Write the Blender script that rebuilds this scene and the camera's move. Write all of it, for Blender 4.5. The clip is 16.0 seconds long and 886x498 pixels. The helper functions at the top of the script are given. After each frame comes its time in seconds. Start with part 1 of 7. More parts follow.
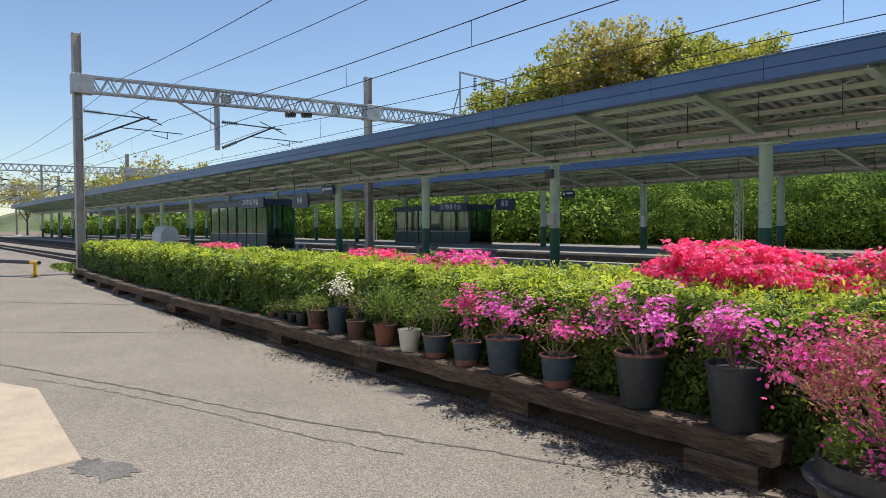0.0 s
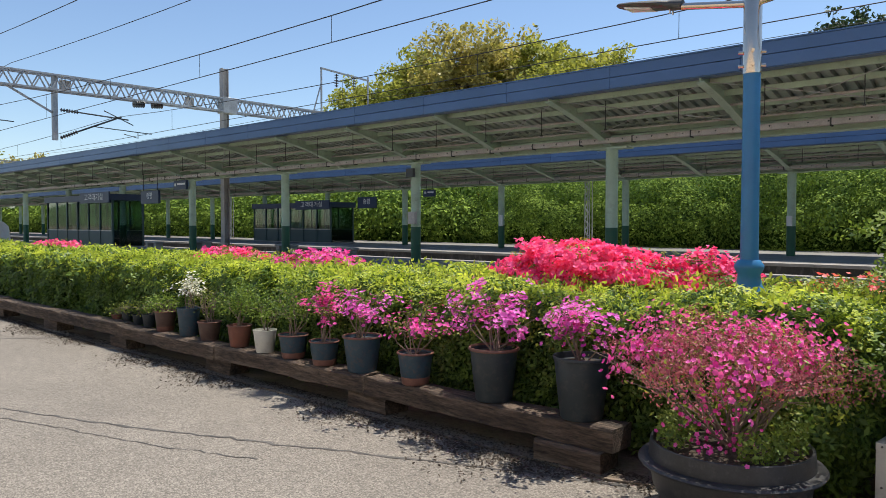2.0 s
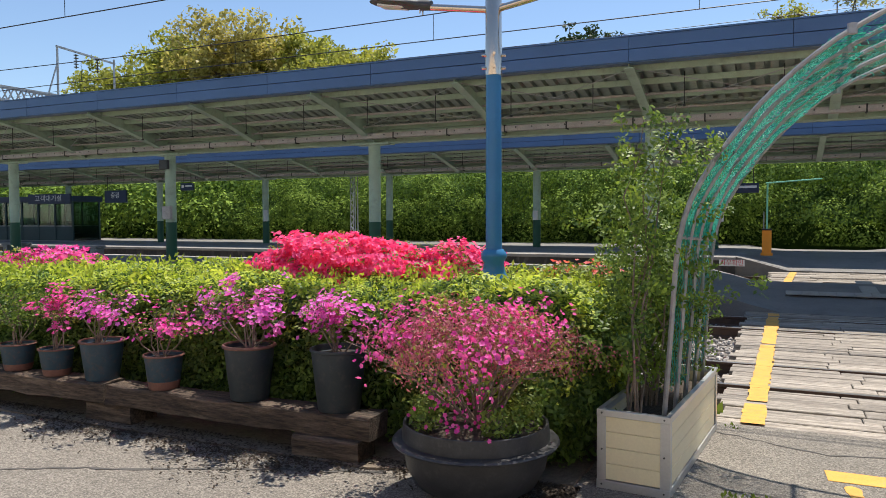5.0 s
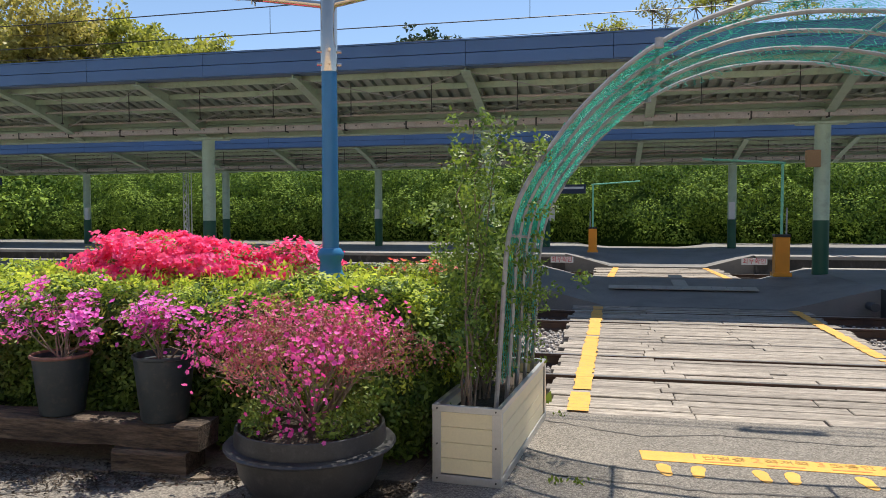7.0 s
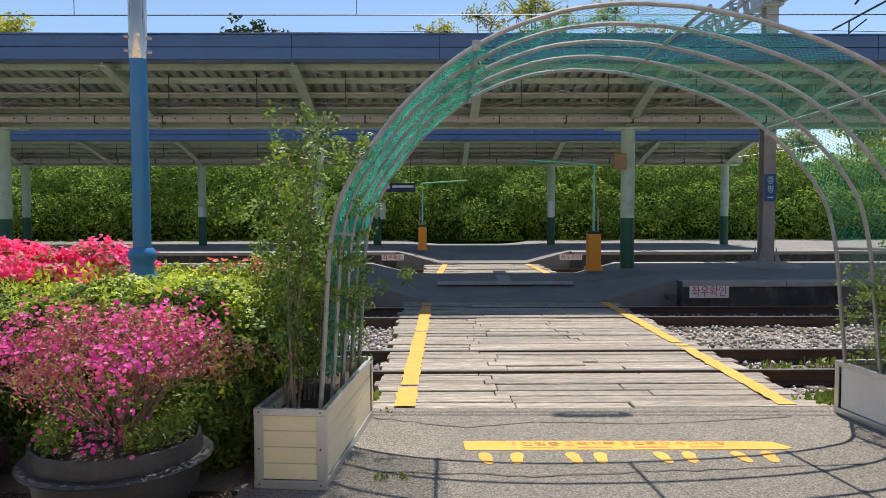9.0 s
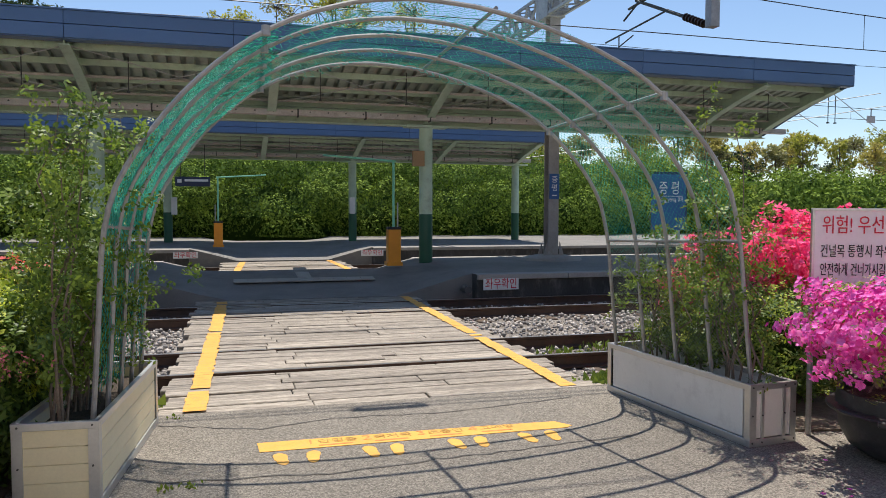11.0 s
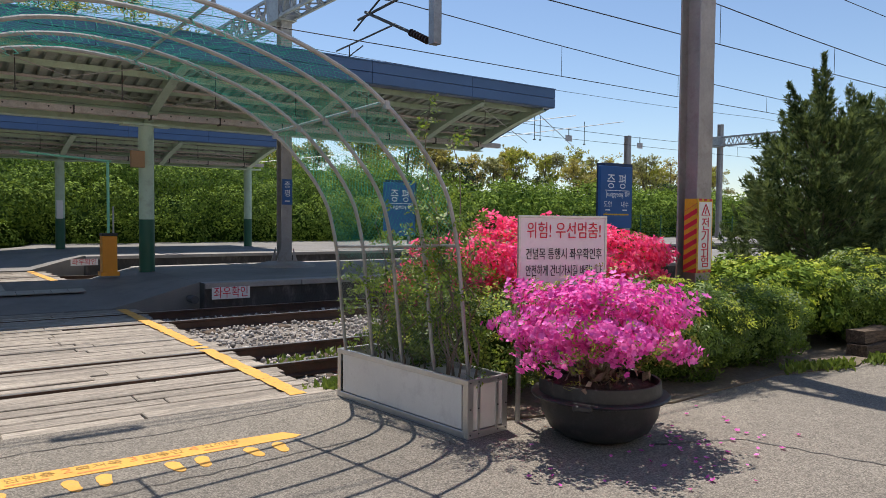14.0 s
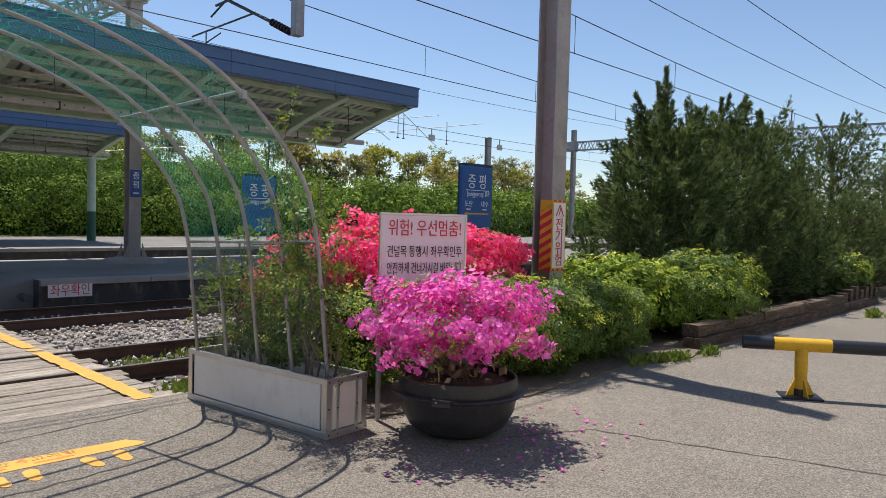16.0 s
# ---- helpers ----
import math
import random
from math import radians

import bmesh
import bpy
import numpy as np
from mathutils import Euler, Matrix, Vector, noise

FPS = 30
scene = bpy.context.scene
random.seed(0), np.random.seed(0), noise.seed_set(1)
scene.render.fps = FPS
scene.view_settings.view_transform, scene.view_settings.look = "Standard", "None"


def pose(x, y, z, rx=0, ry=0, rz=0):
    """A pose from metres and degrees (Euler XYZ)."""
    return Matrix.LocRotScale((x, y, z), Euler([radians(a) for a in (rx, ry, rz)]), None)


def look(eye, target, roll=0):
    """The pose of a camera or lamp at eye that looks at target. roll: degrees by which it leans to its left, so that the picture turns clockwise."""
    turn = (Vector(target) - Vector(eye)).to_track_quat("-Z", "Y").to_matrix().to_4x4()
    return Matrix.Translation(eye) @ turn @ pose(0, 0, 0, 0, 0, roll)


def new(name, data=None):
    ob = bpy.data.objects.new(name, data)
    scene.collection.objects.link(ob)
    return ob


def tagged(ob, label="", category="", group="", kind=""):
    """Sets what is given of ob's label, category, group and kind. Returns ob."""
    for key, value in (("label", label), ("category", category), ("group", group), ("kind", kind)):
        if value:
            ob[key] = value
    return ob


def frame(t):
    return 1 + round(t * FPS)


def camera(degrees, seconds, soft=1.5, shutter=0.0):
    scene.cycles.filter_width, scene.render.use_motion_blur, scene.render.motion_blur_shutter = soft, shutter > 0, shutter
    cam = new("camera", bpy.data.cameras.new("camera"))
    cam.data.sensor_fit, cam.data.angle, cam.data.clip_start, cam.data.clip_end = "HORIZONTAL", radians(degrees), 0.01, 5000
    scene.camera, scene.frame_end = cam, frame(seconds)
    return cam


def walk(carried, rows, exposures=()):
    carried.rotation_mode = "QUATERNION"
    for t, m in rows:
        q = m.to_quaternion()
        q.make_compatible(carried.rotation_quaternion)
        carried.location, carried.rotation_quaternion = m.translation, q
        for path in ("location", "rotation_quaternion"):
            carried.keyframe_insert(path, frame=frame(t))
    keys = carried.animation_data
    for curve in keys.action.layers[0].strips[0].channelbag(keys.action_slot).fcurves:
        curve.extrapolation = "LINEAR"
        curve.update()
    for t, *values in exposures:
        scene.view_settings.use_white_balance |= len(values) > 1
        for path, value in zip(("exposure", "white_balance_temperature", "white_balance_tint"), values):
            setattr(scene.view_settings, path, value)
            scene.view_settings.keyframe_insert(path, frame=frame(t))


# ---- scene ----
# The camera: held at eye height on the station yard, turning from the left to the right with a small sidestep.
# World: x runs along the tracks, y away from the yard across the tracks, z up.
cam = camera(62.2, 16.0, soft=0.7)
PATH = [
    (0, (0.15, 0.009, 1.775), (-1.449, 1.21, 1.71), -0.4),
    (0.5, (0.148, 0.027, 1.772), (-1.398, 1.295, 1.705), -0.2),
    (1, (0.149, 0.045, 1.773), (-1.337, 1.381, 1.705), -0.1),
    (1.5, (0.155, 0.048, 1.774), (-1.264, 1.455, 1.706), -0.0),
    (2, (0.166, 0.055, 1.773), (-1.182, 1.531, 1.702), -0.0),
    (2.5, (0.175, 0.062, 1.765), (-1.099, 1.602, 1.693), -0.1),
    (3, (0.185, 0.076, 1.76), (-1.014, 1.675, 1.684), -0.1),
    (3.5, (0.189, 0.1, 1.754), (-0.926, 1.758, 1.673), -0.2),
    (4, (0.202, 0.113, 1.749), (-0.818, 1.831, 1.667), -0.2),
    (6.5, (0.261, 0.166, 1.747), (-0.27, 2.092, 1.658), -0.2),
    (7, (0.271, 0.175, 1.745), (-0.154, 2.127, 1.656), -0.1),
    (7.5, (0.284, 0.18, 1.746), (-0.032, 2.152, 1.654), 0.0),
    (8, (0.301, 0.181, 1.746), (0.093, 2.168, 1.651), -0.0),
    (8.5, (0.316, 0.19, 1.741), (0.22, 2.185, 1.645), -0.1),
    (9, (0.329, 0.209, 1.738), (0.354, 2.207, 1.644), -0.1),
    (11.5, (0.408, 0.276, 1.707), (1.081, 2.157, 1.601), 0.2),
    (12, (0.424, 0.286, 1.706), (1.209, 2.123, 1.598), 0.2),
    (12.5, (0.441, 0.288, 1.706), (1.33, 2.077, 1.603), 0.2),
    (13, (0.45, 0.286, 1.709), (1.441, 2.02, 1.613), 0.2),
    (13.5, (0.477, 0.295, 1.708), (1.57, 1.968, 1.618), 0.3),
    (14, (0.495, 0.303, 1.705), (1.679, 1.912, 1.624), 0.5),
    (14.5, (0.512, 0.318, 1.702), (1.779, 1.864, 1.627), 0.8),
    (15, (0.523, 0.323, 1.7), (1.865, 1.804, 1.625), 1.0),
    (15.5, (0.535, 0.332, 1.697), (1.941, 1.752, 1.62), 1.3),
    (16, (0.537, 0.33, 1.699), (1.999, 1.692, 1.618), 1.5),
]
walk(cam, [(t, look(eye, target, roll)) for t, eye, target, roll in PATH], exposures=[(0.0, 0.36, 6450, 11), (3.0, 0.46, 6450, 11), (9.0, 0.42, 6450, 11), (12.0, 0.28, 6450, 12), (16.0, 0.22, 6450, 13)])

# World and sun: a clear spring noon, the sun high over the platforms.
SUN = Vector((0.10, 0.40, 1.0)).normalized()
sky_world = bpy.data.worlds.new("sky_world")
scene.world = sky_world
sky_world.use_nodes = True
wn = sky_world.node_tree
wn.nodes.clear()
sky = wn.nodes.new("ShaderNodeTexSky")
sky.sky_type = "NISHITA"
sky.sun_disc = False
sky.sun_elevation = math.asin(SUN.z)
sky.sun_rotation = math.atan2(SUN.x, SUN.y)
sky.air_density, sky.dust_density, sky.ozone_density = 1.0, 0.2, 3.0
bg = wn.nodes.new("ShaderNodeBackground")
bg.inputs["Strength"].default_value = 0.112
wout = wn.nodes.new("ShaderNodeOutputWorld")
wn.links.new(sky.outputs[0], bg.inputs[0])
wn.links.new(bg.outputs[0], wout.inputs[0])
sun_lamp = bpy.data.lights.new("sun", "SUN")
sun_lamp.energy, sun_lamp.angle, sun_lamp.color = 4.8, radians(0.53), (1.0, 0.93, 0.82)
sun = new("sun", sun_lamp)
sun.matrix_world = look(SUN * 50, (0, 0, 0))


# ---- helpers of this scene ----
class Geo:
    """Collects vertices and faces for one mesh."""

    def __init__(self):
        self.v, self.f = [], []

    def add(self, verts, faces):
        n = len(self.v)
        self.v += [tuple(p) for p in verts]
        self.f += [tuple(i + n for i in q) for q in faces]
        return self

    def box(self, x0, x1, y0, y1, z0, z1, m=None):
        p = [Vector((x, y, z)) for z in (z0, z1) for y in (y0, y1) for x in (x0, x1)]
        if m is not None:
            p = [m @ q for q in p]
        return self.add(p, [(0, 2, 3, 1), (4, 5, 7, 6), (0, 1, 5, 4), (2, 6, 7, 3), (0, 4, 6, 2), (1, 3, 7, 5)])

    def bar(self, a, b, w, h, side=(0, 0, 1)):
        """A straight bar of width w and height h from a to b."""
        a, b = Vector(a), Vector(b)
        d = (b - a).normalized()
        s = Vector(side)
        if abs(d.dot(s)) > 0.98:
            s = Vector((1, 0, 0))
        x = d.cross(s).normalized()
        y = x.cross(d)
        p = [q + x * (i * w / 2) + y * (j * h / 2) for q in (a, b) for i, j in ((-1, -1), (1, -1), (1, 1), (-1, 1))]
        return self.add(p, [(3, 2, 1, 0), (4, 5, 6, 7), (0, 1, 5, 4), (1, 2, 6, 5), (2, 3, 7, 6), (3, 0, 4, 7)])

    def tube(self, pts, r, n=8, taper=None):
        """A round tube along points; taper gives the last radius."""
        pts = [Vector(p) for p in pts]
        k = len(pts)
        base = len(self.v)
        ref = Vector((0.31, 0.17, 0.94))
        for i, p in enumerate(pts):
            d = (pts[min(i + 1, k - 1)] - pts[max(i - 1, 0)]).normalized()
            s = ref if abs(d.dot(ref)) < 0.95 else Vector((1, 0, 0))
            x = d.cross(s).normalized()
            y = d.cross(x)
            rr = r if taper is None else r + (taper - r) * i / (k - 1)
            self.v += [tuple(p + (x * math.cos(a) + y * math.sin(a)) * rr) for a in (2 * math.pi * j / n for j in range(n))]
        for i in range(k - 1):
            for j in range(n):
                a, b = base + i * n + j, base + i * n + (j + 1) % n
                self.f.append((a, a + n, b + n, b))
        self.f.append(tuple(base + j for j in range(n)))
        self.f.append(tuple(base + (k - 1) * n + j for j in reversed(range(n))))
        return self

    def lathe(self, profile, n=24, at=(0, 0, 0), cap=True):
        """A turned form: profile of (radius, height), from below to above."""
        base = len(self.v)
        for r, z in profile:
            self.v += [(at[0] + r * math.cos(2 * math.pi * j / n), at[1] + r * math.sin(2 * math.pi * j / n), at[2] + z) for j in range(n)]
        for i in range(len(profile) - 1):
            for j in range(n):
                a, b = base + i * n + j, base + i * n + (j + 1) % n
                self.f.append((a, b, b + n, a + n))
        if cap:
            self.f.append(tuple(base + j for j in reversed(range(n))))
            self.f.append(tuple(base + (len(profile) - 1) * n + j for j in range(n)))
        return self

    def prism_x(self, outline, x0, x1):
        """An outline of (y, z) points drawn out from x0 to x1."""
        k = len(outline)
        v = [(x, y, z) for x in (x0, x1) for y, z in outline]
        f = [(i, (i + 1) % k, k + (i + 1) % k, k + i) for i in range(k)]
        return self.add(v, f + [tuple(reversed(range(k))), tuple(range(k, 2 * k))])

    def prism_z(self, outline, z0, z1):
        k = len(outline)
        v = [(x, y, z) for z in (z0, z1) for x, y in outline]
        f = [(i, (i + 1) % k, k + (i + 1) % k, k + i) for i in range(k)]
        return self.add(v, f + [tuple(reversed(range(k))), tuple(range(k, 2 * k))])

    def mesh(self, name, material, bevel=0.0, smooth=False):
        me = bpy.data.meshes.new(name)
        me.from_pydata(self.v, [], self.f)
        bm = bmesh.new()
        bm.from_mesh(me)
        bmesh.ops.recalc_face_normals(bm, faces=bm.faces)
        if bevel:
            edges = [e for e in bm.edges if len(e.link_faces) == 2 and e.calc_face_angle(0) > 0.6]
            bmesh.ops.bevel(bm, geom=edges, offset=bevel, segments=1, affect="EDGES", profile=0.5)
        bm.to_mesh(me)
        bm.free()
        if material is not None:
            me.materials.append(material)
        if smooth:
            me.polygons.foreach_set("use_smooth", [True] * len(me.polygons))
            me.set_sharp_from_angle(angle=radians(38))
        return me


def part(name, geo, material, parent=None, label="", bevel=0.0, smooth=False):
    """One mesh object, as a part under its thing."""
    me = geo if isinstance(geo, bpy.types.Mesh) else geo.mesh(name, material, bevel, smooth)
    ob = new(name, me)
    if parent is not None:
        ob.parent = parent
    if label:
        tagged(ob, label)
    return ob


def thing(name, label, category, at=(0, 0, 0), turn=0, group="", kind=""):
    """An empty at the thing's base, which carries its parts."""
    ob = new(name)
    ob.empty_display_size = 0.2
    ob.matrix_basis = pose(*at, 0, 0, turn)
    return tagged(ob, label, category, group, kind)


def solo(name, geo, material, label, category, group="", kind="", bevel=0.0, smooth=False):
    return tagged(part(name, geo, material, None, "", bevel, smooth), label, category, group, kind)


def scatter(name, material, template, pos, axis, size, spin=None, rng=None, along=None):
    """A mesh of many small copies of a template (verts, faces), its z turned to axis, or its y laid along a way."""
    tv, tf = np.array(template[0], float), template[1]
    n, k = len(pos), len(tv)
    axis = axis / np.maximum(np.linalg.norm(axis, axis=1, keepdims=True), 1e-6)
    if spin is None:
        spin = rng.uniform(0, 2 * np.pi, n) if rng is not None else np.zeros(n)
    ref = np.where(np.abs(axis[:, 2:3]) < 0.9, np.array([[0, 0, 1.0]]), np.array([[1.0, 0, 0]]))
    u = np.cross(ref, axis)
    u /= np.linalg.norm(u, axis=1, keepdims=True)
    w = np.cross(axis, u)
    c, s = np.cos(spin)[:, None], np.sin(spin)[:, None]
    a, b = u * c + w * s, w * c - u * s
    if along is not None:
        b = along / np.maximum(np.linalg.norm(along, axis=1, keepdims=True), 1e-6)
        a = np.cross(b, axis)
        a /= np.maximum(np.linalg.norm(a, axis=1, keepdims=True), 1e-6)
        axis = np.cross(a, b)
    v = (a[:, None] * tv[None, :, 0:1] + b[:, None] * tv[None, :, 1:2] + axis[:, None] * tv[None, :, 2:3]) * np.asarray(size)[:, None, None] + pos[:, None]
    me = bpy.data.meshes.new(name)
    counts = np.array([len(q) for q in tf])
    loops = np.concatenate([np.array(q) for q in tf])
    allloops = (loops[None] + (np.arange(n) * k)[:, None]).ravel()
    totals = np.tile(counts, n)
    starts = np.concatenate([[0], np.cumsum(totals)[:-1]])
    me.vertices.add(n * k)
    me.vertices.foreach_set("co", v.ravel())
    me.loops.add(len(allloops))
    me.loops.foreach_set("vertex_index", allloops.astype(np.int32))
    me.polygons.add(len(totals))
    me.polygons.foreach_set("loop_start", starts.astype(np.int32))
    me.update(calc_edges=True)
    me.materials.append(material)
    return me


# ---- templates for foliage: unit size, lying in x-y with z as the outward side ----
LEAF = ([(0, -0.5, 0), (0.24, 0, 0.07), (0, 0.5, -0.03), (-0.24, 0, 0.07)], [(0, 1, 2), (0, 2, 3)])


def sprig_template(pairs=4, wide=0.2, leaf=0.34, droop=0.25):
    """A flat twig with leaflets in pairs, like a yew or box shoot."""
    v, f = [], []

    def leaflet(x, y, z, ang, size):
        n = len(v)
        c, s = math.cos(ang), math.sin(ang)
        for a, b, h in ((0, 0, 0), (0.5, wide, 0.03), (1, 0, -0.04), (0.5, -wide, 0.03)):
            v.append((x + (a * c - b * s) * size, y + (a * s + b * c) * size, z + h * size))
        f.append((n, n + 1, n + 2, n + 3))

    for i in range(pairs):
        t = i / pairs
        y = -0.5 + t
        z = -droop * (t - 0.3) ** 2
        leaflet(0, y, z, 0.7, leaf * (1.1 - 0.4 * t))
        leaflet(0, y, z, math.pi - 0.7, leaf * (1.1 - 0.4 * t))
    leaflet(0, 0.4, -droop * 0.4, math.pi / 2, leaf)
    return v, f


SPRIG = sprig_template(2, leaf=0.5, wide=0.22)
ROSE_LEAF = sprig_template(2, leaf=0.5, wide=0.27)


def bloom_template(petals=5):
    """An open azalea flower: petals round a shallow cup."""
    v, f = [(0, 0, -0.12)], []
    for i in range(petals):
        a = 2 * math.pi * i / petals
        n = len(v)
        for da, r, z in ((-0.6, 0.40, 0.08), (0.0, 0.54, 0.14), (0.6, 0.40, 0.08)):
            v.append((r * math.cos(a + da), r * math.sin(a + da), z))
        f.append((0, n, n + 1, n + 2))
    return v, f


BLOOM = bloom_template()
SPRAY = ([(0, -0.5, 0), (0.10, -0.1, 0.05), (0.26, 0.05, 0.1), (0.12, 0.12, 0.03), (0, 0.5, 0.08), (-0.12, 0.10, 0.03), (-0.25, 0.0, 0.1), (-0.10, -0.12, 0.05)],
         [(0, 1, 3, 4), (0, 4, 5, 7), (1, 2, 3), (5, 6, 7)])


FLAKE = ([(0, -0.5, 0), (0.27, -0.02, 0.09), (0, 0.5, -0.02), (-0.27, 0.02, 0.09)], [(0, 1, 2, 3)])
NEEDLE = ([(0, -0.5, 0), (0.09, 0.0, 0.05), (0, 0.55, 0.06), (-0.09, 0.0, 0.05), (0.05, -0.2, 0), (0.3, 0.2, 0.05), (0.12, 0.08, 0.02), (-0.05, -0.2, 0), (-0.3, 0.2, 0.05), (-0.12, 0.08, 0.02)],
          [(0, 1, 2, 3), (4, 5, 6), (7, 9, 8)])


def shell_points(rng, n, centre, radii, inner=0.7, lumps=0.18, freq=1.3, low=-1.0):
    """Points in the outer shell of a lumpy ellipsoid, with their outward ways."""
    d = rng.normal(size=(int(n * 2.5), 3))
    d /= np.linalg.norm(d, axis=1, keepdims=True)
    d = d[d[:, 2] > low][:n]
    ph = rng.uniform(0, 6.28, 6)
    bump = (np.sin(d[:, 0] * 5 * freq + ph[0]) * np.sin(d[:, 1] * 5 * freq + ph[1]) + np.sin(d[:, 2] * 6 * freq + ph[2] + d[:, 0] * 4) * 0.7
            + 0.6 * np.sin(d[:, 0] * 11 * freq + ph[3]) * np.sin(d[:, 1] * 12 * freq + ph[4] + d[:, 2] * 9))
    r = (inner + (1 - inner) * rng.random(len(d)) ** 0.6) * (1 + lumps * bump)
    p = d * np.array(radii) * r[:, None] + np.array(centre)
    nrm = d / np.array(radii)
    nrm /= np.linalg.norm(nrm, axis=1, keepdims=True)
    return p, nrm


def jitter(rng, nrm, amount):
    return nrm + rng.normal(size=nrm.shape) * amount


def letters(words, size, material, parent, m, name="lettering", depth=0.0015, width=None):
    """Flat raised lettering; m lays its x-y plane with the middle of the text at the origin."""
    cu = bpy.data.curves.new(name, "FONT")
    cu.body, cu.size, cu.align_x, cu.align_y, cu.extrude, cu.resolution_u = words, size, "CENTER", "CENTER", depth, 3
    tmp = new("tmp_text", cu)
    bpy.context.view_layer.update()
    me = bpy.data.meshes.new_from_object(tmp.evaluated_get(bpy.context.evaluated_depsgraph_get()))
    bpy.data.objects.remove(tmp)
    me.materials.clear()
    me.materials.append(material)
    if width and len(me.vertices):
        xs = [v.co.x for v in me.vertices]
        k = width / max(max(xs) - min(xs), 1e-6)
        me.transform(Matrix.Diagonal((k, 1, 1, 1)))
    ob = new(name, me)
    ob.parent = parent
    ob.matrix_basis = m
    return ob


# ---- materials ----
def node(nt, kind, **values):
    nd = nt.nodes.new(kind)
    for key, value in values.items():
        nd.inputs[key].default_value = value
    return nd


def surface(name, base, rough=0.6, metal=0.0, var=0.18, coarse=1.2, fine=40.0, grain=0.12, bump=0.15, bump_dist=0.004, stain=None, stain_amount=0.0,
            island=0.0, each=0.0, stretch=(1, 1, 1), spec=0.5):
    """A painted, stone or metal surface with clouds, grain and stains at real-world size."""
    mt = bpy.data.materials.new(name)
    mt.use_nodes = True
    nt = mt.node_tree
    bs = nt.nodes["Principled BSDF"]
    bs.inputs["Roughness"].default_value, bs.inputs["Metallic"].default_value = rough, metal
    bs.inputs["Specular IOR Level"].default_value = spec
    tc = nt.nodes.new("ShaderNodeTexCoord")
    mp = nt.nodes.new("ShaderNodeMapping")
    mp.inputs["Scale"].default_value = stretch
    nt.links.new(tc.outputs["Object"], mp.inputs[0])
    n1 = node(nt, "ShaderNodeTexNoise", Scale=coarse, Detail=5.0, Roughness=0.6)
    n2 = node(nt, "ShaderNodeTexNoise", Scale=fine, Detail=3.0, Roughness=0.7)
    for nn in (n1, n2):
        nt.links.new(mp.outputs[0], nn.inputs["Vector"])
    lo, hi = [max(0, c * (1 - var)) for c in base], [min(1, c * (1 + var)) for c in base]
    ramp = nt.nodes.new("ShaderNodeValToRGB")
    ramp.color_ramp.elements[0].position, ramp.color_ramp.elements[1].position = 0.3, 0.7
    ramp.color_ramp.elements[0].color, ramp.color_ramp.elements[1].color = (*lo, 1), (*hi, 1)
    nt.links.new(n1.outputs[0], ramp.inputs[0])
    col = ramp.outputs[0]

    def value_mul(col, fac_socket, lo_v, hi_v, sharp=False):
        mr = node(nt, "ShaderNodeMapRange")
        mr.inputs[1].default_value, mr.inputs[2].default_value, mr.inputs[3].default_value, mr.inputs[4].default_value = (0.33, 0.67, lo_v, hi_v) if sharp else (0.0, 1.0, lo_v, hi_v)
        nt.links.new(fac_socket, mr.inputs[0])
        vm = nt.nodes.new("ShaderNodeVectorMath")
        vm.operation = "SCALE"
        nt.links.new(col, vm.inputs[0])
        nt.links.new(mr.outputs[0], vm.inputs["Scale"])
        return vm.outputs[0]

    col = value_mul(col, n2.outputs[0], 1 - grain, 1 + grain, True)
    if grain > 0.3:
        n4 = node(nt, "ShaderNodeTexNoise", Scale=fine * 0.3, Detail=2.0, Roughness=0.6)
        nt.links.new(mp.outputs[0], n4.inputs["Vector"])
        col = value_mul(col, n4.outputs[0], 1 - grain * 0.45, 1 + grain * 0.45, True)
    if island:
        gm = nt.nodes.new("ShaderNodeNewGeometry")
        col = value_mul(col, gm.outputs["Random Per Island"], 1 - island, 1 + island)
    if each:
        oi = nt.nodes.new("ShaderNodeObjectInfo")
        col = value_mul(col, oi.outputs["Random"], 1 - each, 1 + each)
    if stain:
        n3 = node(nt, "ShaderNodeTexNoise", Scale=coarse * 2.7, Detail=7.0, Roughness=0.72)
        nt.links.new(mp.outputs[0], n3.inputs["Vector"])
        r3 = nt.nodes.new("ShaderNodeValToRGB")
        r3.color_ramp.elements[0].position, r3.color_ramp.elements[1].position = 0.52, 0.68
        r3.color_ramp.elements[0].color, r3.color_ramp.elements[1].color = (0, 0, 0, 1), (stain_amount,) * 3 + (1,)
        nt.links.new(n3.outputs[0], r3.inputs[0])
        mx = nt.nodes.new("ShaderNodeMixRGB")
        nt.links.new(r3.outputs[0], mx.inputs[0])
        nt.links.new(col, mx.inputs[1])
        mx.inputs[2].default_value = (*stain, 1)
        col = mx.outputs[0]
    nt.links.new(col, bs.inputs["Base Color"])
    if bump:
        bp = node(nt, "ShaderNodeBump", Strength=bump, Distance=bump_dist)
        nt.links.new(n2.outputs[0], bp.inputs["Height"])
        nt.links.new(bp.outputs[0], bs.inputs["Normal"])
    return mt


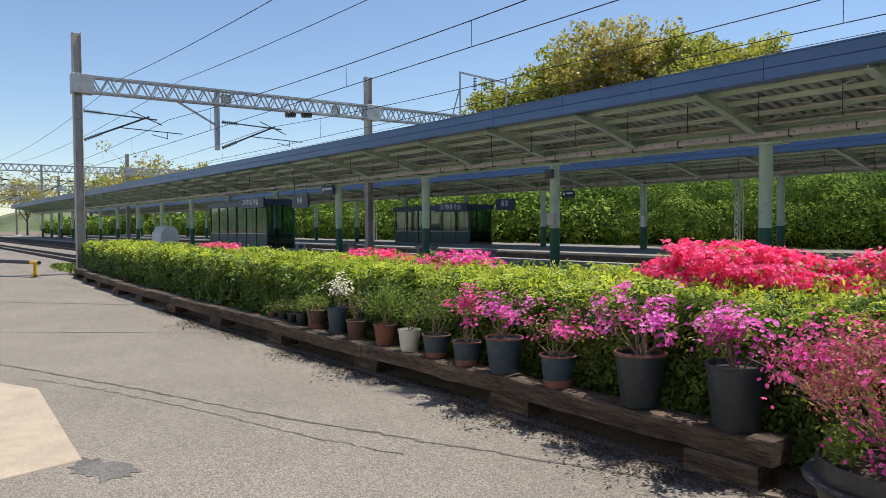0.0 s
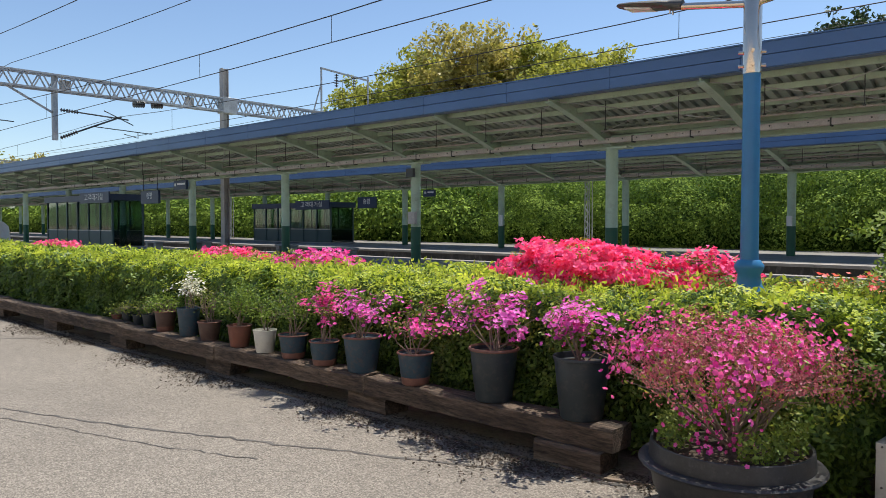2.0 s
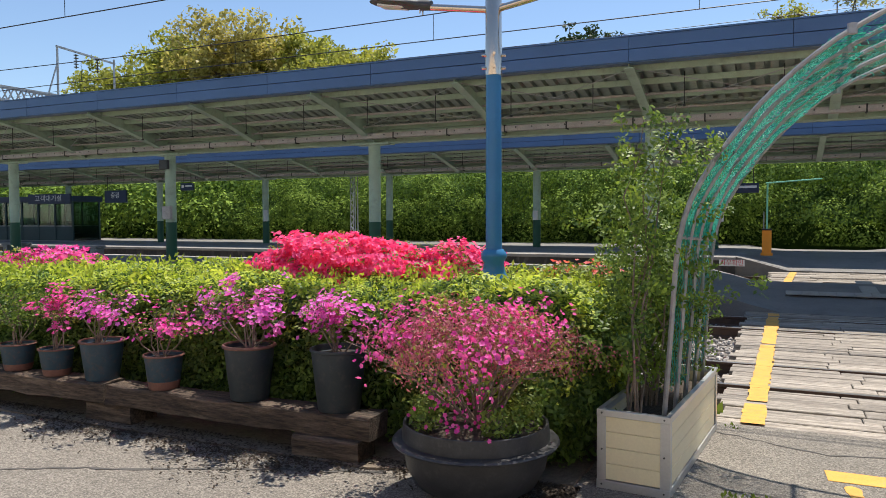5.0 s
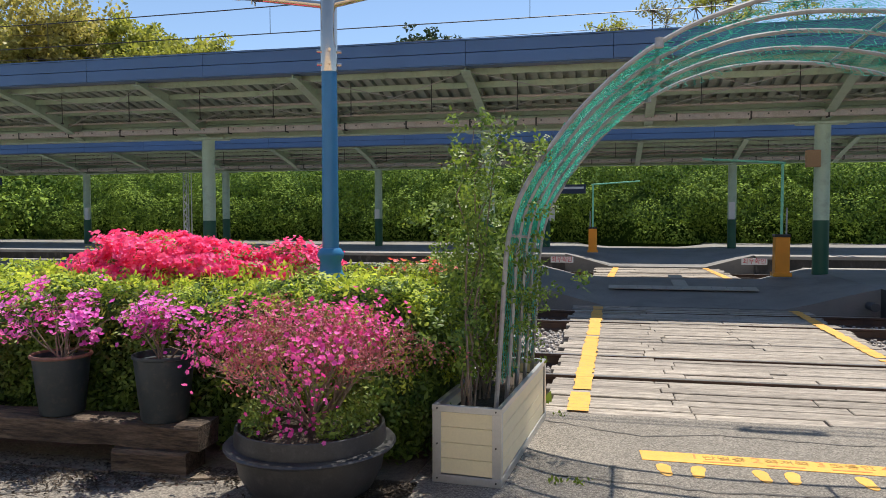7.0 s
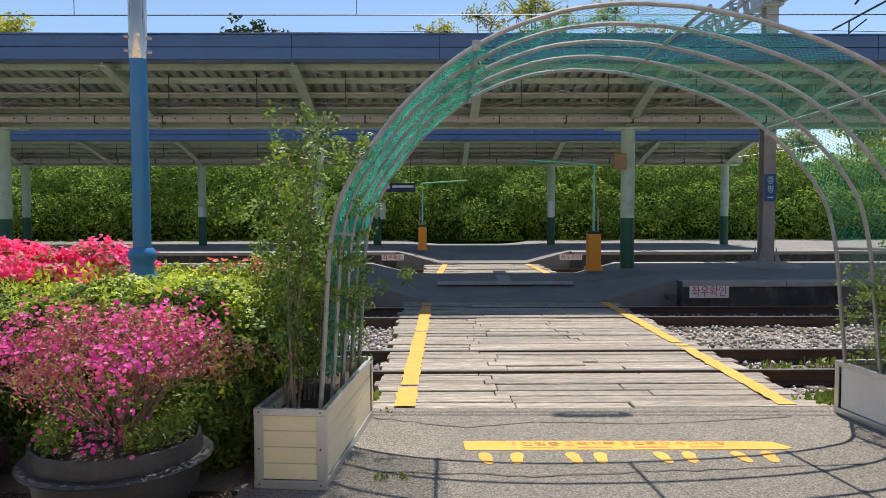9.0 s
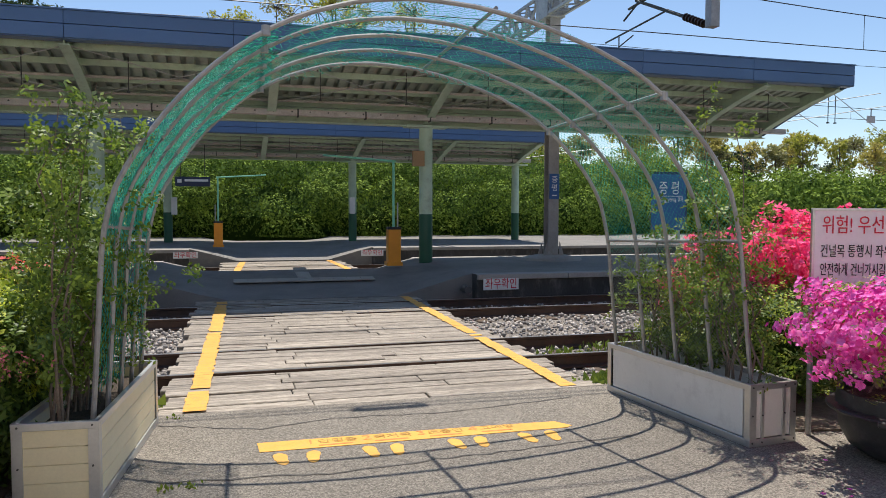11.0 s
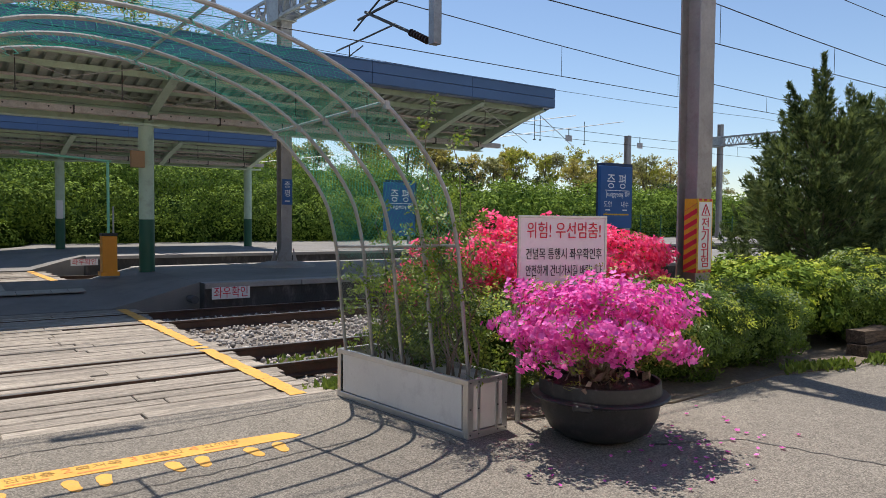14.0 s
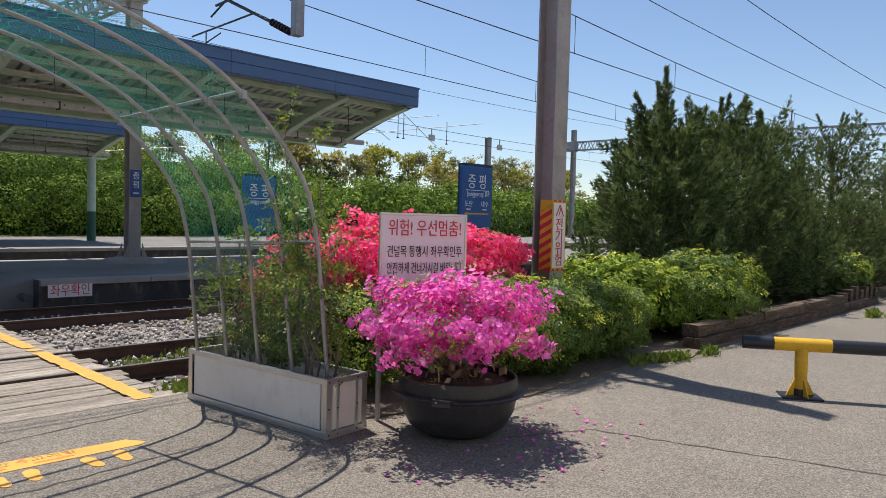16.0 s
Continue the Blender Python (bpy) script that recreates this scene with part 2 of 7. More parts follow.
def foliage(name, dark, light, rough=0.5, through_light=0.4, spread=1.0):
    """Leaves or petals: a colour range leaf by leaf, with light passing through."""
    mt = bpy.data.materials.new(name)
    mt.use_nodes = True
    nt = mt.node_tree
    bs = nt.nodes["Principled BSDF"]
    bs.inputs["Roughness"].default_value = rough
    bs.inputs["Specular IOR Level"].default_value = 0.3 if rough < 0.6 else 0.06
    gm = nt.nodes.new("ShaderNodeNewGeometry")
    tc = nt.nodes.new("ShaderNodeTexCoord")
    nz = node(nt, "ShaderNodeTexNoise", Scale=2.2, Detail=3.0)
    nt.links.new(tc.outputs["Object"], nz.inputs["Vector"])
    ad = nt.nodes.new("ShaderNodeMath")
    ad.operation = "MULTIPLY_ADD"
    ad.inputs[1].default_value, ad.inputs[2].default_value = 0.6 * spread, -0.15
    nt.links.new(gm.outputs["Random Per Island"], ad.inputs[0])
    a2 = nt.nodes.new("ShaderNodeMath")
    a2.operation = "ADD"
    nt.links.new(ad.outputs[0], a2.inputs[0])
    ml = nt.nodes.new("ShaderNodeMath")
    ml.operation = "MULTIPLY"
    ml.inputs[1].default_value = 0.7
    nt.links.new(nz.outputs[0], ml.inputs[0])
    nt.links.new(ml.outputs[0], a2.inputs[1])
    rp = nt.nodes.new("ShaderNodeValToRGB")
    rp.color_ramp.elements[0].color, rp.color_ramp.elements[1].color = (*dark, 1), (*light, 1)
    rp.color_ramp.elements[0].position, rp.color_ramp.elements[1].position = 0.15, 0.75
    nt.links.new(a2.outputs[0], rp.inputs[0])
    nt.links.new(rp.outputs[0], bs.inputs["Base Color"])
    tr = nt.nodes.new("ShaderNodeBsdfTranslucent")
    tint = nt.nodes.new("ShaderNodeVectorMath")
    tint.operation = "MULTIPLY"
    tint.inputs[1].default_value = (1.3, 1.25, 0.9)
    nt.links.new(rp.outputs[0], tint.inputs[0])
    nt.links.new(tint.outputs[0], tr.inputs[0])
    mx = nt.nodes.new("ShaderNodeMixShader")
    mx.inputs[0].default_value = through_light
    nt.links.new(bs.outputs[0], mx.inputs[1])
    nt.links.new(tr.outputs[0], mx.inputs[2])
    nt.links.new(mx.outputs[0], nt.nodes["Material Output"].inputs[0])
    return mt


def glass(name, tint=(0.30, 0.45, 0.43)):
    mt = bpy.data.materials.new(name)
    mt.use_nodes = True
    bs = mt.node_tree.nodes["Principled BSDF"]
    bs.inputs["Base Color"].default_value = (*tint, 1)
    bs.inputs["Roughness"].default_value = 0.03
    bs.inputs["Transmission Weight"].default_value = 1.0
    bs.inputs["IOR"].default_value = 1.45
    return mt


def aggregate(name, base, stone=95.0, spread=0.42, patches=0.10):
    """Worn asphalt: pale and dark chippings in a binder, with broad faint patches and fine dirt."""
    mt = bpy.data.materials.new(name)
    mt.use_nodes = True
    nt = mt.node_tree
    bs = nt.nodes["Principled BSDF"]
    bs.inputs["Roughness"].default_value, bs.inputs["Specular IOR Level"].default_value = 0.92, 0.3
    tc = nt.nodes.new("ShaderNodeTexCoord")
    rgb = nt.nodes.new("ShaderNodeRGB")
    rgb.outputs[0].default_value = (*base, 1)
    col = rgb.outputs[0]

    def multiply(col, socket, f0, f1, t0, t1):
        mr = node(nt, "ShaderNodeMapRange")
        for k, v in enumerate((f0, f1, t0, t1)):
            mr.inputs[k + 1].default_value = v
        nt.links.new(socket, mr.inputs[0])
        vm = nt.nodes.new("ShaderNodeVectorMath")
        vm.operation = "SCALE"
        nt.links.new(col, vm.inputs[0])
        nt.links.new(mr.outputs[0], vm.inputs["Scale"])
        return vm.outputs[0]

    chips = node(nt, "ShaderNodeTexVoronoi", Scale=stone)
    nt.links.new(tc.outputs["Object"], chips.inputs["Vector"])
    sep = nt.nodes.new("ShaderNodeSeparateColor")
    nt.links.new(chips.outputs["Color"], sep.inputs[0])
    col = multiply(col, sep.outputs[0], 0.0, 1.0, 1 - spread, 1 + spread)
    col = multiply(col, chips.outputs["Distance"], 0.3, 0.75, 1.06, 0.72)
    for scale, lo, hi in ((0.35, 1 - patches, 1 + patches), (2.3, 1 - patches * 0.6, 1 + patches * 0.5), (14.0, 0.93, 1.06)):
        nz = node(nt, "ShaderNodeTexNoise", Scale=scale, Detail=5.0, Roughness=0.65)
        nt.links.new(tc.outputs["Object"], nz.inputs["Vector"])
        col = multiply(col, nz.outputs[0], 0.32, 0.68, lo, hi)
    nt.links.new(col, bs.inputs["Base Color"])
    bp = node(nt, "ShaderNodeBump", Strength=0.55, Distance=0.004)
    nt.links.new(sep.outputs[0], bp.inputs["Height"])
    nt.links.new(bp.outputs[0], bs.inputs["Normal"])
    return mt


M_ASPHALT = aggregate("asphalt", (0.232, 0.209, 0.176))
M_TAR = surface("tar_seam", (0.085, 0.078, 0.07), 0.8, var=0.3, coarse=3, fine=60)
M_CONCRETE = surface("concrete_slab", (0.37, 0.31, 0.235), 0.9, var=0.12, coarse=2.5, fine=120, grain=0.3, bump=0.4, stain=(0.25, 0.22, 0.18), stain_amount=0.4)
M_PLATFORM = surface("platform_paving", (0.20, 0.19, 0.175), 0.88, var=0.2, coarse=0.7, fine=50, grain=0.2, bump=0.4, stain=(0.1, 0.1, 0.095), stain_amount=0.4)
# Base darkened to hold the walls' deep shade; the paler stains are concrete.
M_PLATWALL = surface("shade_dark_wall_concrete", (0.06, 0.055, 0.05), 0.9, var=0.35, coarse=1.4, fine=35, grain=0.15, bump=0.5, bump_dist=0.01, stain=(0.24, 0.22, 0.2), stain_amount=0.5, stretch=(1, 1, 0.4))
M_COPING = surface("coping_concrete", (0.33, 0.31, 0.28), 0.85, var=0.2, coarse=1.2, fine=50)
M_EARTH = surface("earth", (0.17, 0.135, 0.10), 0.95, var=0.3, coarse=0.8, fine=25, grain=0.25, bump=0.7, bump_dist=0.03, stain=(0.10, 0.12, 0.05), stain_amount=0.5)
M_BALLAST = surface("ballast_stone", (0.36, 0.33, 0.30), 0.9, var=0.2, coarse=3, fine=40, island=0.45)
M_BALLAST_BED = surface("ballast_bed", (0.22, 0.195, 0.17), 0.95, var=0.3, coarse=2, fine=22, grain=0.35, bump=1.0, bump_dist=0.05)
M_RAIL = surface("rusty_rail", (0.085, 0.05, 0.035), 0.7, metal=0.2, var=0.3, coarse=3, fine=50, stain=(0.14, 0.06, 0.03), stain_amount=0.5)
M_RAILTOP = surface("worn_rail_head", (0.35, 0.33, 0.31), 0.32, metal=0.9, var=0.15, coarse=3, fine=60)
M_DECK = surface("weathered_plank", (0.30, 0.262, 0.215), 0.85, var=0.28, coarse=2.5, fine=60, grain=0.42, bump=0.9, bump_dist=0.008, stain=(0.15, 0.12, 0.095), stain_amount=0.75, each=0.14, stretch=(0.12, 1, 1))
M_SLEEPER = surface("tarred_old_timber", (0.075, 0.052, 0.036), 0.9, var=0.5, coarse=5, fine=60, grain=0.6, bump=1.0, bump_dist=0.02, stain=(0.25, 0.19, 0.135), stain_amount=0.6, each=0.25, stretch=(0.12, 1, 1))
M_YELLOW = surface("road_paint_yellow", (0.74, 0.365, 0.055), 0.7, var=0.12, coarse=4, fine=80, grain=0.1, stain=(0.45, 0.33, 0.12), stain_amount=0.6)
M_GREENPOST = surface("sage_green_paint", (0.50, 0.63, 0.475), 0.5, var=0.08, coarse=1.5, fine=50, grain=0.05, bump=0.05, stain=(0.17, 0.2, 0.12), stain_amount=0.35)
M_DKGREEN = surface("dark_green_paint", (0.012, 0.10, 0.055), 0.42, var=0.1, coarse=2, fine=50, grain=0.06, bump=0.05)
M_ROOFSHEET = surface("green_grey_sheet", (0.43, 0.475, 0.40), 0.6, var=0.25, coarse=1.6, fine=30, grain=0.08, bump=0.05, stain=(0.2, 0.2, 0.16), stain_amount=0.6)
M_BLUEFASCIA = surface("blue_grey_cladding", (0.085, 0.155, 0.285), 0.36, metal=0.1, var=0.10, coarse=0.6, fine=30, grain=0.03, bump=0.02, each=0.07)
M_BLUE2 = surface("blue_cladding", (0.095, 0.17, 0.315), 0.4, metal=0.1, var=0.10, coarse=0.6, fine=30, grain=0.03, bump=0.02, each=0.06)
M_TRAY = surface("pale_grey_tray", (0.55, 0.50, 0.46), 0.5, var=0.12, coarse=2, fine=30, stain=(0.3, 0.25, 0.2), stain_amount=0.5)
M_STEEL = surface("galvanised_steel", (0.36, 0.36, 0.36), 0.5, metal=0.55, var=0.18, coarse=4, fine=30, grain=0.08, stain=(0.22, 0.2, 0.19), stain_amount=0.4)
M_MAST = surface("weathered_mast_steel", (0.38, 0.35, 0.325), 0.6, metal=0.25, var=0.15, coarse=2, fine=25, grain=0.06, stain=(0.2, 0.16, 0.13), stain_amount=0.4)
M_DKSTEEL = surface("dark_rod_steel", (0.05, 0.05, 0.045), 0.6, var=0.2)
M_WIRE = surface("dark_wire", (0.03, 0.03, 0.032), 0.5, metal=0.3, var=0.1)
M_INSUL = surface("brown_insulator", (0.035, 0.02, 0.016), 0.3, var=0.1)
M_LAMPBLUE = surface("lamp_post_blue", (0.035, 0.19, 0.40), 0.38, var=0.08, coarse=3, fine=60, grain=0.03, bump=0.03)
# Steel tinted warm, painting in the tan reflection it would mirror.
M_CHROME = surface("polished_steel", (0.74, 0.61, 0.48), 0.16, metal=1.0, var=0.05, coarse=3, fine=60, grain=0.02, bump=0.0)
M_DARKGREY = surface("dark_grey_casting", (0.07, 0.07, 0.072), 0.5, var=0.1)
M_IRON = surface("black_cast_iron", (0.028, 0.028, 0.03), 0.45, metal=0.0, var=0.25, coarse=5, fine=70, grain=0.15, bump=0.25, stain=(0.10, 0.095, 0.09), stain_amount=0.35)
M_SOIL = surface("potting_soil", (0.06, 0.045, 0.032), 0.95, var=0.4, coarse=9, fine=60, grain=0.3, bump=1.0, bump_dist=0.02)
M_ALU = surface("anodised_aluminium", (0.60, 0.60, 0.59), 0.36, metal=0.75, var=0.08, coarse=3, fine=60, grain=0.04, bump=0.03)
M_CREAM = surface("cream_panel", (0.82, 0.73, 0.48), 0.5, var=0.06, coarse=3, fine=60, grain=0.03, bump=0.03)
M_GREYPANEL = surface("pale_grey_panel", (0.75, 0.73, 0.69), 0.5, var=0.05, coarse=2, fine=60, grain=0.02, bump=0.02, stain=(0.45, 0.43, 0.4), stain_amount=0.3)
M_NET = foliage("green_netting", (0.02, 0.27, 0.25), (0.07, 0.48, 0.43), through_light=0.38)
M_WIRENET = surface("thin_grey_wire_netting", (0.22, 0.25, 0.24), 0.5, metal=0.4, var=0.2)
M_WHITE = surface("white_sign_face", (0.80, 0.79, 0.76), 0.45, var=0.04, coarse=5, fine=60, grain=0.02, bump=0.02, stain=(0.6, 0.58, 0.55), stain_amount=0.3)
M_RED = surface("sign_red", (0.60, 0.018, 0.045), 0.5, var=0.1, coarse=6, fine=60, grain=0.04)
M_BLACK = surface("sign_black", (0.02, 0.02, 0.022), 0.5, var=0.1)
M_SIGNBLUE = surface("sign_blue", (0.02, 0.10, 0.30), 0.4, var=0.08, coarse=2, fine=60, grain=0.03, bump=0.0)
M_NAVY = surface("navy_board", (0.012, 0.03, 0.085), 0.4, var=0.08, grain=0.03, bump=0.0)
M_SIGNWHITE = surface("sign_white_lettering", (0.85, 0.85, 0.85), 0.5, var=0.03, grain=0.02, bump=0.0)
M_ORANGE = surface("orange_cabinet", (0.72, 0.27, 0.015), 0.45, var=0.08, coarse=3, fine=50, grain=0.04)
M_MINT = surface("mint_arm_paint", (0.22, 0.60, 0.40), 0.45, var=0.05, grain=0.03)
M_BARYEL = surface("barrier_yellow", (0.70, 0.40, 0.015), 0.45, var=0.12, coarse=6, fine=60, grain=0.06, stain=(0.35, 0.2, 0.05), stain_amount=0.4)
M_BARBLK = surface("barrier_black", (0.02, 0.022, 0.028), 0.4, var=0.15, grain=0.08)
M_BARK = surface("bark", (0.12, 0.09, 0.065), 0.9, var=0.3, coarse=8, fine=50, grain=0.25, bump=0.8, bump_dist=0.01)
M_TWIG = surface("grey_twig", (0.21, 0.16, 0.12), 0.9, var=0.25, coarse=12, fine=60, grain=0.2)
M_LATTICE = surface("pale_lattice_steel", (0.5, 0.5, 0.5), 0.5, metal=0.4, var=0.1)
M_GLASS = glass("shelter_glass")
M_GREYBLOCK = surface("grey_bench_stone", (0.30, 0.29, 0.27), 0.85, var=0.15)
M_TACTILE = surface("worn_tactile_paving", (0.36, 0.34, 0.29), 0.8, var=0.15, coarse=3, fine=60)
# Shoot colour that also carries the sunlight on upper leaves; lower ones stay dark.
L_YOUNG_LIT = foliage("young_sunlit_shoot", (0.26, 0.35, 0.03), (0.64, 0.71, 0.11), through_light=0.48)
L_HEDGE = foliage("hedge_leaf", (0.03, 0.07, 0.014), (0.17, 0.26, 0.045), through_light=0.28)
# Near-black green: the shade deep inside the plants, put into a colour.
L_SHADE_CORE = foliage("hedge_shade_core", (0.012, 0.03, 0.006), (0.05, 0.09, 0.014), rough=0.95, through_light=0.05)
L_BANK = foliage("bank_leaf", (0.035, 0.08, 0.014), (0.26, 0.37, 0.06), rough=0.75, through_light=0.14)
L_TREE = foliage("spring_tree_leaf", (0.17, 0.20, 0.035), (0.44, 0.45, 0.10), through_light=0.45)
L_TREE2 = foliage("bronze_tree_leaf", (0.26, 0.235, 0.065), (0.48, 0.43, 0.15), through_light=0.5)
L_WOOD = foliage("far_wood_leaf", (0.17, 0.18, 0.08), (0.40, 0.40, 0.18), through_light=0.32)
L_PINE = foliage("pine_needle", (0.015, 0.035, 0.015), (0.06, 0.10, 0.04), through_light=0.2)
L_JUNIPER = foliage("juniper_spray", (0.03, 0.06, 0.025), (0.18, 0.23, 0.09), rough=0.65, through_light=0.25)
L_ROSE = foliage("climbing_rose_leaf", (0.04, 0.09, 0.018), (0.25, 0.35, 0.055), through_light=0.34)
L_AZLEAF = foliage("azalea_leaf", (0.07, 0.11, 0.02), (0.30, 0.35, 0.06), through_light=0.32)
L_GRASS = foliage("grass_blade", (0.07, 0.12, 0.02), (0.24, 0.32, 0.06), through_light=0.32)
M_FARHILL = surface("far_wooded_hill", (0.10, 0.13, 0.06), 0.95, var=0.45, coarse=0.05, fine=0.6, grain=0.3, bump=0.0)
F_RED = foliage("coral_red_petal", (0.82, 0.03, 0.23), (0.97, 0.18, 0.44), through_light=0.35)
F_MAG = foliage("magenta_petal", (0.66, 0.05, 0.46), (0.92, 0.26, 0.76), through_light=0.35)
F_PINK = foliage("rose_pink_petal", (0.72, 0.04, 0.36), (0.93, 0.17, 0.56), through_light=0.35)
F_BUD = foliage("faded_bud", (0.26, 0.06, 0.085), (0.50, 0.16, 0.19), through_light=0.3)
F_WHITE = foliage("white_petal", (0.75, 0.75, 0.7), (0.9, 0.9, 0.86), through_light=0.35)
F_CORAL = foliage("pale_coral_petal", (0.75, 0.06, 0.08), (0.92, 0.22, 0.2), through_light=0.35)


# ---- ground, yard, tracks and platforms ----
RAILS = (8.32, 9.55, 12.55, 13.93, 22.1, 23.45)
ZP = 0.42

g = Geo()
g.box(-2500, 2500, -400, 2600, -1.2, -0.26)
solo("ground", g, M_EARTH, "bare brown earth with weeds round the station", "ground", kind="structure")

yard = tagged(thing("yard_pavement", "worn light grey asphalt of the station yard", "pavement"), kind="structure")
g = Geo()
g.box(-160, 120, -60, 6.72, -0.3, 0.0)
part("asphalt", g, M_ASPHALT, yard)


def crack(points, width, seed, material=M_TAR):
    """A thin wandering seam or crack lying on the asphalt."""
    rng = np.random.default_rng(seed)
    g = Geo()
    fine = []
    for (x0, y0), (x1, y1) in zip(points, points[1:]):
        k = max(2, int(math.hypot(x1 - x0, y1 - y0) / 0.09))
        for i in range(k):
            t = i / k
            fine.append((x0 + (x1 - x0) * t + rng.normal() * 0.012, y0 + (y1 - y0) * t + rng.normal() * 0.012))
    fine.append(points[-1])
    v, f = [], []
    for i, (x, y) in enumerate(fine):
        a, b = fine[max(i - 1, 0)], fine[min(i + 1, len(fine) - 1)]
        d = Vector((b[0] - a[0], b[1] - a[1])).normalized()
        w = width * (0.35 + 1.0 * rng.random())
        v += [(x - d.y * w / 2, y + d.x * w / 2, 0.0035), (x + d.y * w / 2, y - d.x * w / 2, 0.0035)]
        if i:
            f.append((2 * i - 2, 2 * i - 1, 2 * i + 1, 2 * i))
    g.add(v, f)
    return part("pavement_crack", g, material, yard, "dark crack in the asphalt")


crack([(-13, 0.2), (-10.95, 1.1), (-8.21, 2.15), (-6.11, 2.88), (-2.97, 4.23), (-2.2, 4.5)], 0.035, 1)
crack([(-14.41, 1.46), (-11.77, 4.43)], 0.05, 2)
crack([(-14.41, 1.46), (-17, -1.5)], 0.05, 3)
crack([(-20.32, 2.06), (-17.47, 4.44)], 0.08, 4)
crack([(-0.4, 6.5), (0.6, 6.12), (1.2, 6.28), (2.2, 6.2), (3.4, 6.4)], 0.02, 5)
crack([(-0.1, 5.1), (1.0, 5.0), (2.2, 5.1), (3.3, 5.2)], 0.02, 6)
crack([(5.1, 3.8), (5.8, 3.48), (5.92, 3.02), (6.06, 2.48), (6.22, 1.98), (6.5, 0.8)], 0.022, 7)
crack([(-9.57, 1.3), (-8.5, 1.79), (-6.86, 2.37), (-5.39, 2.8), (-4.54, 3.14)], 0.014, 8)
g = Geo()
g.prism_z([(-5.95, 1.13), (-6.9, 1.17), (-8.94, 1.26), (-9.6, 0.96), (-9.6, -2.5), (-5.5, -2.5), (-5.75, 0.3)], -0.1, 0.012)
part("concrete_slab", g, M_CONCRETE, yard, "pale broken concrete slab", bevel=0.008)
rng = np.random.default_rng(9)
M_PATCH = surface("old_tar_patch", (0.12, 0.115, 0.105), 0.9, var=0.3, coarse=3, fine=60, grain=0.4)
outline = []
for i in range(26):
    a = 2 * math.pi * i / 26
    k = 1 + rng.normal() * 0.16
    outline.append((-5.62 + 0.30 * k * math.cos(a), 1.22 + 0.17 * k * math.sin(a) + 0.25 * 0.30 * math.cos(a)))
part("tar_patch", Geo().prism_z(outline, -0.1, 0.004), M_PATCH, yard, "dark patch of old tar")

# unseen wall behind the camera, closing the yard and added to bounce fill light
M_RENDER = surface("cream_render", (0.74, 0.66, 0.55), 0.85, var=0.12, coarse=0.8, fine=40, grain=0.1, bump=0.3, stain=(0.5, 0.42, 0.33), stain_amount=0.3)
solo("wall_station", Geo().box(-34, 34, -9.9, -9.5, -0.3, 8.5), M_RENDER, "unseen plain cream wall added behind the camera to bounce light", "wall", kind="structure")

# track bed
tracks = tagged(thing("track_bed", "stony ballast bed with rusty rails", "railway track"), kind="structure")
g = Geo()
rng = np.random.default_rng(11)
for y0, y1 in ((6.72, 14.5), (20.35, 25.95)):
    g.box(-170, 130, y0, y1, -0.6, -0.19)
part("ballast_bed", g, M_BALLAST_BED, tracks)


def rail_profile(y):
    return [(y - 0.07, -0.17), (y + 0.07, -0.17), (y + 0.07, -0.155), (y + 0.012, -0.135), (y + 0.012, -0.045), (y + 0.035, -0.03), (y + 0.035, -0.004),
            (y - 0.035, -0.004), (y - 0.035, -0.03), (y - 0.012, -0.045), (y - 0.012, -0.135), (y - 0.07, -0.155)]


for y in RAILS:
    g = Geo()
    g.prism_x(rail_profile(y), -170, 130)
    part("rail", g, M_RAIL, tracks, "rusty steel rail")
    g = Geo()
    g.box(-170, 130, y - 0.028, y + 0.028, -0.004, 0.0)
    part("rail_head", g, M_RAILTOP, tracks, "bright worn top of a rail")

tie = Geo().box(-0.11, 0.11, -1.2, 1.2, -0.3, -0.165).mesh("sleeper", M_SLEEPER, 0.012)
for y in (8.93, 13.24, 22.78):
    near = y < 20
    for i in range(-46, 26):
        x = i * 0.62 + 0.2
        if near and -0.5 < x < 4.1:
            continue
        ob = part("sleeper", tie, None, tracks)
        ob.location = (x, y, 0)


def stones(n, x0, x1, y0, y1, seed, size=0.055, avoid=()):
    rng = np.random.default_rng(seed)
    p = np.stack([rng.uniform(x0, x1, n), rng.uniform(y0, y1, n), rng.uniform(-0.2, -0.15, n)], 1)
    keep = np.ones(n, bool)
    for y in avoid:
        keep &= np.abs(p[:, 1] - y) > 0.09
    p = p[keep]
    c = np.array([(x, y, z) for z in (-1, 1) for y in (-1, 1) for x in (-1, 1)], float) * 0.5
    c *= rng.uniform(0.65, 1.0, c.shape)
    tmpl = (c.tolist(), [(0, 2, 3, 1), (4, 5, 7, 6), (0, 1, 5, 4), (2, 6, 7, 3), (0, 4, 6, 2), (1, 3, 7, 5)])
    me = scatter("ballast_stones", M_BALLAST, tmpl, p, rng.normal(size=p.shape) + np.array([0, 0, 0.6]), size * rng.uniform(0.5, 1.25, len(p)), rng=rng)
    return me


ob = tagged(part("ballast_stones", stones(8500, 3.75, 16, 6.9, 14.4, 12, avoid=RAILS), None), "pale grey crushed stone ballast between the rails", "ballast", kind="stuff")
ob = tagged(part("ballast_stones", stones(3800, -3.2, -0.1, 6.9, 14.4, 13, avoid=RAILS), None), "pale grey crushed stone ballast beside the crossing", "ballast", kind="stuff")


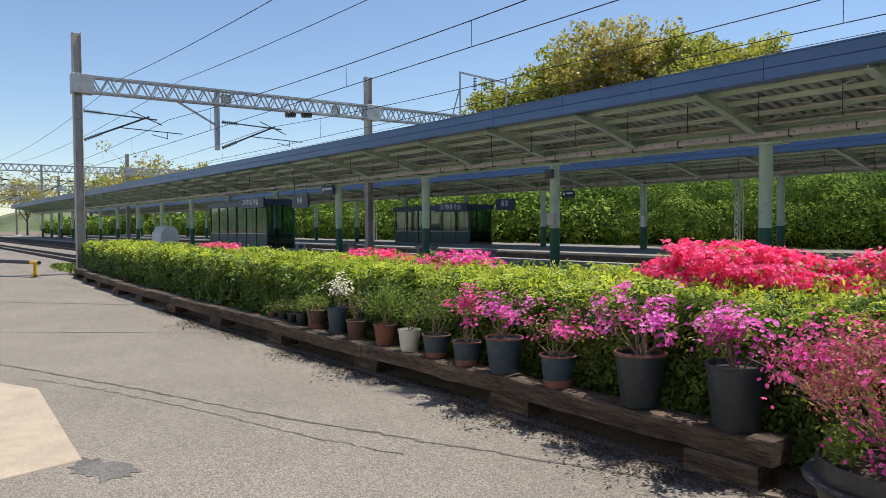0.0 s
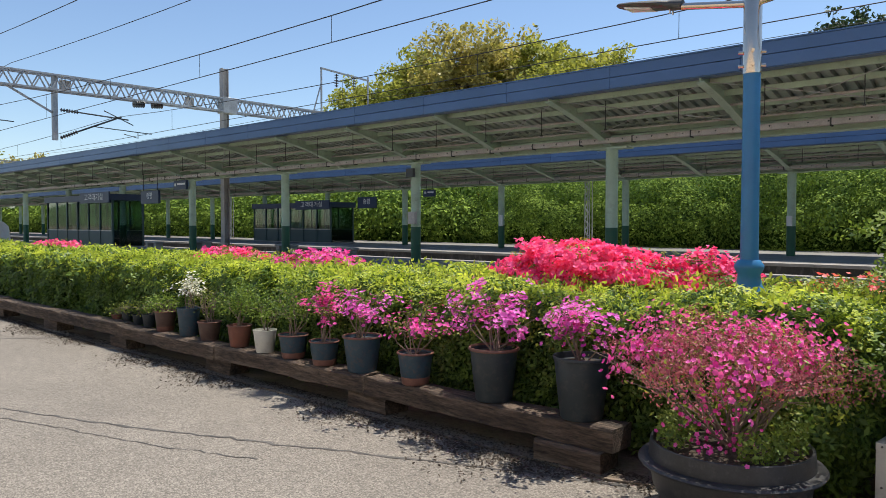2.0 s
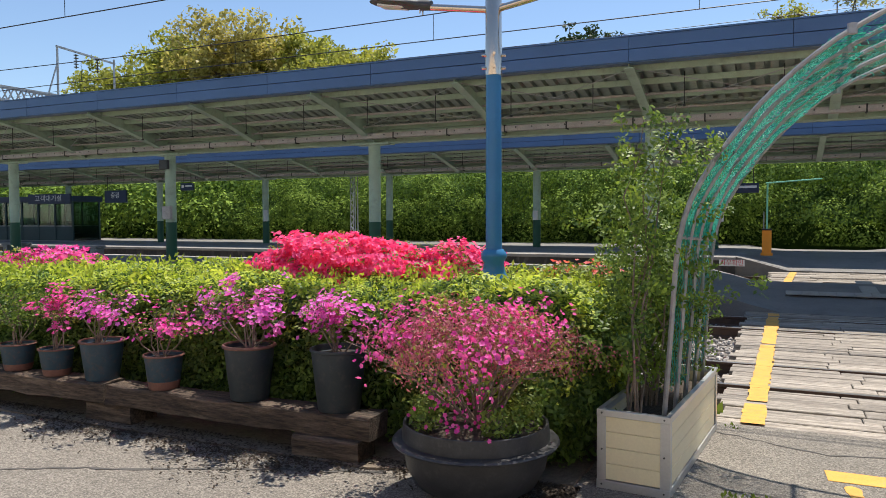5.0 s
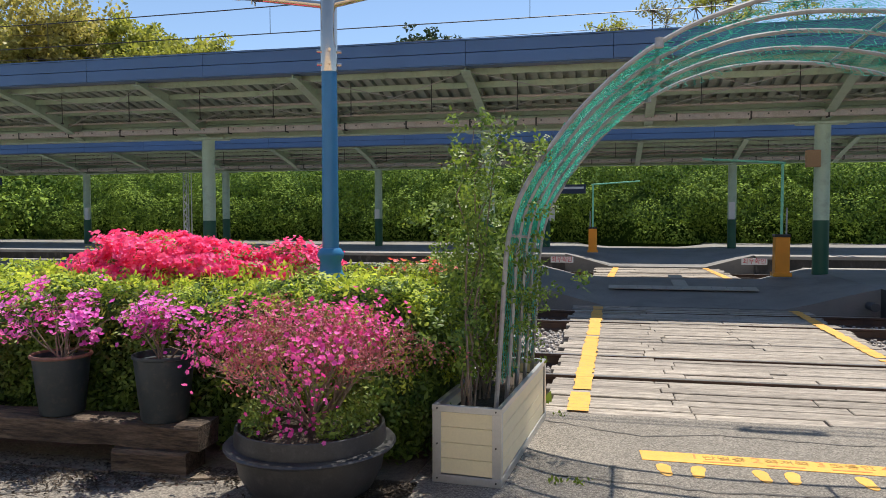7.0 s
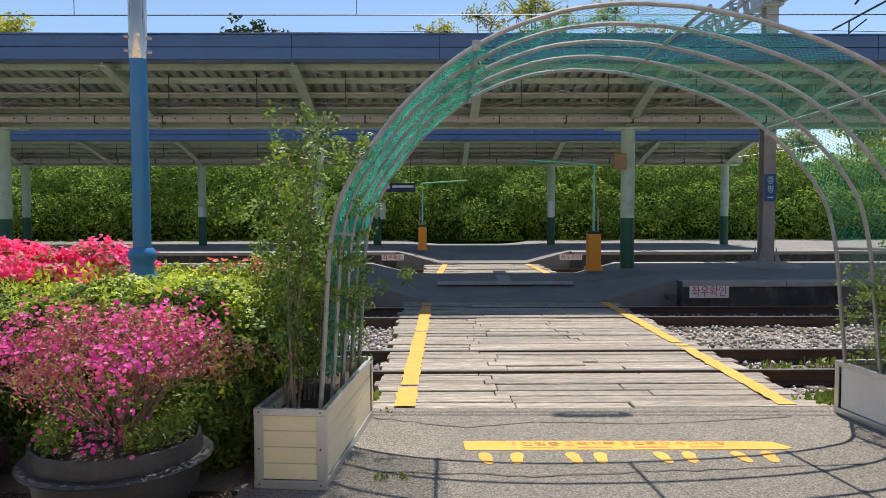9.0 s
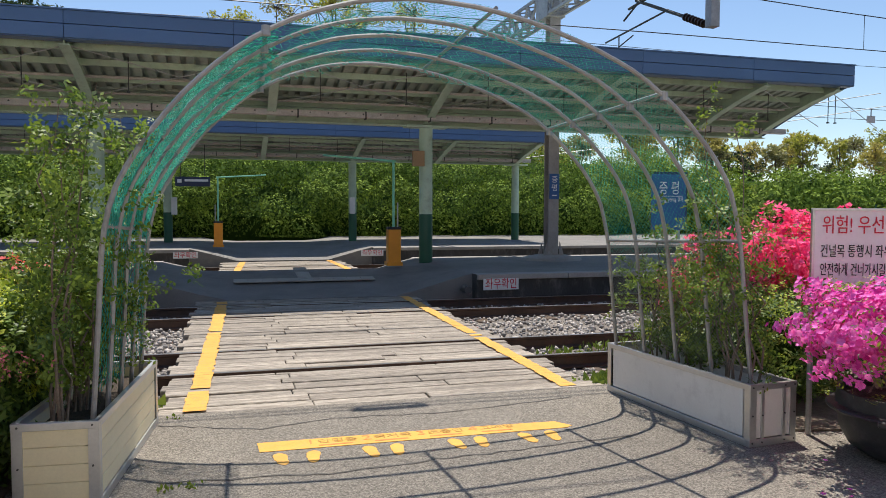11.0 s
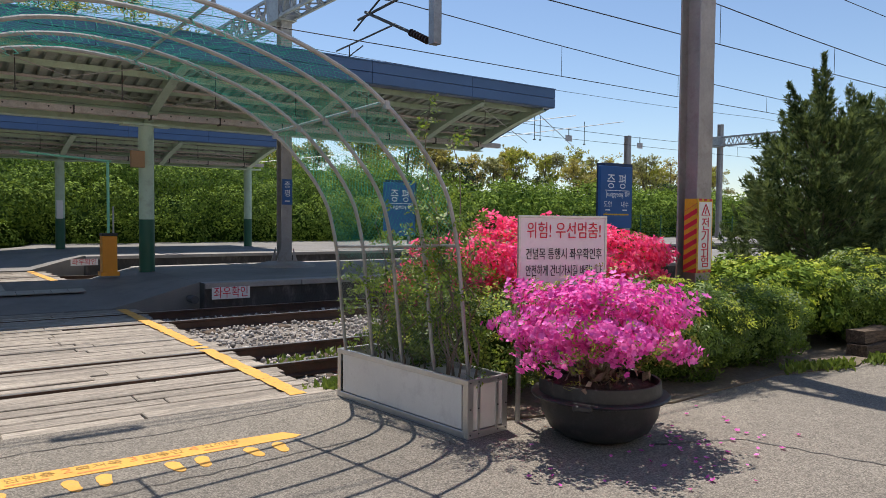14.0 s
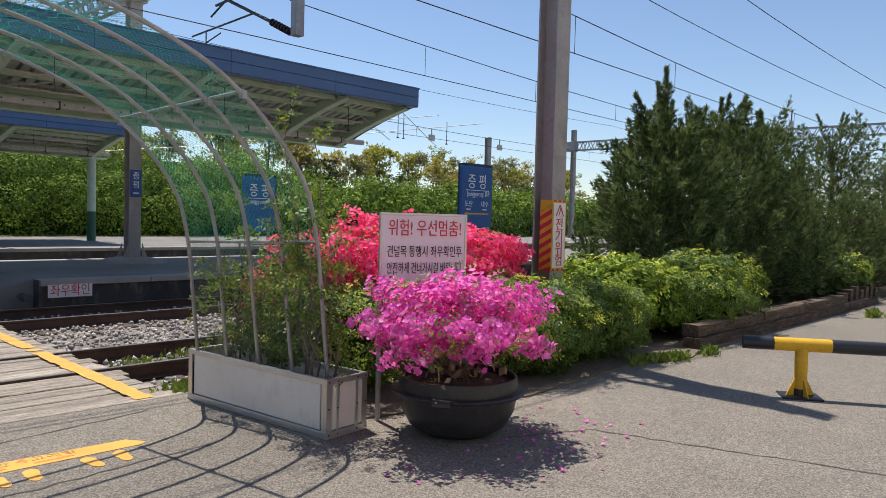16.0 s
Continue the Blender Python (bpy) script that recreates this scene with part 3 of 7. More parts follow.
def platform(name, y0, y1, x0, x1, gap, label):
    """A low platform with retaining walls coloured dark for shade, a coping and a ramp down at the crossing."""
    pf = tagged(thing(name, label, "platform"), kind="structure")
    ga, gb = gap
    for a, b in ((x0, ga - 1.3), (gb + 1.3, x1)):
        part("platform_body", Geo().box(a, b, y0 + 0.06, y1 - 0.06, -0.5, ZP - 0.004), M_PLATWALL, pf, "stained concrete retaining wall, coloured dark for its shade")
        part("paving", Geo().box(a, b, y0 + 0.35, y1 - 0.35, ZP - 0.1, ZP), M_PLATFORM, pf, "grey asphalt platform surface")
        for ya, yb in ((y0, y0 + 0.35), (y1 - 0.35, y1)):
            k = max(1, int((b - a) / 2.0))
            for i in range(k):
                if i * (b - a) / k + a < -45:
                    continue
                part("coping_stone", Geo().box(a + (b - a) * i / k + 0.006, a + (b - a) * (i + 1) / k - 0.006, ya, yb, ZP - 0.11, ZP + 0.003), M_COPING, pf, bevel=0.01)
            if a < -45:
                part("coping", Geo().box(a, min(b, -45.2), ya, yb, ZP - 0.11, ZP + 0.003), M_COPING, pf)
    # the dip at the crossing: ramps from both tracks and flanks
    g = Geo()
    n = 12
    ys = [y0 + 0.35, y0 + 1.2, y0 + 2.6, (y0 + y1) / 2, y1 - 2.4, y1 - 1.0, y1 - 0.15]
    hs = [0.0, 0.10, 0.30, 0.36, 0.30, 0.12, 0.0]
    v = []
    for i in range(n + 1):
        x = ga - 1.3 + (gb - ga + 2.6) * i / n
        side = min(1.0, max(0.0, (abs(x - (ga + gb) / 2) - (gb - ga) / 2 + 0.1) / 1.4))
        for y, h in zip(ys, hs):
            v.append((x, y, h + (ZP - 0.003 - h) * side ** 0.8))
    m = len(ys)
    f = [(i * m + j, (i + 1) * m + j, (i + 1) * m + j + 1, i * m + j + 1) for i in range(n) for j in range(m - 1)]
    base = len(v)
    v += [(x, y, -0.5) for x, y, z in v[:base]]
    f += [(i * m, base + i * m, base + (i + 1) * m, (i + 1) * m) for i in range(n)]
    f += [(i * m + m - 1, (i + 1) * m + m - 1, base + (i + 1) * m + m - 1, base + i * m + m - 1) for i in range(n)]
    g.add(v, f)
    part("ramp", g, M_PLATFORM, pf, "worn asphalt ramp down to the crossing", smooth=True)
    return pf


plat1 = platform("platform_near", 14.45, 20.3, -150, 60, (0.0, 3.9), "low island platform with stained walls coloured dark for shade")
plat2 = platform("platform_far", 25.95, 38.5, -150, 70, (0.3, 3.9), "far low platform in front of the shrub bank")

# tactile paving at the ramp of the near platform
for i in range(10):
    x = 0.4 + i * 0.3
    ob = part("tactile_tile", Geo().box(x, x + 0.292, -0.15, 0.15, 0, 0.02), M_TACTILE, plat1, bevel=0.004)
    ob.location = (0, 16.25, 0.225)
    ob.rotation_euler = (radians(7.5), 0, 0)
for i in range(5):
    ob = part("tactile_tile", Geo().box(1.75, 2.05, -0.145, 0.145, 0, 0.02), M_TACTILE, plat1, bevel=0.004)
    ob.location = (0, 16.55 + i * 0.3, 0.26 + i * 0.022)
    ob.rotation_euler = (radians(4.5), 0, 0)

# ---- plank crossing ----
deck = tagged(thing("plank_crossing", "weathered grey timber plank crossing over the tracks", "level crossing"), kind="structure")
rng = np.random.default_rng(21)


def plank_rows(parent, ya, yb, xa, xb, gaps, count_limit=400):
    y = ya
    while y < yb - 0.05:
        w = rng.uniform(0.20, 0.27)
        if any(abs(y + w / 2 - r) < w / 2 + 0.04 for r in gaps):
            r = min(gaps, key=lambda q: abs(q - (y + w / 2)))
            if y < r - 0.12:
                w = r - 0.04 - y
            else:
                y = r + 0.04
                continue
        x = xa + rng.uniform(-0.08, 0.05)
        joints = sorted([xa + (xb - xa) * (0.30 + rng.uniform(-0.05, 0.05)), xa + (xb - xa) * (0.68 + rng.uniform(-0.12, 0.1))])
        if rng.random() < 0.3:
            joints = joints[:1]
        for x1 in joints + [xb + rng.uniform(-0.04, 0.1)]:
            dz = rng.uniform(-0.022, 0.0)
            part("plank", Geo().box(x, x1 - 0.008, y, y + w - 0.02, -0.15, dz - 0.002), M_DECK, parent, bevel=0.008)
            x = x1
        y += w


plank_rows(deck, 6.74, 14.85, -0.24, 3.88, RAILS[:4])
plank_rows(deck, 20.4, 25.9, 0.05, 4.0, RAILS[4:])
part("deck_bearers", Geo().box(-0.1, 3.8, 6.76, 14.8, -0.5, -0.1), M_SLEEPER, deck, "dark timber under the planks")
part("deck_bearers", Geo().box(0.1, 3.9, 20.4, 25.9, -0.5, -0.1), M_SLEEPER, deck, "dark timber under the planks")


def paint_strip(points, width, seed, z=0.003, name="yellow_line"):
    """Road paint that follows the planks, with ragged wear at its edges."""
    rng = np.random.default_rng(seed)
    g = Geo()
    (x0, y0), (x1, y1) = points
    k = int(math.hypot(x1 - x0, y1 - y0) / 0.12)
    for i in range(k):
        if rng.random() < 0.03:
            continue
        a, b = i / k, (i + 0.97) / k
        xa, ya, xb, yb = x0 + (x1 - x0) * a, y0 + (y1 - y0) * a, x0 + (x1 - x0) * b, y0 + (y1 - y0) * b
        l, r = width / 2 + rng.normal() * 0.008, width / 2 + rng.normal() * 0.008
        g.add([(xa - l, ya, z), (xa + r, ya, z), (xb + r, yb, z), (xb - l, yb, z)], [(0, 1, 2, 3)])
    return part(name, g, M_YELLOW, deck, "worn yellow edge line painted on the planks")


paint_strip([(0.06, 6.8), (0.20, 14.6)], 0.185, 31)
paint_strip([(3.56, 6.8), (3.70, 14.6)], 0.17, 32)
paint_strip([(0.42, 20.5), (0.72, 25.8)], 0.2, 33)
paint_strip([(3.72, 20.5), (3.6, 25.8)], 0.2, 34)

# ---- canopies ----


def canopy(name, x0, x1, yp, yf, z, zbase, posts, ribs, clad, label):
    """An island canopy: round posts, a middle beam, curved ribs up to blue edge cladding on both sides, corrugated sheet."""
    zf0, zf1, zb0, zb1 = z
    cn = thing(name, label, "canopy", kind="structure")
    half = yp - yf
    for x in posts:
        p = part("post", Geo().lathe([(0.17, 1.64), (0.17, zb0)], 16, (x, yp, 0)), M_GREENPOST, cn, smooth=True)
        part("post_base", Geo().lathe([(0.174, zbase - 0.05), (0.174, 1.64)], 16, (x, yp, 0)), M_DKGREEN, p, "dark green painted lower post", smooth=True)
        part("bracket_plate", Geo().box(x - 0.55, x + 0.55, yp - 0.2, yp + 0.2, zb0 - 0.03, zb0 + 0.03), M_GREENPOST, p, bevel=0.005)
    # beam as an I section
    w, t = 0.15, 0.02
    outline = [(yp - w, zb0), (yp + w, zb0), (yp + w, zb0 + t), (yp + t, zb0 + t), (yp + t, zb1 - t), (yp + w, zb1 - t), (yp + w, zb1), (yp - w, zb1), (yp - w, zb1 - t),
               (yp - t, zb1 - t), (yp - t, zb0 + t), (yp - w, zb0 + t)]
    part("beam", Geo().prism_x(outline, x0, x1), M_GREENPOST, cn, "sage green steel beam")
    part("cable_tray", Geo().box(x0, x1 + 0.4, yp - 0.52, yp - 0.36, zb0 + 0.10, zb0 + 0.24), M_TRAY, cn, "pale grey cable tray with bolts", bevel=0.006)
    xa = max(x0, -48.0)
    g = Geo()
    for i in range(int((x1 - xa) / 0.42)):
        xb = xa + 0.2 + i * 0.42
        g.tube([(xb, yp - 0.534, zb0 + 0.185), (xb, yp - 0.518, zb0 + 0.185)], 0.02, 6)
    tagged(part("bolt_line", g, M_DKSTEEL, cn, "dark bolt heads along the tray"), kind="stuff")
    for i in range(int((x1 - xa) / 1.6)):
        xb = x1 - 0.5 - i * 1.6
        part("tray_strap", Geo().box(xb - 0.018, xb + 0.018, yp - 0.53, yp - 0.35, zb0 + 0.07, zb0 + 0.255), M_DKSTEEL, cn, bevel=0.003)
    part("water_pipe", Geo().tube([(x0, yp - 0.62, zb0 + 0.42), (x1 - 0.3, yp - 0.62, zb0 + 0.42)], 0.028, 6), M_TRAY, cn, "pale pipe above the tray")
    part("ridge_flashing", Geo().box(x0, x1, yp - 0.42, yp + 0.42, zb1 + 0.16, zb1 + 0.22), M_ROOFSHEET, cn)
    part("ridge_filler", Geo().box(x0, x1, yp - 0.09, yp + 0.09, zb1, zb1 + 0.16), M_GREENPOST, cn)
    for s in (-1, 1):
        yo = yp + s * half
        # roof sheet with trapezoid ridges, running from the edge down to the beam
        def zr(u):
            return zb1 + 0.06 + (zf0 + 0.10 - zb1 - 0.06) * (1 - (1 - u) ** 1.6)

        pitch = 0.27
        k = int((x1 - x0) / pitch)
        prof = [(0.0, 0.0), (0.155, 0.0), (0.165, 0.10), (0.26, 0.10)]
        xs = [(x1 - 0.02 - (k - i) * pitch + a, h) for i in range(k) for a, h in prof] + [(x1 - 0.02, 0.0)]
        us = [0.02, 0.25, 0.5, 0.75, 0.985]
        v = [(x, yp + s * half * u, zr(u) + h) for u in us for x, h in xs]
        n = len(xs)
        f = [(j * n + i, j * n + i + 1, (j + 1) * n + i + 1, (j + 1) * n + i) for j in range(len(us) - 1) for i in range(n - 1)]
        part("roof_sheet", Geo().add(v, f), M_ROOFSHEET, cn, "corrugated green-grey roof sheet")
        # purlins under the sheet
        for u in (0.3, 0.55, 0.8):
            y = yp + s * half * u
            part("purlin", Geo().box(x0, x1, y - 0.04, y + 0.04, zr(u) - 0.13, zr(u) - 0.005), M_GREENPOST, cn)
        # ribs
        for x in ribs:
            lo, hi = [], []
            for i in range(9):
                u = 0.03 + 0.93 * i / 8
                y = yp + s * half * u
                hi.append((y, zr(u) - 0.02))
                depth = 0.30 * (1 - u) ** 0.7 + 0.13
                lo.append((y, zr(u) - 0.02 - depth))
            g = Geo()
            ol = lo + hi[::-1]
            g.prism_x(ol, x - 0.012, x + 0.012)
            for (ya, za), (yb, zb) in zip(lo, lo[1:]):
                g.bar((x, ya, za), (x, yb, zb), 0.20, 0.022, (0, 0, 1))
            part("rib", g, M_GREENPOST, cn)
        # edge cladding in two rows of panels, with a gutter below
        zm = (zf0 + zf1) / 2
        step = 2.95
        x = x1
        while x > x0:
            xa = max(x - step, x0)
            for za, zb in ((zf0, zm), (zm, zf1)):
                yy = yo - s * 0.0
                part("cladding_panel", Geo().box(xa + 0.004, x - 0.004, yy - 0.03, yy + 0.03, za + 0.006, zb - 0.006), clad, cn, bevel=0.004)
            x = xa
        part("cladding_back", Geo().box(x0, x1, yo - s * 0.05 - 0.02, yo - s * 0.05 + 0.02, zf0 + 0.01, zf1 - 0.01), M_NAVY, cn)
        part("edge_soffit", Geo().box(x0, x1, min(yo, yo - s * 0.28), max(yo, yo - s * 0.28), zf0 - 0.012, zf0 + 0.004), clad, cn, "blue soffit strip")
        part("top_cap", Geo().box(x0 - 0.01, x1 + 0.01, min(yo + s * 0.05, yo - s * 0.5), max(yo + s * 0.05, yo - s * 0.5), zf1 - 0.004, zf1 + 0.025), M_BLUEFASCIA, cn)
        # end cladding and tie rods
        for xe in (x1,):
            part("end_rib", Geo().prism_x([(yp + s * half * u, zr(u) - 0.34 * (1 - u) ** 0.7 - 0.06) for u in (0.02, 0.3, 0.6, 0.85, 0.99)] + [(yp + s * half * u, zr(u) + 0.08) for u in (0.99, 0.6, 0.3, 0.02)], xe - 0.04, xe),
                 M_BLUEFASCIA, cn, "blue-grey curved end trim")
        for i, x in enumerate(ribs):
            if x < -60 or s > 0:
                continue
            xm = x + 1.9
            for xx in (x + 0.95, x + 2.85):
                g = Geo().tube([(xx, yp - half * 0.62, zr(0.62)), (xx, yp - half * 0.62, zb0 + 0.25)], 0.011, 5)
                g.bar((xx, yp - half * 0.62 - 0.03, zb0 + 0.25), (xx, yp - half * 0.62 + 0.03, zb0 + 0.25), 0.05, 0.03)
                part("hanger_rod", g, M_DKSTEEL, cn, "thin hanging rod")
            g = Geo()
            g.tube([(x, yp - half * 0.2, zr(0.2) - 0.3), (x + 3.8, yp - half * 0.85, zr(0.85) - 0.1)], 0.011, 5)
            g.tube([(x + 3.8, yp - half * 0.2, zr(0.2) - 0.3), (x, yp - half * 0.85, zr(0.85) - 0.1)], 0.011, 5)
            part("cross_brace", g, M_LATTICE, cn, "thin crossed tie rods")
        if s < 0:
            # lamp tubes and conduit along the underside
            part("conduit", Geo().tube([(x0, yp - half * 0.45, zr(0.45) - 0.22), (x1 - 0.5, yp - half * 0.45, zr(0.45) - 0.22)], 0.03, 6), M_TRAY, cn, "pale conduit pipe")
    return cn


PITCH1 = 7.65
can1 = canopy("platform_canopy", -132, 15.2, 18.35, 15.1, (4.83, 5.33, 3.84, 4.22), ZP, [5.12 - PITCH1 * i for i in range(18)],
              [12.77 - 3.825 * i for i in range(0, 38)] + [14.9], M_BLUEFASCIA, "long sage green platform canopy edged with blue-grey cladding")
can2 = canopy("platform_canopy", -150, 13.1, 32.0, 28.9, (4.62, 5.05, 3.85, 4.22), ZP, [5.41 - 7.52 * i for i in range(20)] + [12.95],
              [12.93 - 3.76 * i for i in range(0, 43)], M_BLUE2, "long far platform canopy edged with bright blue cladding")

# ---- catenary gantries ----


def truss(parent, x, ya, yb, z0, z1, width=0.42, step=0.62):
    """A square lattice beam across the tracks."""
    for dx in (-width / 2, width / 2):
        for z in (z0, z1):
            part("chord", Geo().box(x + dx - 0.035, x + dx + 0.035, ya, yb, z - 0.035, z + 0.035), M_STEEL, parent)
    k = int((yb - ya) / step)
    g = Geo()
    for i in range(k):
        y0 = ya + (yb - ya) * i / k
        y1 = ya + (yb - ya) * (i + 1) / k
        ym = (y0 + y1) / 2
        for dx in (-width / 2, width / 2):
            g.bar((x + dx, y0, z0), (x + dx, ym, z1), 0.045, 0.045, (1, 0, 0))
            g.bar((x + dx, ym, z1), (x + dx, y1, z0), 0.045, 0.045, (1, 0, 0))
        for z in (z0, z1):
            g.bar((x - width / 2, y0, z), (x + width / 2, ym, z), 0.035, 0.035)
            g.bar((x + width / 2, ym, z), (x - width / 2, y1, z), 0.035, 0.035)
    part("lattice", g, M_STEEL, parent, "zigzag lattice bars")


def h_column(x, y, z0, z1, b=0.30, t=0.024):
    """A wide-flange steel column."""
    o = [(x - b / 2, y - b / 2), (x + b / 2, y - b / 2), (x + b / 2, y - b / 2 + t), (x + t / 2, y - b / 2 + t), (x + t / 2, y + b / 2 - t), (x + b / 2, y + b / 2 - t),
         (x + b / 2, y + b / 2), (x - b / 2, y + b / 2), (x - b / 2, y + b / 2 - t), (x - t / 2, y + b / 2 - t), (x - t / 2, y - b / 2 + t), (x - b / 2, y - b / 2 + t)]
    return Geo().prism_z(o, z0, z1)


def insulator(g, a, b, r=0.075, n=7):
    a, b = Vector(a), Vector(b)
    g.tube([a, b], 0.025, 6)
    for i in range(n):
        p = a.lerp(b, (i + 0.5) / n)
        d = (b - a).normalized() * 0.012
        g.tube([p - d, p + d], r, 10)


def cantilever(parent, x, y, zc, s):
    """A pull-off arm with insulators, from a support at y to the wire on side s."""
    for za, ye, zb in ((0.75, 0.9, 0.72), (-0.35, 0.85, -0.05)):
        g = Geo()
        insulator(g, (x, y + s * 0.2, zc + za), (x, y + s * ye, zc + zb))
        part("insulator", g, M_INSUL, parent, "dark ribbed insulator")
    g = Geo()
    g.tube([(x, y + s * 0.9, zc + 0.72), (x, y + s * 2.9, zc + 0.62)], 0.03, 6)
    g.tube([(x, y + s * 0.85, zc - 0.05), (x, y + s * 2.6, zc + 0.72)], 0.035, 6)
    g.tube([(x, y + s * 1.9, zc + 0.9), (x, y + s * 3.1, zc + 0.42)], 0.022, 6)
    g.tube([(x, y + s * 1.4, zc + 0.22), (x, y + s * 3.9, zc + 0.12)], 0.02, 6)
    g.tube([(x, y + s * 3.3, zc + 0.12), (x, y + s * 3.3, zc - 0.12)], 0.015, 6)
    g.tube([(x, y + s * 3.3, zc - 0.1), (x, y + s * 2.7, zc + 0.02)], 0.015, 6)
    part("arm", g, M_DKSTEEL, parent, "steel cantilever arm")


def gantry(x, masts, yb, label, drops=(11.1,), z0=6.92, z1=7.5):
    gt = thing("catenary_gantry", label, "gantry", group="catenary gantries")
    for y, zb, zt in masts:
        p = part("mast", h_column(x, y, zb, zt), M_MAST, gt, "weathered steel mast", bevel=0.004)
        part("mast_plate", Geo().box(x - 0.26, x + 0.26, y - 0.2, y + 0.55, z0 - 0.08, z1 + 0.06), M_STEEL, p, "bolted steel plate", bevel=0.006)
        if zb > 0:
            part("footing", Geo().lathe([(0.9, -0.08), (0.8, 0.06), (0.45, 0.13), (0.3, 0.14)], 14, (x, y, zb)), M_COPING, p, "concrete footing", smooth=True)
            for a, b in ((-1, -1), (1, -1), (1, 1), (-1, 1)):
                g = Geo().add([(x + a * 0.17, y + b * 0.17, zb + 0.5), (x + a * 0.30, y + b * 0.17, zb + 0.13), (x + a * 0.17, y + b * 0.17, zb + 0.13), (x + a * 0.17, y + b * 0.19, zb + 0.5), (x + a * 0.30, y + b * 0.19, zb + 0.13), (x + a * 0.17, y + b * 0.19, zb + 0.13)],
                      [(0, 1, 2), (3, 5, 4), (0, 3, 4, 1), (0, 2, 5, 3), (1, 4, 5, 2)])
                part("gusset", g, M_MAST, p)
    truss(gt, x, masts[0][0] + 0.17, yb, z0, z1)
    cantilever(gt, x, masts[0][0], 5.45, 1)
    for y in drops:
        d = part("drop_post", Geo().box(x - 0.09, x + 0.09, y - 0.09, y + 0.09, 5.0, z1), M_STEEL, gt, "hanging lattice drop post", bevel=0.006)
        cantilever(gt, x, y, 5.45, 1)
        g = Geo()
        g.bar((x, y - 1.7, z0), (x, y - 0.1, z0 - 0.85), 0.07, 0.07, (1, 0, 0))
        part("stay", g, M_STEEL, gt)
    return gt


gantry(-30.4, [(5.75, -0.3, 9.1), (18.5, ZP, 8.9)], 34, "grey lattice gantry over the tracks with insulated arms")
gantry(8.65, [(5.98, -0.3, 9.1), (18.5, ZP, 8.9)], 34, "grey lattice gantry over the crossing with insulated arms", drops=(11.7,))
for x in (-75.5, -112, -155):
    gantry(x, [(5.75, -0.3, 9.1), (18.5, ZP, 8.9)], 34, "distant grey lattice gantry over the tracks")
gantry(46, [(8.0, -0.3, 9.3), (30, ZP, 8.4)], 30.3, "distant grey lattice gantry beyond the junipers", drops=(17.0,))
gantry(95, [(8.0, -0.3, 9.3), (30, ZP, 9.3)], 30.3, "distant grey lattice gantry far along the tracks", drops=(17.0,))

# wires
GX = (-155, -112, -75.5, -30.4, 8.8, 46, 95, 140)


def sag(a, b, drop, n=10):
    a, b = Vector(a), Vector(b)
    return [a.lerp(b, i / n) - Vector((0, 0, drop * 4 * (i / n) * (1 - i / n))) for i in range(n + 1)]


def wire_thing(name, geo, label, group=""):
    return solo(name, geo, M_WIRE, label, "wire", group=group)


for k, (y, zc, zm) in enumerate(((8.95, 5.17, 6.12), (13.25, 5.20, 6.12), (22.8, 5.22, 6.05))):
    cat = thing("overhead_line", "dark overhead contact line with droppers", "overhead line", group="overhead lines")
    for a, b in zip(GX, GX[1:]):
        ys = y + (0.18 if (GX.index(a) % 2) else -0.18), y + (-0.18 if (GX.index(a) % 2) else 0.18)
        part("contact_wire", Geo().tube([(a, ys[0], zc), (b, ys[1], zc)], 0.010, 5), M_WIRE, cat)
        mess = sag((a, ys[0], zm), (b, ys[1], zm), 0.45)
        part("messenger_wire", Geo().tube(mess, 0.011, 5), M_WIRE, cat)
        for i in range(1, 8):
            t = i / 8
            zz = zm - 0.45 * 4 * t * (1 - t)
            x, yy = a + (b - a) * t, ys[0] + (ys[1] - ys[0]) * t
            part("dropper", Geo().tube([(x, yy, zc), (x, yy, zz)], 0.006, 4), M_WIRE, cat)
for y, z, d in ((7.3, 7.55, 0.5), (9.6, 7.75, 0.4), (27.0, 8.5, 0.25)):
    line = []
    for a, b in zip(GX, GX[1:]):
        line += sag((a, y, z), (b, y, z), d)[:-1]
    g = Geo().tube(line + [Vector((GX[-1], y, z))], 0.011, 5)
    wire_thing("feeder_wire", g, "thin dark feeder wire strung between the gantries", "feeder wires")

# Out of view: added up the sun's line to cast a shadow on the asphalt.
ins = thing("shadow_caster", "unseen skidded bar on the overhead line, added to cast shadow", "insulator", (2.29, 8.84, 5.86))
for y in (-0.07, 0.07):
    part("skid", Geo().tube([(-0.34, y * 0.4, 0.03), (-0.22, y, -0.01), (0.22, y, -0.01), (0.34, y * 0.4, 0.03)], 0.02, 6), M_DKSTEEL, ins)
g = Geo()
insulator(g, (-0.3, 0, 0.03), (0.3, 0, 0.03), 0.045, 7)
part("rod", g, M_INSUL, ins, "ribbed insulating rod")


# ---- the flower bed along the yard: old sleepers on blocks ----
bed = thing("sleeper_bench", "old dark railway sleepers laid on blocks as a low flower bench", "timber bench")
rng = np.random.default_rng(41)
EDGE = [-2.36, -4.98, -7.6, -10.2, -12.8, -15.4, -18.0, -20.6, -23.2, -25.8, -28.4]


def curb_y(x):
    """The front line of the sleepers, which drifts away a little far to the left."""
    return 4.57 if x > -12 else 4.57 + 0.0025 * (x + 12) ** 2


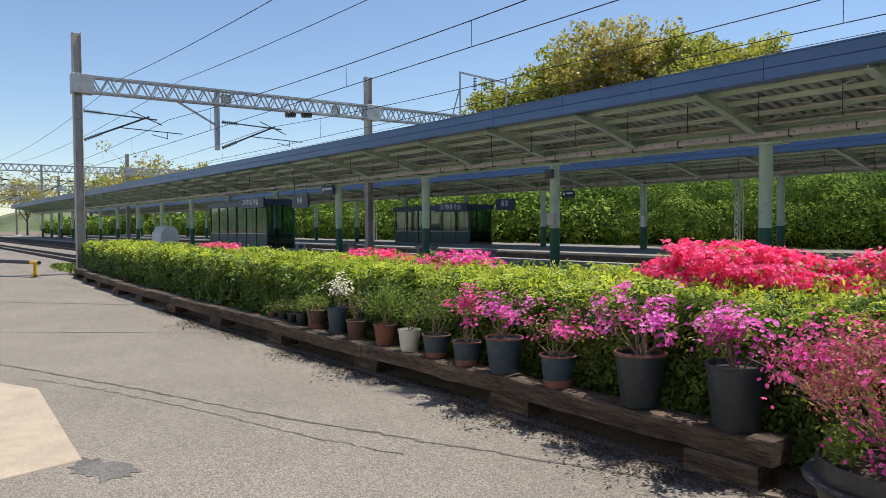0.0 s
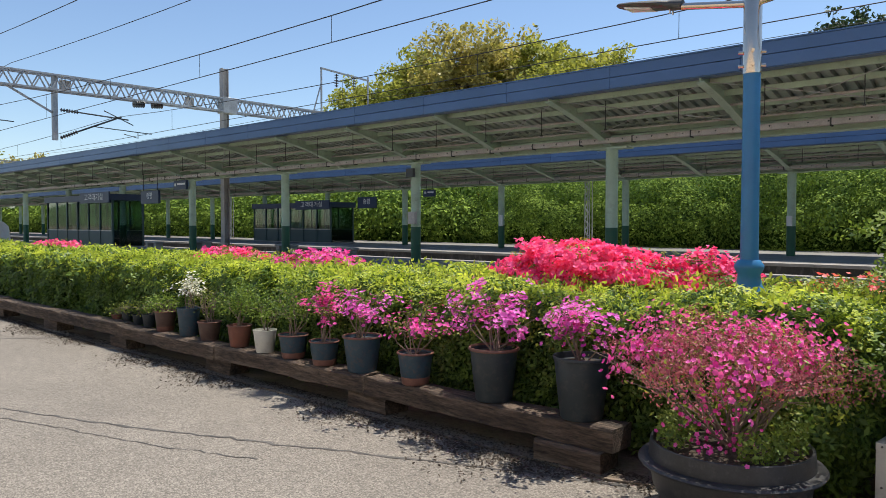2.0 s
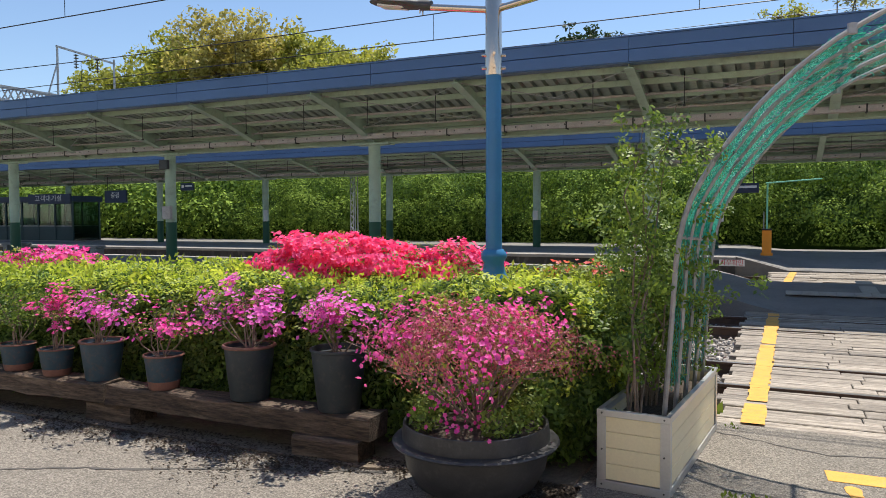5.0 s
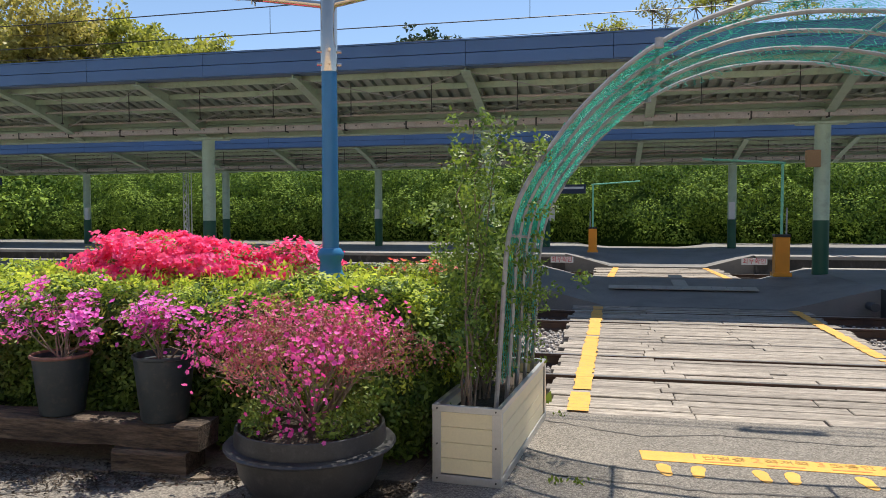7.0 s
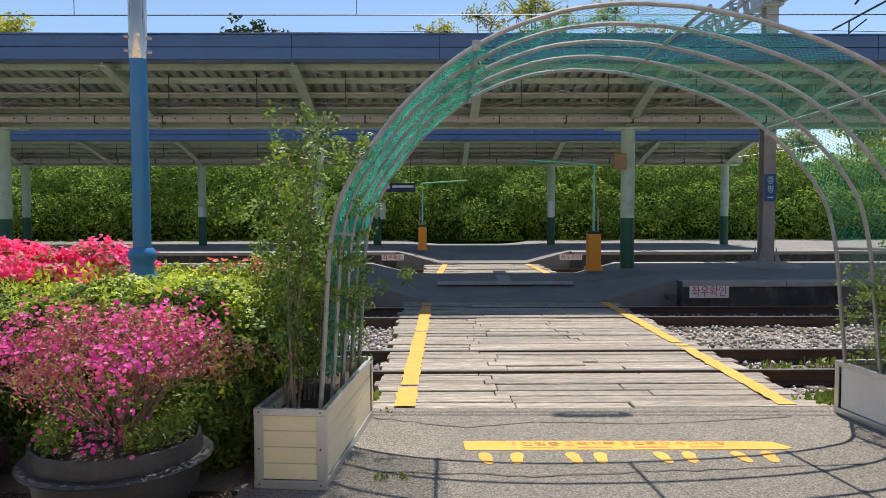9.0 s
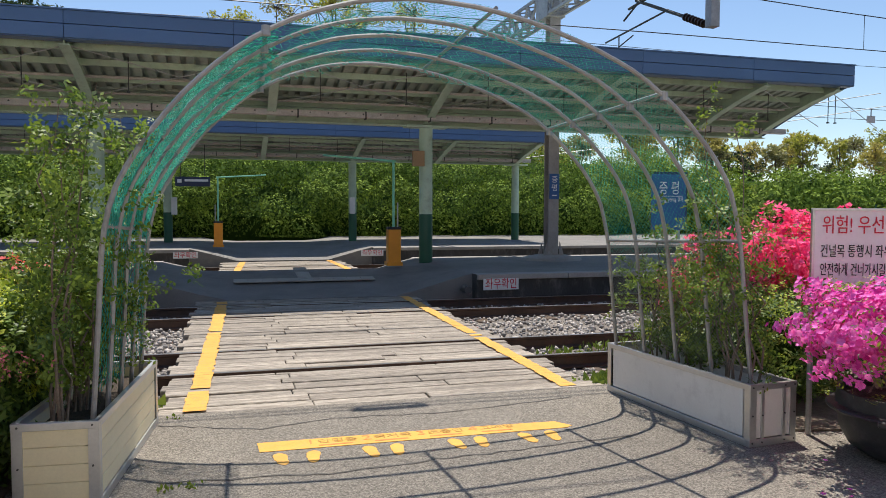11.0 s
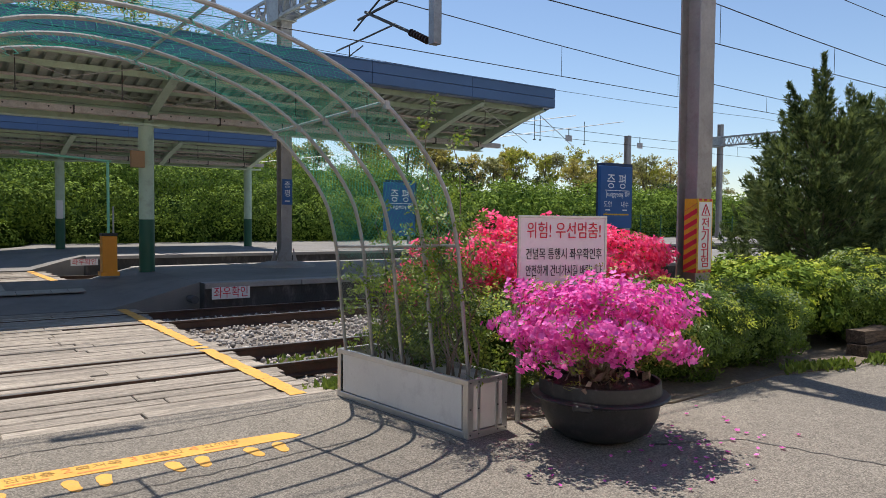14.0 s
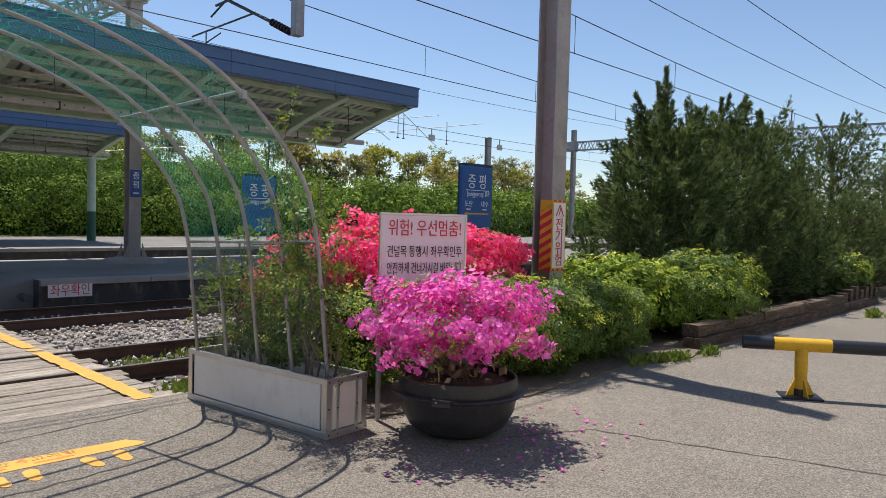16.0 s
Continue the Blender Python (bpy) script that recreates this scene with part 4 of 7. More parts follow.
def timber(name, x0, x1, y0, y1, z0, z1, parent, material=M_SLEEPER, wear=0.008, seed=0):
    """A worn squared timber along x with an uneven section."""
    rng = np.random.default_rng(seed)
    n = max(2, int((x1 - x0) / 0.22))
    g = Geo()
    v = []
    for i in range(n + 1):
        x = x0 + (x1 - x0) * i / n
        for y, z in ((y0, z0), (y1, z0), (y1, z1), ((y0 + y1) / 2, z1), (y0 + 0.012, z1), (y0, z1 - 0.018)):
            v.append((x, y + rng.normal() * wear, z + rng.normal() * wear * 0.6))
    k = 6
    f = [(i * k + j, i * k + (j + 1) % k, (i + 1) * k + (j + 1) % k, (i + 1) * k + j) for i in range(n) for j in range(k)]
    f += [tuple(reversed(range(k))), tuple(range(n * k, n * k + k))]
    g.add(v, f)
    return part(name, g, material, parent)


for i, (b, a) in enumerate(zip(EDGE, EDGE[1:])):
    y = curb_y((a + b) / 2) + rng.uniform(-0.015, 0.015)
    z = 0.165 + (0.012 if i % 2 else 0.0)
    timber("sleeper", a + 0.012, b - 0.012, y, y + 0.25, z, z + 0.165, bed, seed=100 + i)
    timber("block", a - 0.26, a + 0.28, y + 0.03, y + 0.29, 0.0, z - 0.002, bed, seed=200 + i)
timber("block", -3.0, -2.44, 4.53, 4.78, 0.0, 0.164, bed, seed=300)

# ---- hedge ----


def hedge_points(rng, n, x0, x1, y0, y1, z0, zt, wave=0.085):
    """Points over the front, top and ends of a clipped hedge, with their outward ways."""
    L, D, Hh = x1 - x0, y1 - y0, zt - z0
    area = np.array([L * Hh, L * D, D * Hh, D * Hh, L * Hh * 0.35])
    face = rng.choice(5, n, p=area / area.sum())
    u, v = rng.random(n), rng.random(n)
    p, q = np.zeros((n, 3)), np.zeros((n, 3))
    r = 0.22
    for k in range(5):
        m = face == k
        a, b = u[m], v[m]
        if k in (0, 4):
            y = y0 if k == 0 else y1
            p[m] = np.stack([x0 + a * L, np.full(m.sum(), y), z0 + b * Hh], 1)
            q[m] = (0, -1 if k == 0 else 1, 0.25)
        elif k == 1:
            p[m] = np.stack([x0 + a * L, y0 + b * D, np.full(m.sum(), zt)], 1)
            q[m] = (0, -0.15, 1)
        else:
            p[m] = np.stack([np.full(m.sum(), x0 if k == 2 else x1), y0 + a * D, z0 + b * Hh], 1)
            q[m] = (-1 if k == 2 else 1, -0.1, 0.25)
    # round the top edges
    top = np.clip((p[:, 2] - (zt - r)) / r, 0, 1)
    fr = np.clip(((y0 + r) - p[:, 1]) / r, 0, 1)
    cut = top * fr
    p[:, 1] += cut * 0.09
    p[:, 2] -= cut * 0.07
    q += np.stack([0 * cut, -cut * 0.5, cut * 0.5], 1)
    # bulges of single shrubs
    bulge = (np.sin(p[:, 0] * 3.1 + 0.6) * 0.5 + np.sin(p[:, 0] * 7.3 + p[:, 2] * 4) * 0.3 + np.sin(p[:, 1] * 5.2 + p[:, 0] * 1.7) * 0.4 + np.sin(p[:, 0] * 15 + p[:, 1] * 13) * 0.3)
    under = np.clip((0.55 - p[:, 2]) / 0.5, 0, 1)
    nn = q / np.linalg.norm(q, axis=1, keepdims=True)
    p += nn * (bulge * wave)[:, None] - nn * (under * 0.10)[:, None]
    p -= nn * (rng.random(n) ** 1.6 * 0.26)[:, None]
    return p, nn


def hedge_curve(p):
    """Bends the bed's plants along the sleepers' line."""
    far = np.clip(-12 - p[:, 0], 0, None)
    p[:, 1] += 0.0025 * far ** 2
    return p


hedge = thing("hedge", "dense clipped evergreen hedge with fresh light green tips behind the sleepers", "hedge")
for k, (xa, xb, dens, size) in enumerate(((-6.5, -0.95, 1600, 0.112), (-12.5, -6.5, 950, 0.145), (-30.3, -12.5, 400, 0.20))):
    rng = np.random.default_rng(50 + k)
    y0 = 4.98
    n = int(((xb - xa) * 3.6 + 3) * dens * 0.62)
    p, q = hedge_points(rng, n, xa, xb, y0, 7.0, 0.08, 1.17)
    p = hedge_curve(p)
    ax = jitter(rng, q + np.array([0, 0, 0.35]), 0.55)
    part("foliage", scatter("foliage", L_HEDGE, SPRIG, p, ax, size * rng.uniform(0.6, 1.25, n), rng=rng), None, hedge)
    # fresh growth on the top and upper front, its pale colour also painting sunlight
    m = int(n * 0.85)
    p, q = hedge_points(rng, m, xa, xb, y0, 7.0, 0.08, 1.19)
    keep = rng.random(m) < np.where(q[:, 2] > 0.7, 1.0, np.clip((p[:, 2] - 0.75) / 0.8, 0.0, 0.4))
    p, q = hedge_curve(p[keep]), q[keep]
    ax = jitter(rng, q + np.array([0, 0, 0.35]), 0.55)
    part("young_lit_growth", scatter("young_lit_growth", L_YOUNG_LIT, SPRIG, p, ax, size * 0.9 * rng.uniform(0.6, 1.25, len(p)), rng=rng), None, hedge, "fresh light green shoots, coloured paler as if sunlit")
    # thin shoots that stand out of the clipped top
    m = int((xb - xa) * (60 if xa > -13 else 25))
    p = np.stack([rng.uniform(xa, xb, m), rng.uniform(5.05, 6.95, m), np.full(m, 1.2) + rng.uniform(-0.03, 0.07, m)], 1)
    p = hedge_curve(p)
    sh = scatter("shoots", L_YOUNG_LIT, SPRIG, p, np.stack([rng.normal(size=m), rng.normal(size=m), 0.2 + 0 * p[:, 0]], 1), rng.uniform(0.09, 0.16, m), rng=rng)
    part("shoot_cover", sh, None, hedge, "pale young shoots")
# solid core painted dark as the shade behind the hedge's leaves
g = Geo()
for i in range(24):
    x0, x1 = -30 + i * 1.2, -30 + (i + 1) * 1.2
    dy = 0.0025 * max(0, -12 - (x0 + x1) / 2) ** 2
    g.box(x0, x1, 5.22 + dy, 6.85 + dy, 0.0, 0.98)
part("inner_wood", g, L_SHADE_CORE, hedge, "core coloured dark as the shade inside the hedge")

# ---- pots with azaleas ----


def pot_geo(r, h, lip=0.02):
    return Geo().lathe([(r * 0.70, 0.0), (r * 0.735, 0.012), (r * 0.80, h * 0.3), (r * 0.808, h * 0.305), (r * 0.945, h * 0.945), (r * 0.99, h * 0.955), (r * 1.0, h * 0.975), (r * 0.985, h), (r * 0.93, h), (r * 0.90, h * 0.9)], 28)


def plant_stems(g, rng, base, reach, height, n, r0=0.008):
    """Crooked forking stems from one stool; returns the twig ends."""
    tips = []
    base = Vector(base)
    for i in range(n):
        a = 2.4 * i + rng.normal() * 0.5
        d = rng.uniform(0.25, 1.0)
        p0 = base + Vector((rng.normal() * 0.025, rng.normal() * 0.025, -0.01))
        p2 = base + Vector((math.cos(a) * reach[0] * d * 0.8, math.sin(a) * reach[1] * d * 0.8, height * rng.uniform(0.5, 0.85)))
        p1 = p0.lerp(p2, 0.45) + Vector((rng.normal() * 0.03, rng.normal() * 0.03, -0.05 * height))
        pm = p1.lerp(p2, 0.55) + Vector((rng.normal() * 0.02, rng.normal() * 0.02, 0.03 * height))
        g.tube([p0, p1, pm, p2], r0, 5, r0 * 0.4)
        tips.append(p2)
        for j in range(5):
            s = p1.lerp(p2, rng.uniform(0.15, 1.0))
            out = Vector((s.x - base.x, s.y - base.y, 0)) * 0.35
            e = s + out + Vector((rng.normal() * 0.07, rng.normal() * 0.07, rng.uniform(0.02, 0.22) * height * 1.2))
            g.tube([s, s.lerp(e, 0.5) + Vector((rng.normal() * 0.012, rng.normal() * 0.012, 0.012)), e], r0 * 0.45, 4, r0 * 0.2)
            tips.append(e)
    return tips


def bloom_cloud(rng, tips, n, spread, flatten=0.7):
    t = np.array([tuple(q) for q in tips])
    weight = rng.random(len(t)) ** 2.2 + 0.04
    p = t[rng.choice(len(t), n, p=weight / weight.sum())] + np.clip(rng.normal(size=(n, 3)), -1.7, 1.7) * np.array([spread, spread, spread * flatten])
    return p


M_POT = {
    "grey": surface("dark_plastic_pot", (0.024, 0.034, 0.042), 0.5, var=0.15, coarse=6, fine=60, grain=0.06, stain=(0.12, 0.1, 0.085), stain_amount=0.35),
    "blue": surface("faded_blue_pot", (0.03, 0.062, 0.09), 0.5, var=0.2, coarse=6, fine=60, grain=0.06, stain=(0.15, 0.08, 0.06), stain_amount=0.5),
    "terra": surface("terracotta_pot", (0.20, 0.075, 0.05), 0.65, var=0.2, coarse=6, fine=60, grain=0.08, stain=(0.12, 0.09, 0.075), stain_amount=0.5),
    "white": surface("cream_plastic_pot", (0.62, 0.60, 0.53), 0.5, var=0.08, coarse=6, fine=60, grain=0.03, stain=(0.4, 0.36, 0.3), stain_amount=0.4),
    "brown": surface("brown_plastic_pot", (0.095, 0.055, 0.045), 0.55, var=0.2, coarse=6, fine=60, grain=0.08, stain=(0.14, 0.11, 0.09), stain_amount=0.4),
}
RIM_TERRA = surface("rusty_red_rim", (0.17, 0.075, 0.055), 0.6, var=0.2, coarse=8, fine=60)


def flower_pot(x, y, r, h, colour, words, rim=None, foot=None, seed=0):
    at = (x, y, 0.331 + (0.012 if int((-2.36 - x) / 2.61) % 2 else 0.0))
    pt = thing("flower_pot", words, "flower pot", at, group="pots on the sleepers")
    part("pot_body", pot_geo(r, h), M_POT[colour], pt, smooth=True)
    if rim:
        part("rim", Geo().lathe([(r * 0.955, h * 0.945), (r * 1.01, h * 0.95), (r * 1.03, h * 0.975), (r * 1.0, h * 1.008), (r * 0.93, h * 1.004), (r * 0.92, h * 0.97)], 28, cap=False), RIM_TERRA, pt, "rusty red rim", smooth=True)
    if foot:
        part("foot_band", Geo().lathe([(r * 0.705, 0.001), (r * 0.745, 0.012), (r * 0.80, h * 0.25), (r * 0.79, h * 0.252)], 28, cap=False), RIM_TERRA, pt, "rust red lower band", smooth=True)
    part("soil", Geo().lathe([(r * 0.92, h * 0.88), (r * 0.5, h * 0.92), (0.002, h * 0.93)], 20, cap=False), M_SOIL, pt)
    return pt


def azalea(pt, base_h, reach, height, stems, petals, n_bloom, n_leaf, seed, size=0.05, leafmat=None, spread=0.045, label=""):
    """A shrub growing in a pot, as its parts."""
    rng = np.random.default_rng(seed)
    g = Geo()
    tips = plant_stems(g, rng, (0, 0, base_h), reach, height, max(4, stems // 2), 0.007)
    tagged(part("branchwork", g, M_TWIG, pt, "bare grey-brown stems"), kind="stuff")
    up = np.array([0, -0.3, 0.6])
    if n_bloom:
        p = bloom_cloud(rng, tips, n_bloom, spread)
        d = p - np.array([0, 0, base_h])
        part("blossom", scatter("blossom", petals, BLOOM, p, jitter(rng, d / np.linalg.norm(d, axis=1, keepdims=True) + up, 0.5), size * rng.uniform(0.7, 1.2, len(p)), rng=rng), None, pt, label)
    if n_leaf:
        p = bloom_cloud(rng, tips, n_leaf, spread * 1.7)
        part("leafage", scatter("leaves", leafmat or L_AZLEAF, LEAF, p, jitter(rng, np.tile(up, (len(p), 1)), 0.7), rng.uniform(0.022, 0.045, len(p)), rng=rng), None, pt)["kind"] = "stuff"


Y_POT = 4.74
POTS = [
    (-2.72, 4.74, 0.215, 0.46, "grey", "tall dark plastic pot with a magenta azalea", None, None),
    (-3.55, 4.74, 0.205, 0.43, "grey", "dark plastic pot with red rim and a spreading pink azalea", 1, None),
    (-4.43, 4.72, 0.165, 0.29, "blue", "faded blue and rust pot with a pink azalea", 1, 1),
    (-5.17, 4.74, 0.19, 0.345, "blue", "dark blue pot with red rim and a lilac azalea", 1, None),
    (-5.70, 4.70, 0.155, 0.245, "blue", "small blue-grey pot with red rim and pink azalea", 1, 1),
    (-6.25, 4.72, 0.16, 0.25, "blue", "blue pot with red rim holding a leafy shrub", 1, 1),
    (-6.76, 4.71, 0.135, 0.25, "white", "cream white plastic pot with a small plant", None, None),
    (-7.30, 4.73, 0.145, 0.25, "terra", "terracotta pot with a yellow-green shrub", 1, None),
    (-8.02, 4.76, 0.145, 0.235, "brown", "brown pot with a twiggy bare shrub", 1, None),
    (-8.56, 4.78, 0.15, 0.36, "blue", "tall blue pot with a white azalea", None, None),
    (-9.18, 4.78, 0.145, 0.27, "brown", "grey and rust pot with a drooping shrub", 1, 1),
    (-9.68, 4.80, 0.10, 0.18, "grey", "small grey nursery pot on the sleeper", None, None),
    (-10.05, 4.82, 0.085, 0.145, "grey", "small grey nursery pot on the sleeper", None, None),
    (-10.42, 4.83, 0.085, 0.13, "grey", "small dark nursery pot on the sleeper", None, None),
    (-10.80, 4.84, 0.085, 0.07, "terra", "shallow empty terracotta pot on the sleeper", None, None),
]
PLANT = [
    ((0.34, 0.30), 0.46, 16, F_MAG, 330, 260), ((0.52, 0.36), 0.55, 20, F_MAG, 520, 240), ((0.36, 0.3), 0.52, 14, F_PINK, 150, 330),
    ((0.34, 0.3), 0.50, 18, F_MAG, 170, 200), ((0.22, 0.22), 0.60, 12, F_PINK, 190, 220), ((0.26, 0.26), 0.60, 14, None, 0, 700),
    ((0.20, 0.2), 0.42, 9, None, 0, 480), ((0.28, 0.26), 0.52, 14, None, 0, 1100), ((0.22, 0.2), 0.45, 16, None, 0, 160),
    ((0.26, 0.24), 0.52, 14, F_WHITE, 190, 120), ((0.36, 0.3), 0.22, 12, None, 0, 600), ((0.14, 0.14), 0.22, 7, None, 0, 160),
    ((0.12, 0.12), 0.18, 6, None, 0, 140), ((0.10, 0.1), 0.15, 6, None, 0, 120), ((0.06, 0.06), 0.1, 4, None, 0, 60),
]
for i, (spec, pl) in enumerate(zip(POTS, PLANT)):
    x, y, r, h, colour, words, rim, foot = spec
    pt = flower_pot(x, y + 0.0025 * max(0, -12 - x) ** 2, r, h, colour, words, rim, foot)
    reach, height, stems, petals, nb, nl = pl
    azalea(pt, h * 0.9, reach, height, stems, petals, int(nb * 1.15), int(nl * 1.5), 600 + i, size=0.042, leafmat=L_ROSE if i in (5, 6, 7, 10) else None)

# ---- flowering shrubs rising behind and out of the hedge ----


def flowering_bush(name, label, centre, radii, petals, n_bloom, n_leaf, seed, size=0.06, leaf=None, stems=10, low=-0.5, lumps=0.2, inner=0.75, patch=0.0, foot=0.0):
    rng = np.random.default_rng(seed)
    bush = thing(name, label, "flowering shrub", (centre[0], centre[1], foot))
    g = Geo()
    cz = centre[2] - foot
    for i in range(stems):
        a = rng.uniform(0, 6.28)
        e = Vector((math.cos(a) * radii[0] * 0.75, math.sin(a) * radii[1] * 0.75, cz + radii[2] * rng.uniform(-0.1, 0.7)))
        g.tube([(rng.normal() * 0.05, rng.normal() * 0.05, 0), (e.x * 0.3, e.y * 0.3, e.z * 0.55), e], 0.014, 5, 0.004)
    tagged(part("branchwork", g, M_TWIG, bush), kind="stuff")
    p, q = shell_points(rng, n_bloom, (0, 0, cz), radii, inner, lumps, low=low)
    if patch:
        keep = np.sin(p[:, 0] * 6 + seed) + np.sin(p[:, 1] * 7 + 1) + np.sin(p[:, 2] * 9) > patch
        p, q = p[keep], q[keep]
    part("blossom", scatter("blossom", petals, BLOOM, p, jitter(rng, q, 0.45), size * rng.uniform(0.7, 1.25, len(p)), rng=rng), None, bush)
    p, q = shell_points(rng, n_leaf, (0, 0, cz), (radii[0] * 1.02, radii[1] * 1.02, radii[2] * 1.02), 0.55, lumps, low=low)
    part("leafage", scatter("leaves", leaf or L_AZLEAF, SPRIG, p, jitter(rng, q, 0.6), 0.085 * rng.uniform(0.7, 1.3, len(p)), rng=rng), None, bush)
    return bush


END_SHRUB = ((-1.42, 5.42, 0.50), (0.62, 0.60, 0.62))
flowering_bush("azalea_bush", "broad azalea shrub covered in coral red blossom above the hedge", (-3.75, 6.5, 1.22), (0.95, 0.6, 0.36), F_RED, 10500, 350, 701, 0.048)
flowering_bush("azalea_bush", "coral red azalea with yellow-green leaf tips beside the lamp post", (-2.75, 6.8, 1.13), (0.6, 0.45, 0.34), F_RED, 2200, 900, 702, 0.05)
flowering_bush("azalea_bush", "low azalea with scattered pale coral blossom and light leaves", (-1.35, 6.75, 1.05), (0.72, 0.4, 0.28), F_CORAL, 260, 1500, 703, 0.055)
flowering_bush("azalea_bush", "coral red azalea patch on top of the hedge", (-10.4, 6.5, 1.15), (0.75, 0.5, 0.22), F_RED, 900, 500, 704, 0.075)
flowering_bush("azalea_bush", "rose pink azalea patch on top of the hedge", (-8.1, 6.5, 1.15), (0.85, 0.5, 0.22), F_PINK, 900, 500, 705, 0.075)
flowering_bush("azalea_bush", "small far coral pink azalea patch on the hedge", (-18.2, 6.7, 1.2), (0.8, 0.5, 0.16), F_RED, 260, 200, 706, 0.1)

# ---- cauldron planters ----


def cauldron(at, r, turn, label, seed):
    """A wide black iron pot with a rim flange, filled with soil."""
    c = thing("cauldron_planter", label, "planter", at, turn)
    prof = [(0.30 * r, 0.0), (0.55 * r, 0.02), (0.78 * r, 0.09), (0.90 * r, 0.20), (0.945 * r, 0.32), (0.955 * r, 0.345)]
    body = Geo().lathe(prof + [(0.95 * r, 0.40), (0.935 * r, 0.47), (0.925 * r, 0.475), (0.90 * r, 0.47), (0.90 * r, 0.40)], 40)
    part("bowl", body, M_IRON, c, smooth=True)
    part("flange", Geo().lathe([(0.95 * r, 0.325), (1.06 * r, 0.34), (1.08 * r, 0.355), (1.06 * r, 0.366), (0.945 * r, 0.372)], 40, cap=False), M_IRON, c, "projecting iron flange", smooth=True)
    part("soil", Geo().lathe([(0.90 * r, 0.41), (0.5 * r, 0.44), (0.002, 0.45)], 30, cap=False), M_SOIL, c)
    for a in (0.15, 3.3) if seed == 2 else ():
        part("lug", Geo().box(-0.07, 0.07, -0.035, 0.05, 0.325, 0.375, pose(math.cos(a) * r * 1.07, math.sin(a) * r * 1.07, 0, 0, 0, math.degrees(a) - 90)), M_IRON, c, bevel=0.012)
    return c


c1 = cauldron((-1.49, 4.40, 0.0), 0.49, 0, "black iron cauldron planter with a half-faded pink azalea", 1)
rng = np.random.default_rng(801)
g = Geo()
tips = plant_stems(g, rng, (0, 0, 0.44), (0.80, 0.62), 0.64, 30, 0.009)
tagged(part("branchwork", g, M_TWIG, c1, "tangled grey-brown stems"), kind="stuff")
p, q = shell_points(rng, 10500, (0.0, 0.0, 0.90), (0.70, 0.56, 0.34), 0.35, 0.24, low=-0.35)
part("bud_cover", scatter("buds", F_BUD, LEAF, p, jitter(rng, q, 0.7), rng.uniform(0.014, 0.028, len(p)), rng=rng), None, c1, "brownish pink faded buds")
p, q = shell_points(rng, 1900, (0.0, 0.0, 0.90), (0.76, 0.60, 0.35), 0.6, 0.24, low=-0.4)
keep = np.sin(p[:, 0] * 8) + np.sin(p[:, 1] * 9 + 1) + np.sin(p[:, 2] * 11 + 2) > 0.25
p, q = p[keep], q[keep]
part("blossom", scatter("blossom", F_PINK, BLOOM, p, jitter(rng, q, 0.5), rng.uniform(0.022, 0.04, len(p)), rng=rng), None, c1)
p = np.stack([rng.normal(size=110) * 0.13 - 0.02, rng.normal(size=110) * 0.08 - 0.22, rng.uniform(0.46, 0.82, 110)], 1)
part("low_blossom", scatter("blossom", F_PINK, BLOOM, p, jitter(rng, np.tile((0, -1, 0.4), (110, 1)), 0.5), rng.uniform(0.018, 0.034, 110), rng=rng), None, c1)
p, q = shell_points(rng, 900, (0.02, 0.0, 0.88), (0.68, 0.55, 0.36), 0.3, 0.1, low=-0.8)
part("leafage", scatter("leaves", L_AZLEAF, LEAF, p, jitter(rng, q, 0.7), rng.uniform(0.025, 0.05, len(p)), rng=rng), None, c1)
a, d = rng.uniform(0, 6.28, 2600), np.sqrt(0.35 + 0.65 * rng.random(2600)) * 0.42
keep = (np.abs(np.sin(a) + 1) > 0.12)
a, d = a[keep], d[keep]
p = np.stack([np.cos(a) * d, np.sin(a) * d, 0.46 + rng.random(len(a)) * 0.15], 1)
part("weed_cover", scatter("weeds", L_GRASS, LEAF, p, jitter(rng, np.tile((0, -0.4, 0.5), (len(a), 1)), 0.7), rng.uniform(0.025, 0.052, len(a)), rng=rng), None, c1, "light green weeds")

c2 = cauldron((4.90, 4.19, 0.0), 0.50, 20, "black iron cauldron planter with a round magenta azalea in full bloom", 2)
rng = np.random.default_rng(802)
g = Geo()
plant_stems(g, rng, (0, 0, 0.42), (0.7, 0.6), 0.62, 26, 0.010)
tagged(part("branchwork", g, M_TWIG, c2, "grey-brown stems"), kind="stuff")
p, q = shell_points(rng, 7000, (-0.02, 0.0, 0.86), (0.78, 0.66, 0.40), 0.6, 0.24, low=-0.5)
part("blossom", scatter("blossom", F_MAG, BLOOM, p, jitter(rng, q, 0.45), rng.uniform(0.032, 0.058, len(p)), rng=rng), None, c2, "dense magenta blossom")
p, q = shell_points(rng, 480, (-0.02, 0.0, 0.88), (0.86, 0.72, 0.42), 0.85, 0.17, low=-0.8)
part("leafage", scatter("leaves", L_AZLEAF, SPRIG, p, jitter(rng, q, 0.6), rng.uniform(0.05, 0.09, len(p)), rng=rng), None, c2)
p = np.stack([rng.normal(size=160) * 0.2, rng.normal(size=160) * 0.16, 0.46 + rng.random(160) * 0.22], 1)
part("dry_litter", scatter("dry_litter", M_TWIG, LEAF, p, jitter(rng, np.tile((0.5, -0.8, 0.0), (160, 1)), 0.6), rng.uniform(0.05, 0.16, 160), rng=rng), None, c2)["kind"] = "stuff"

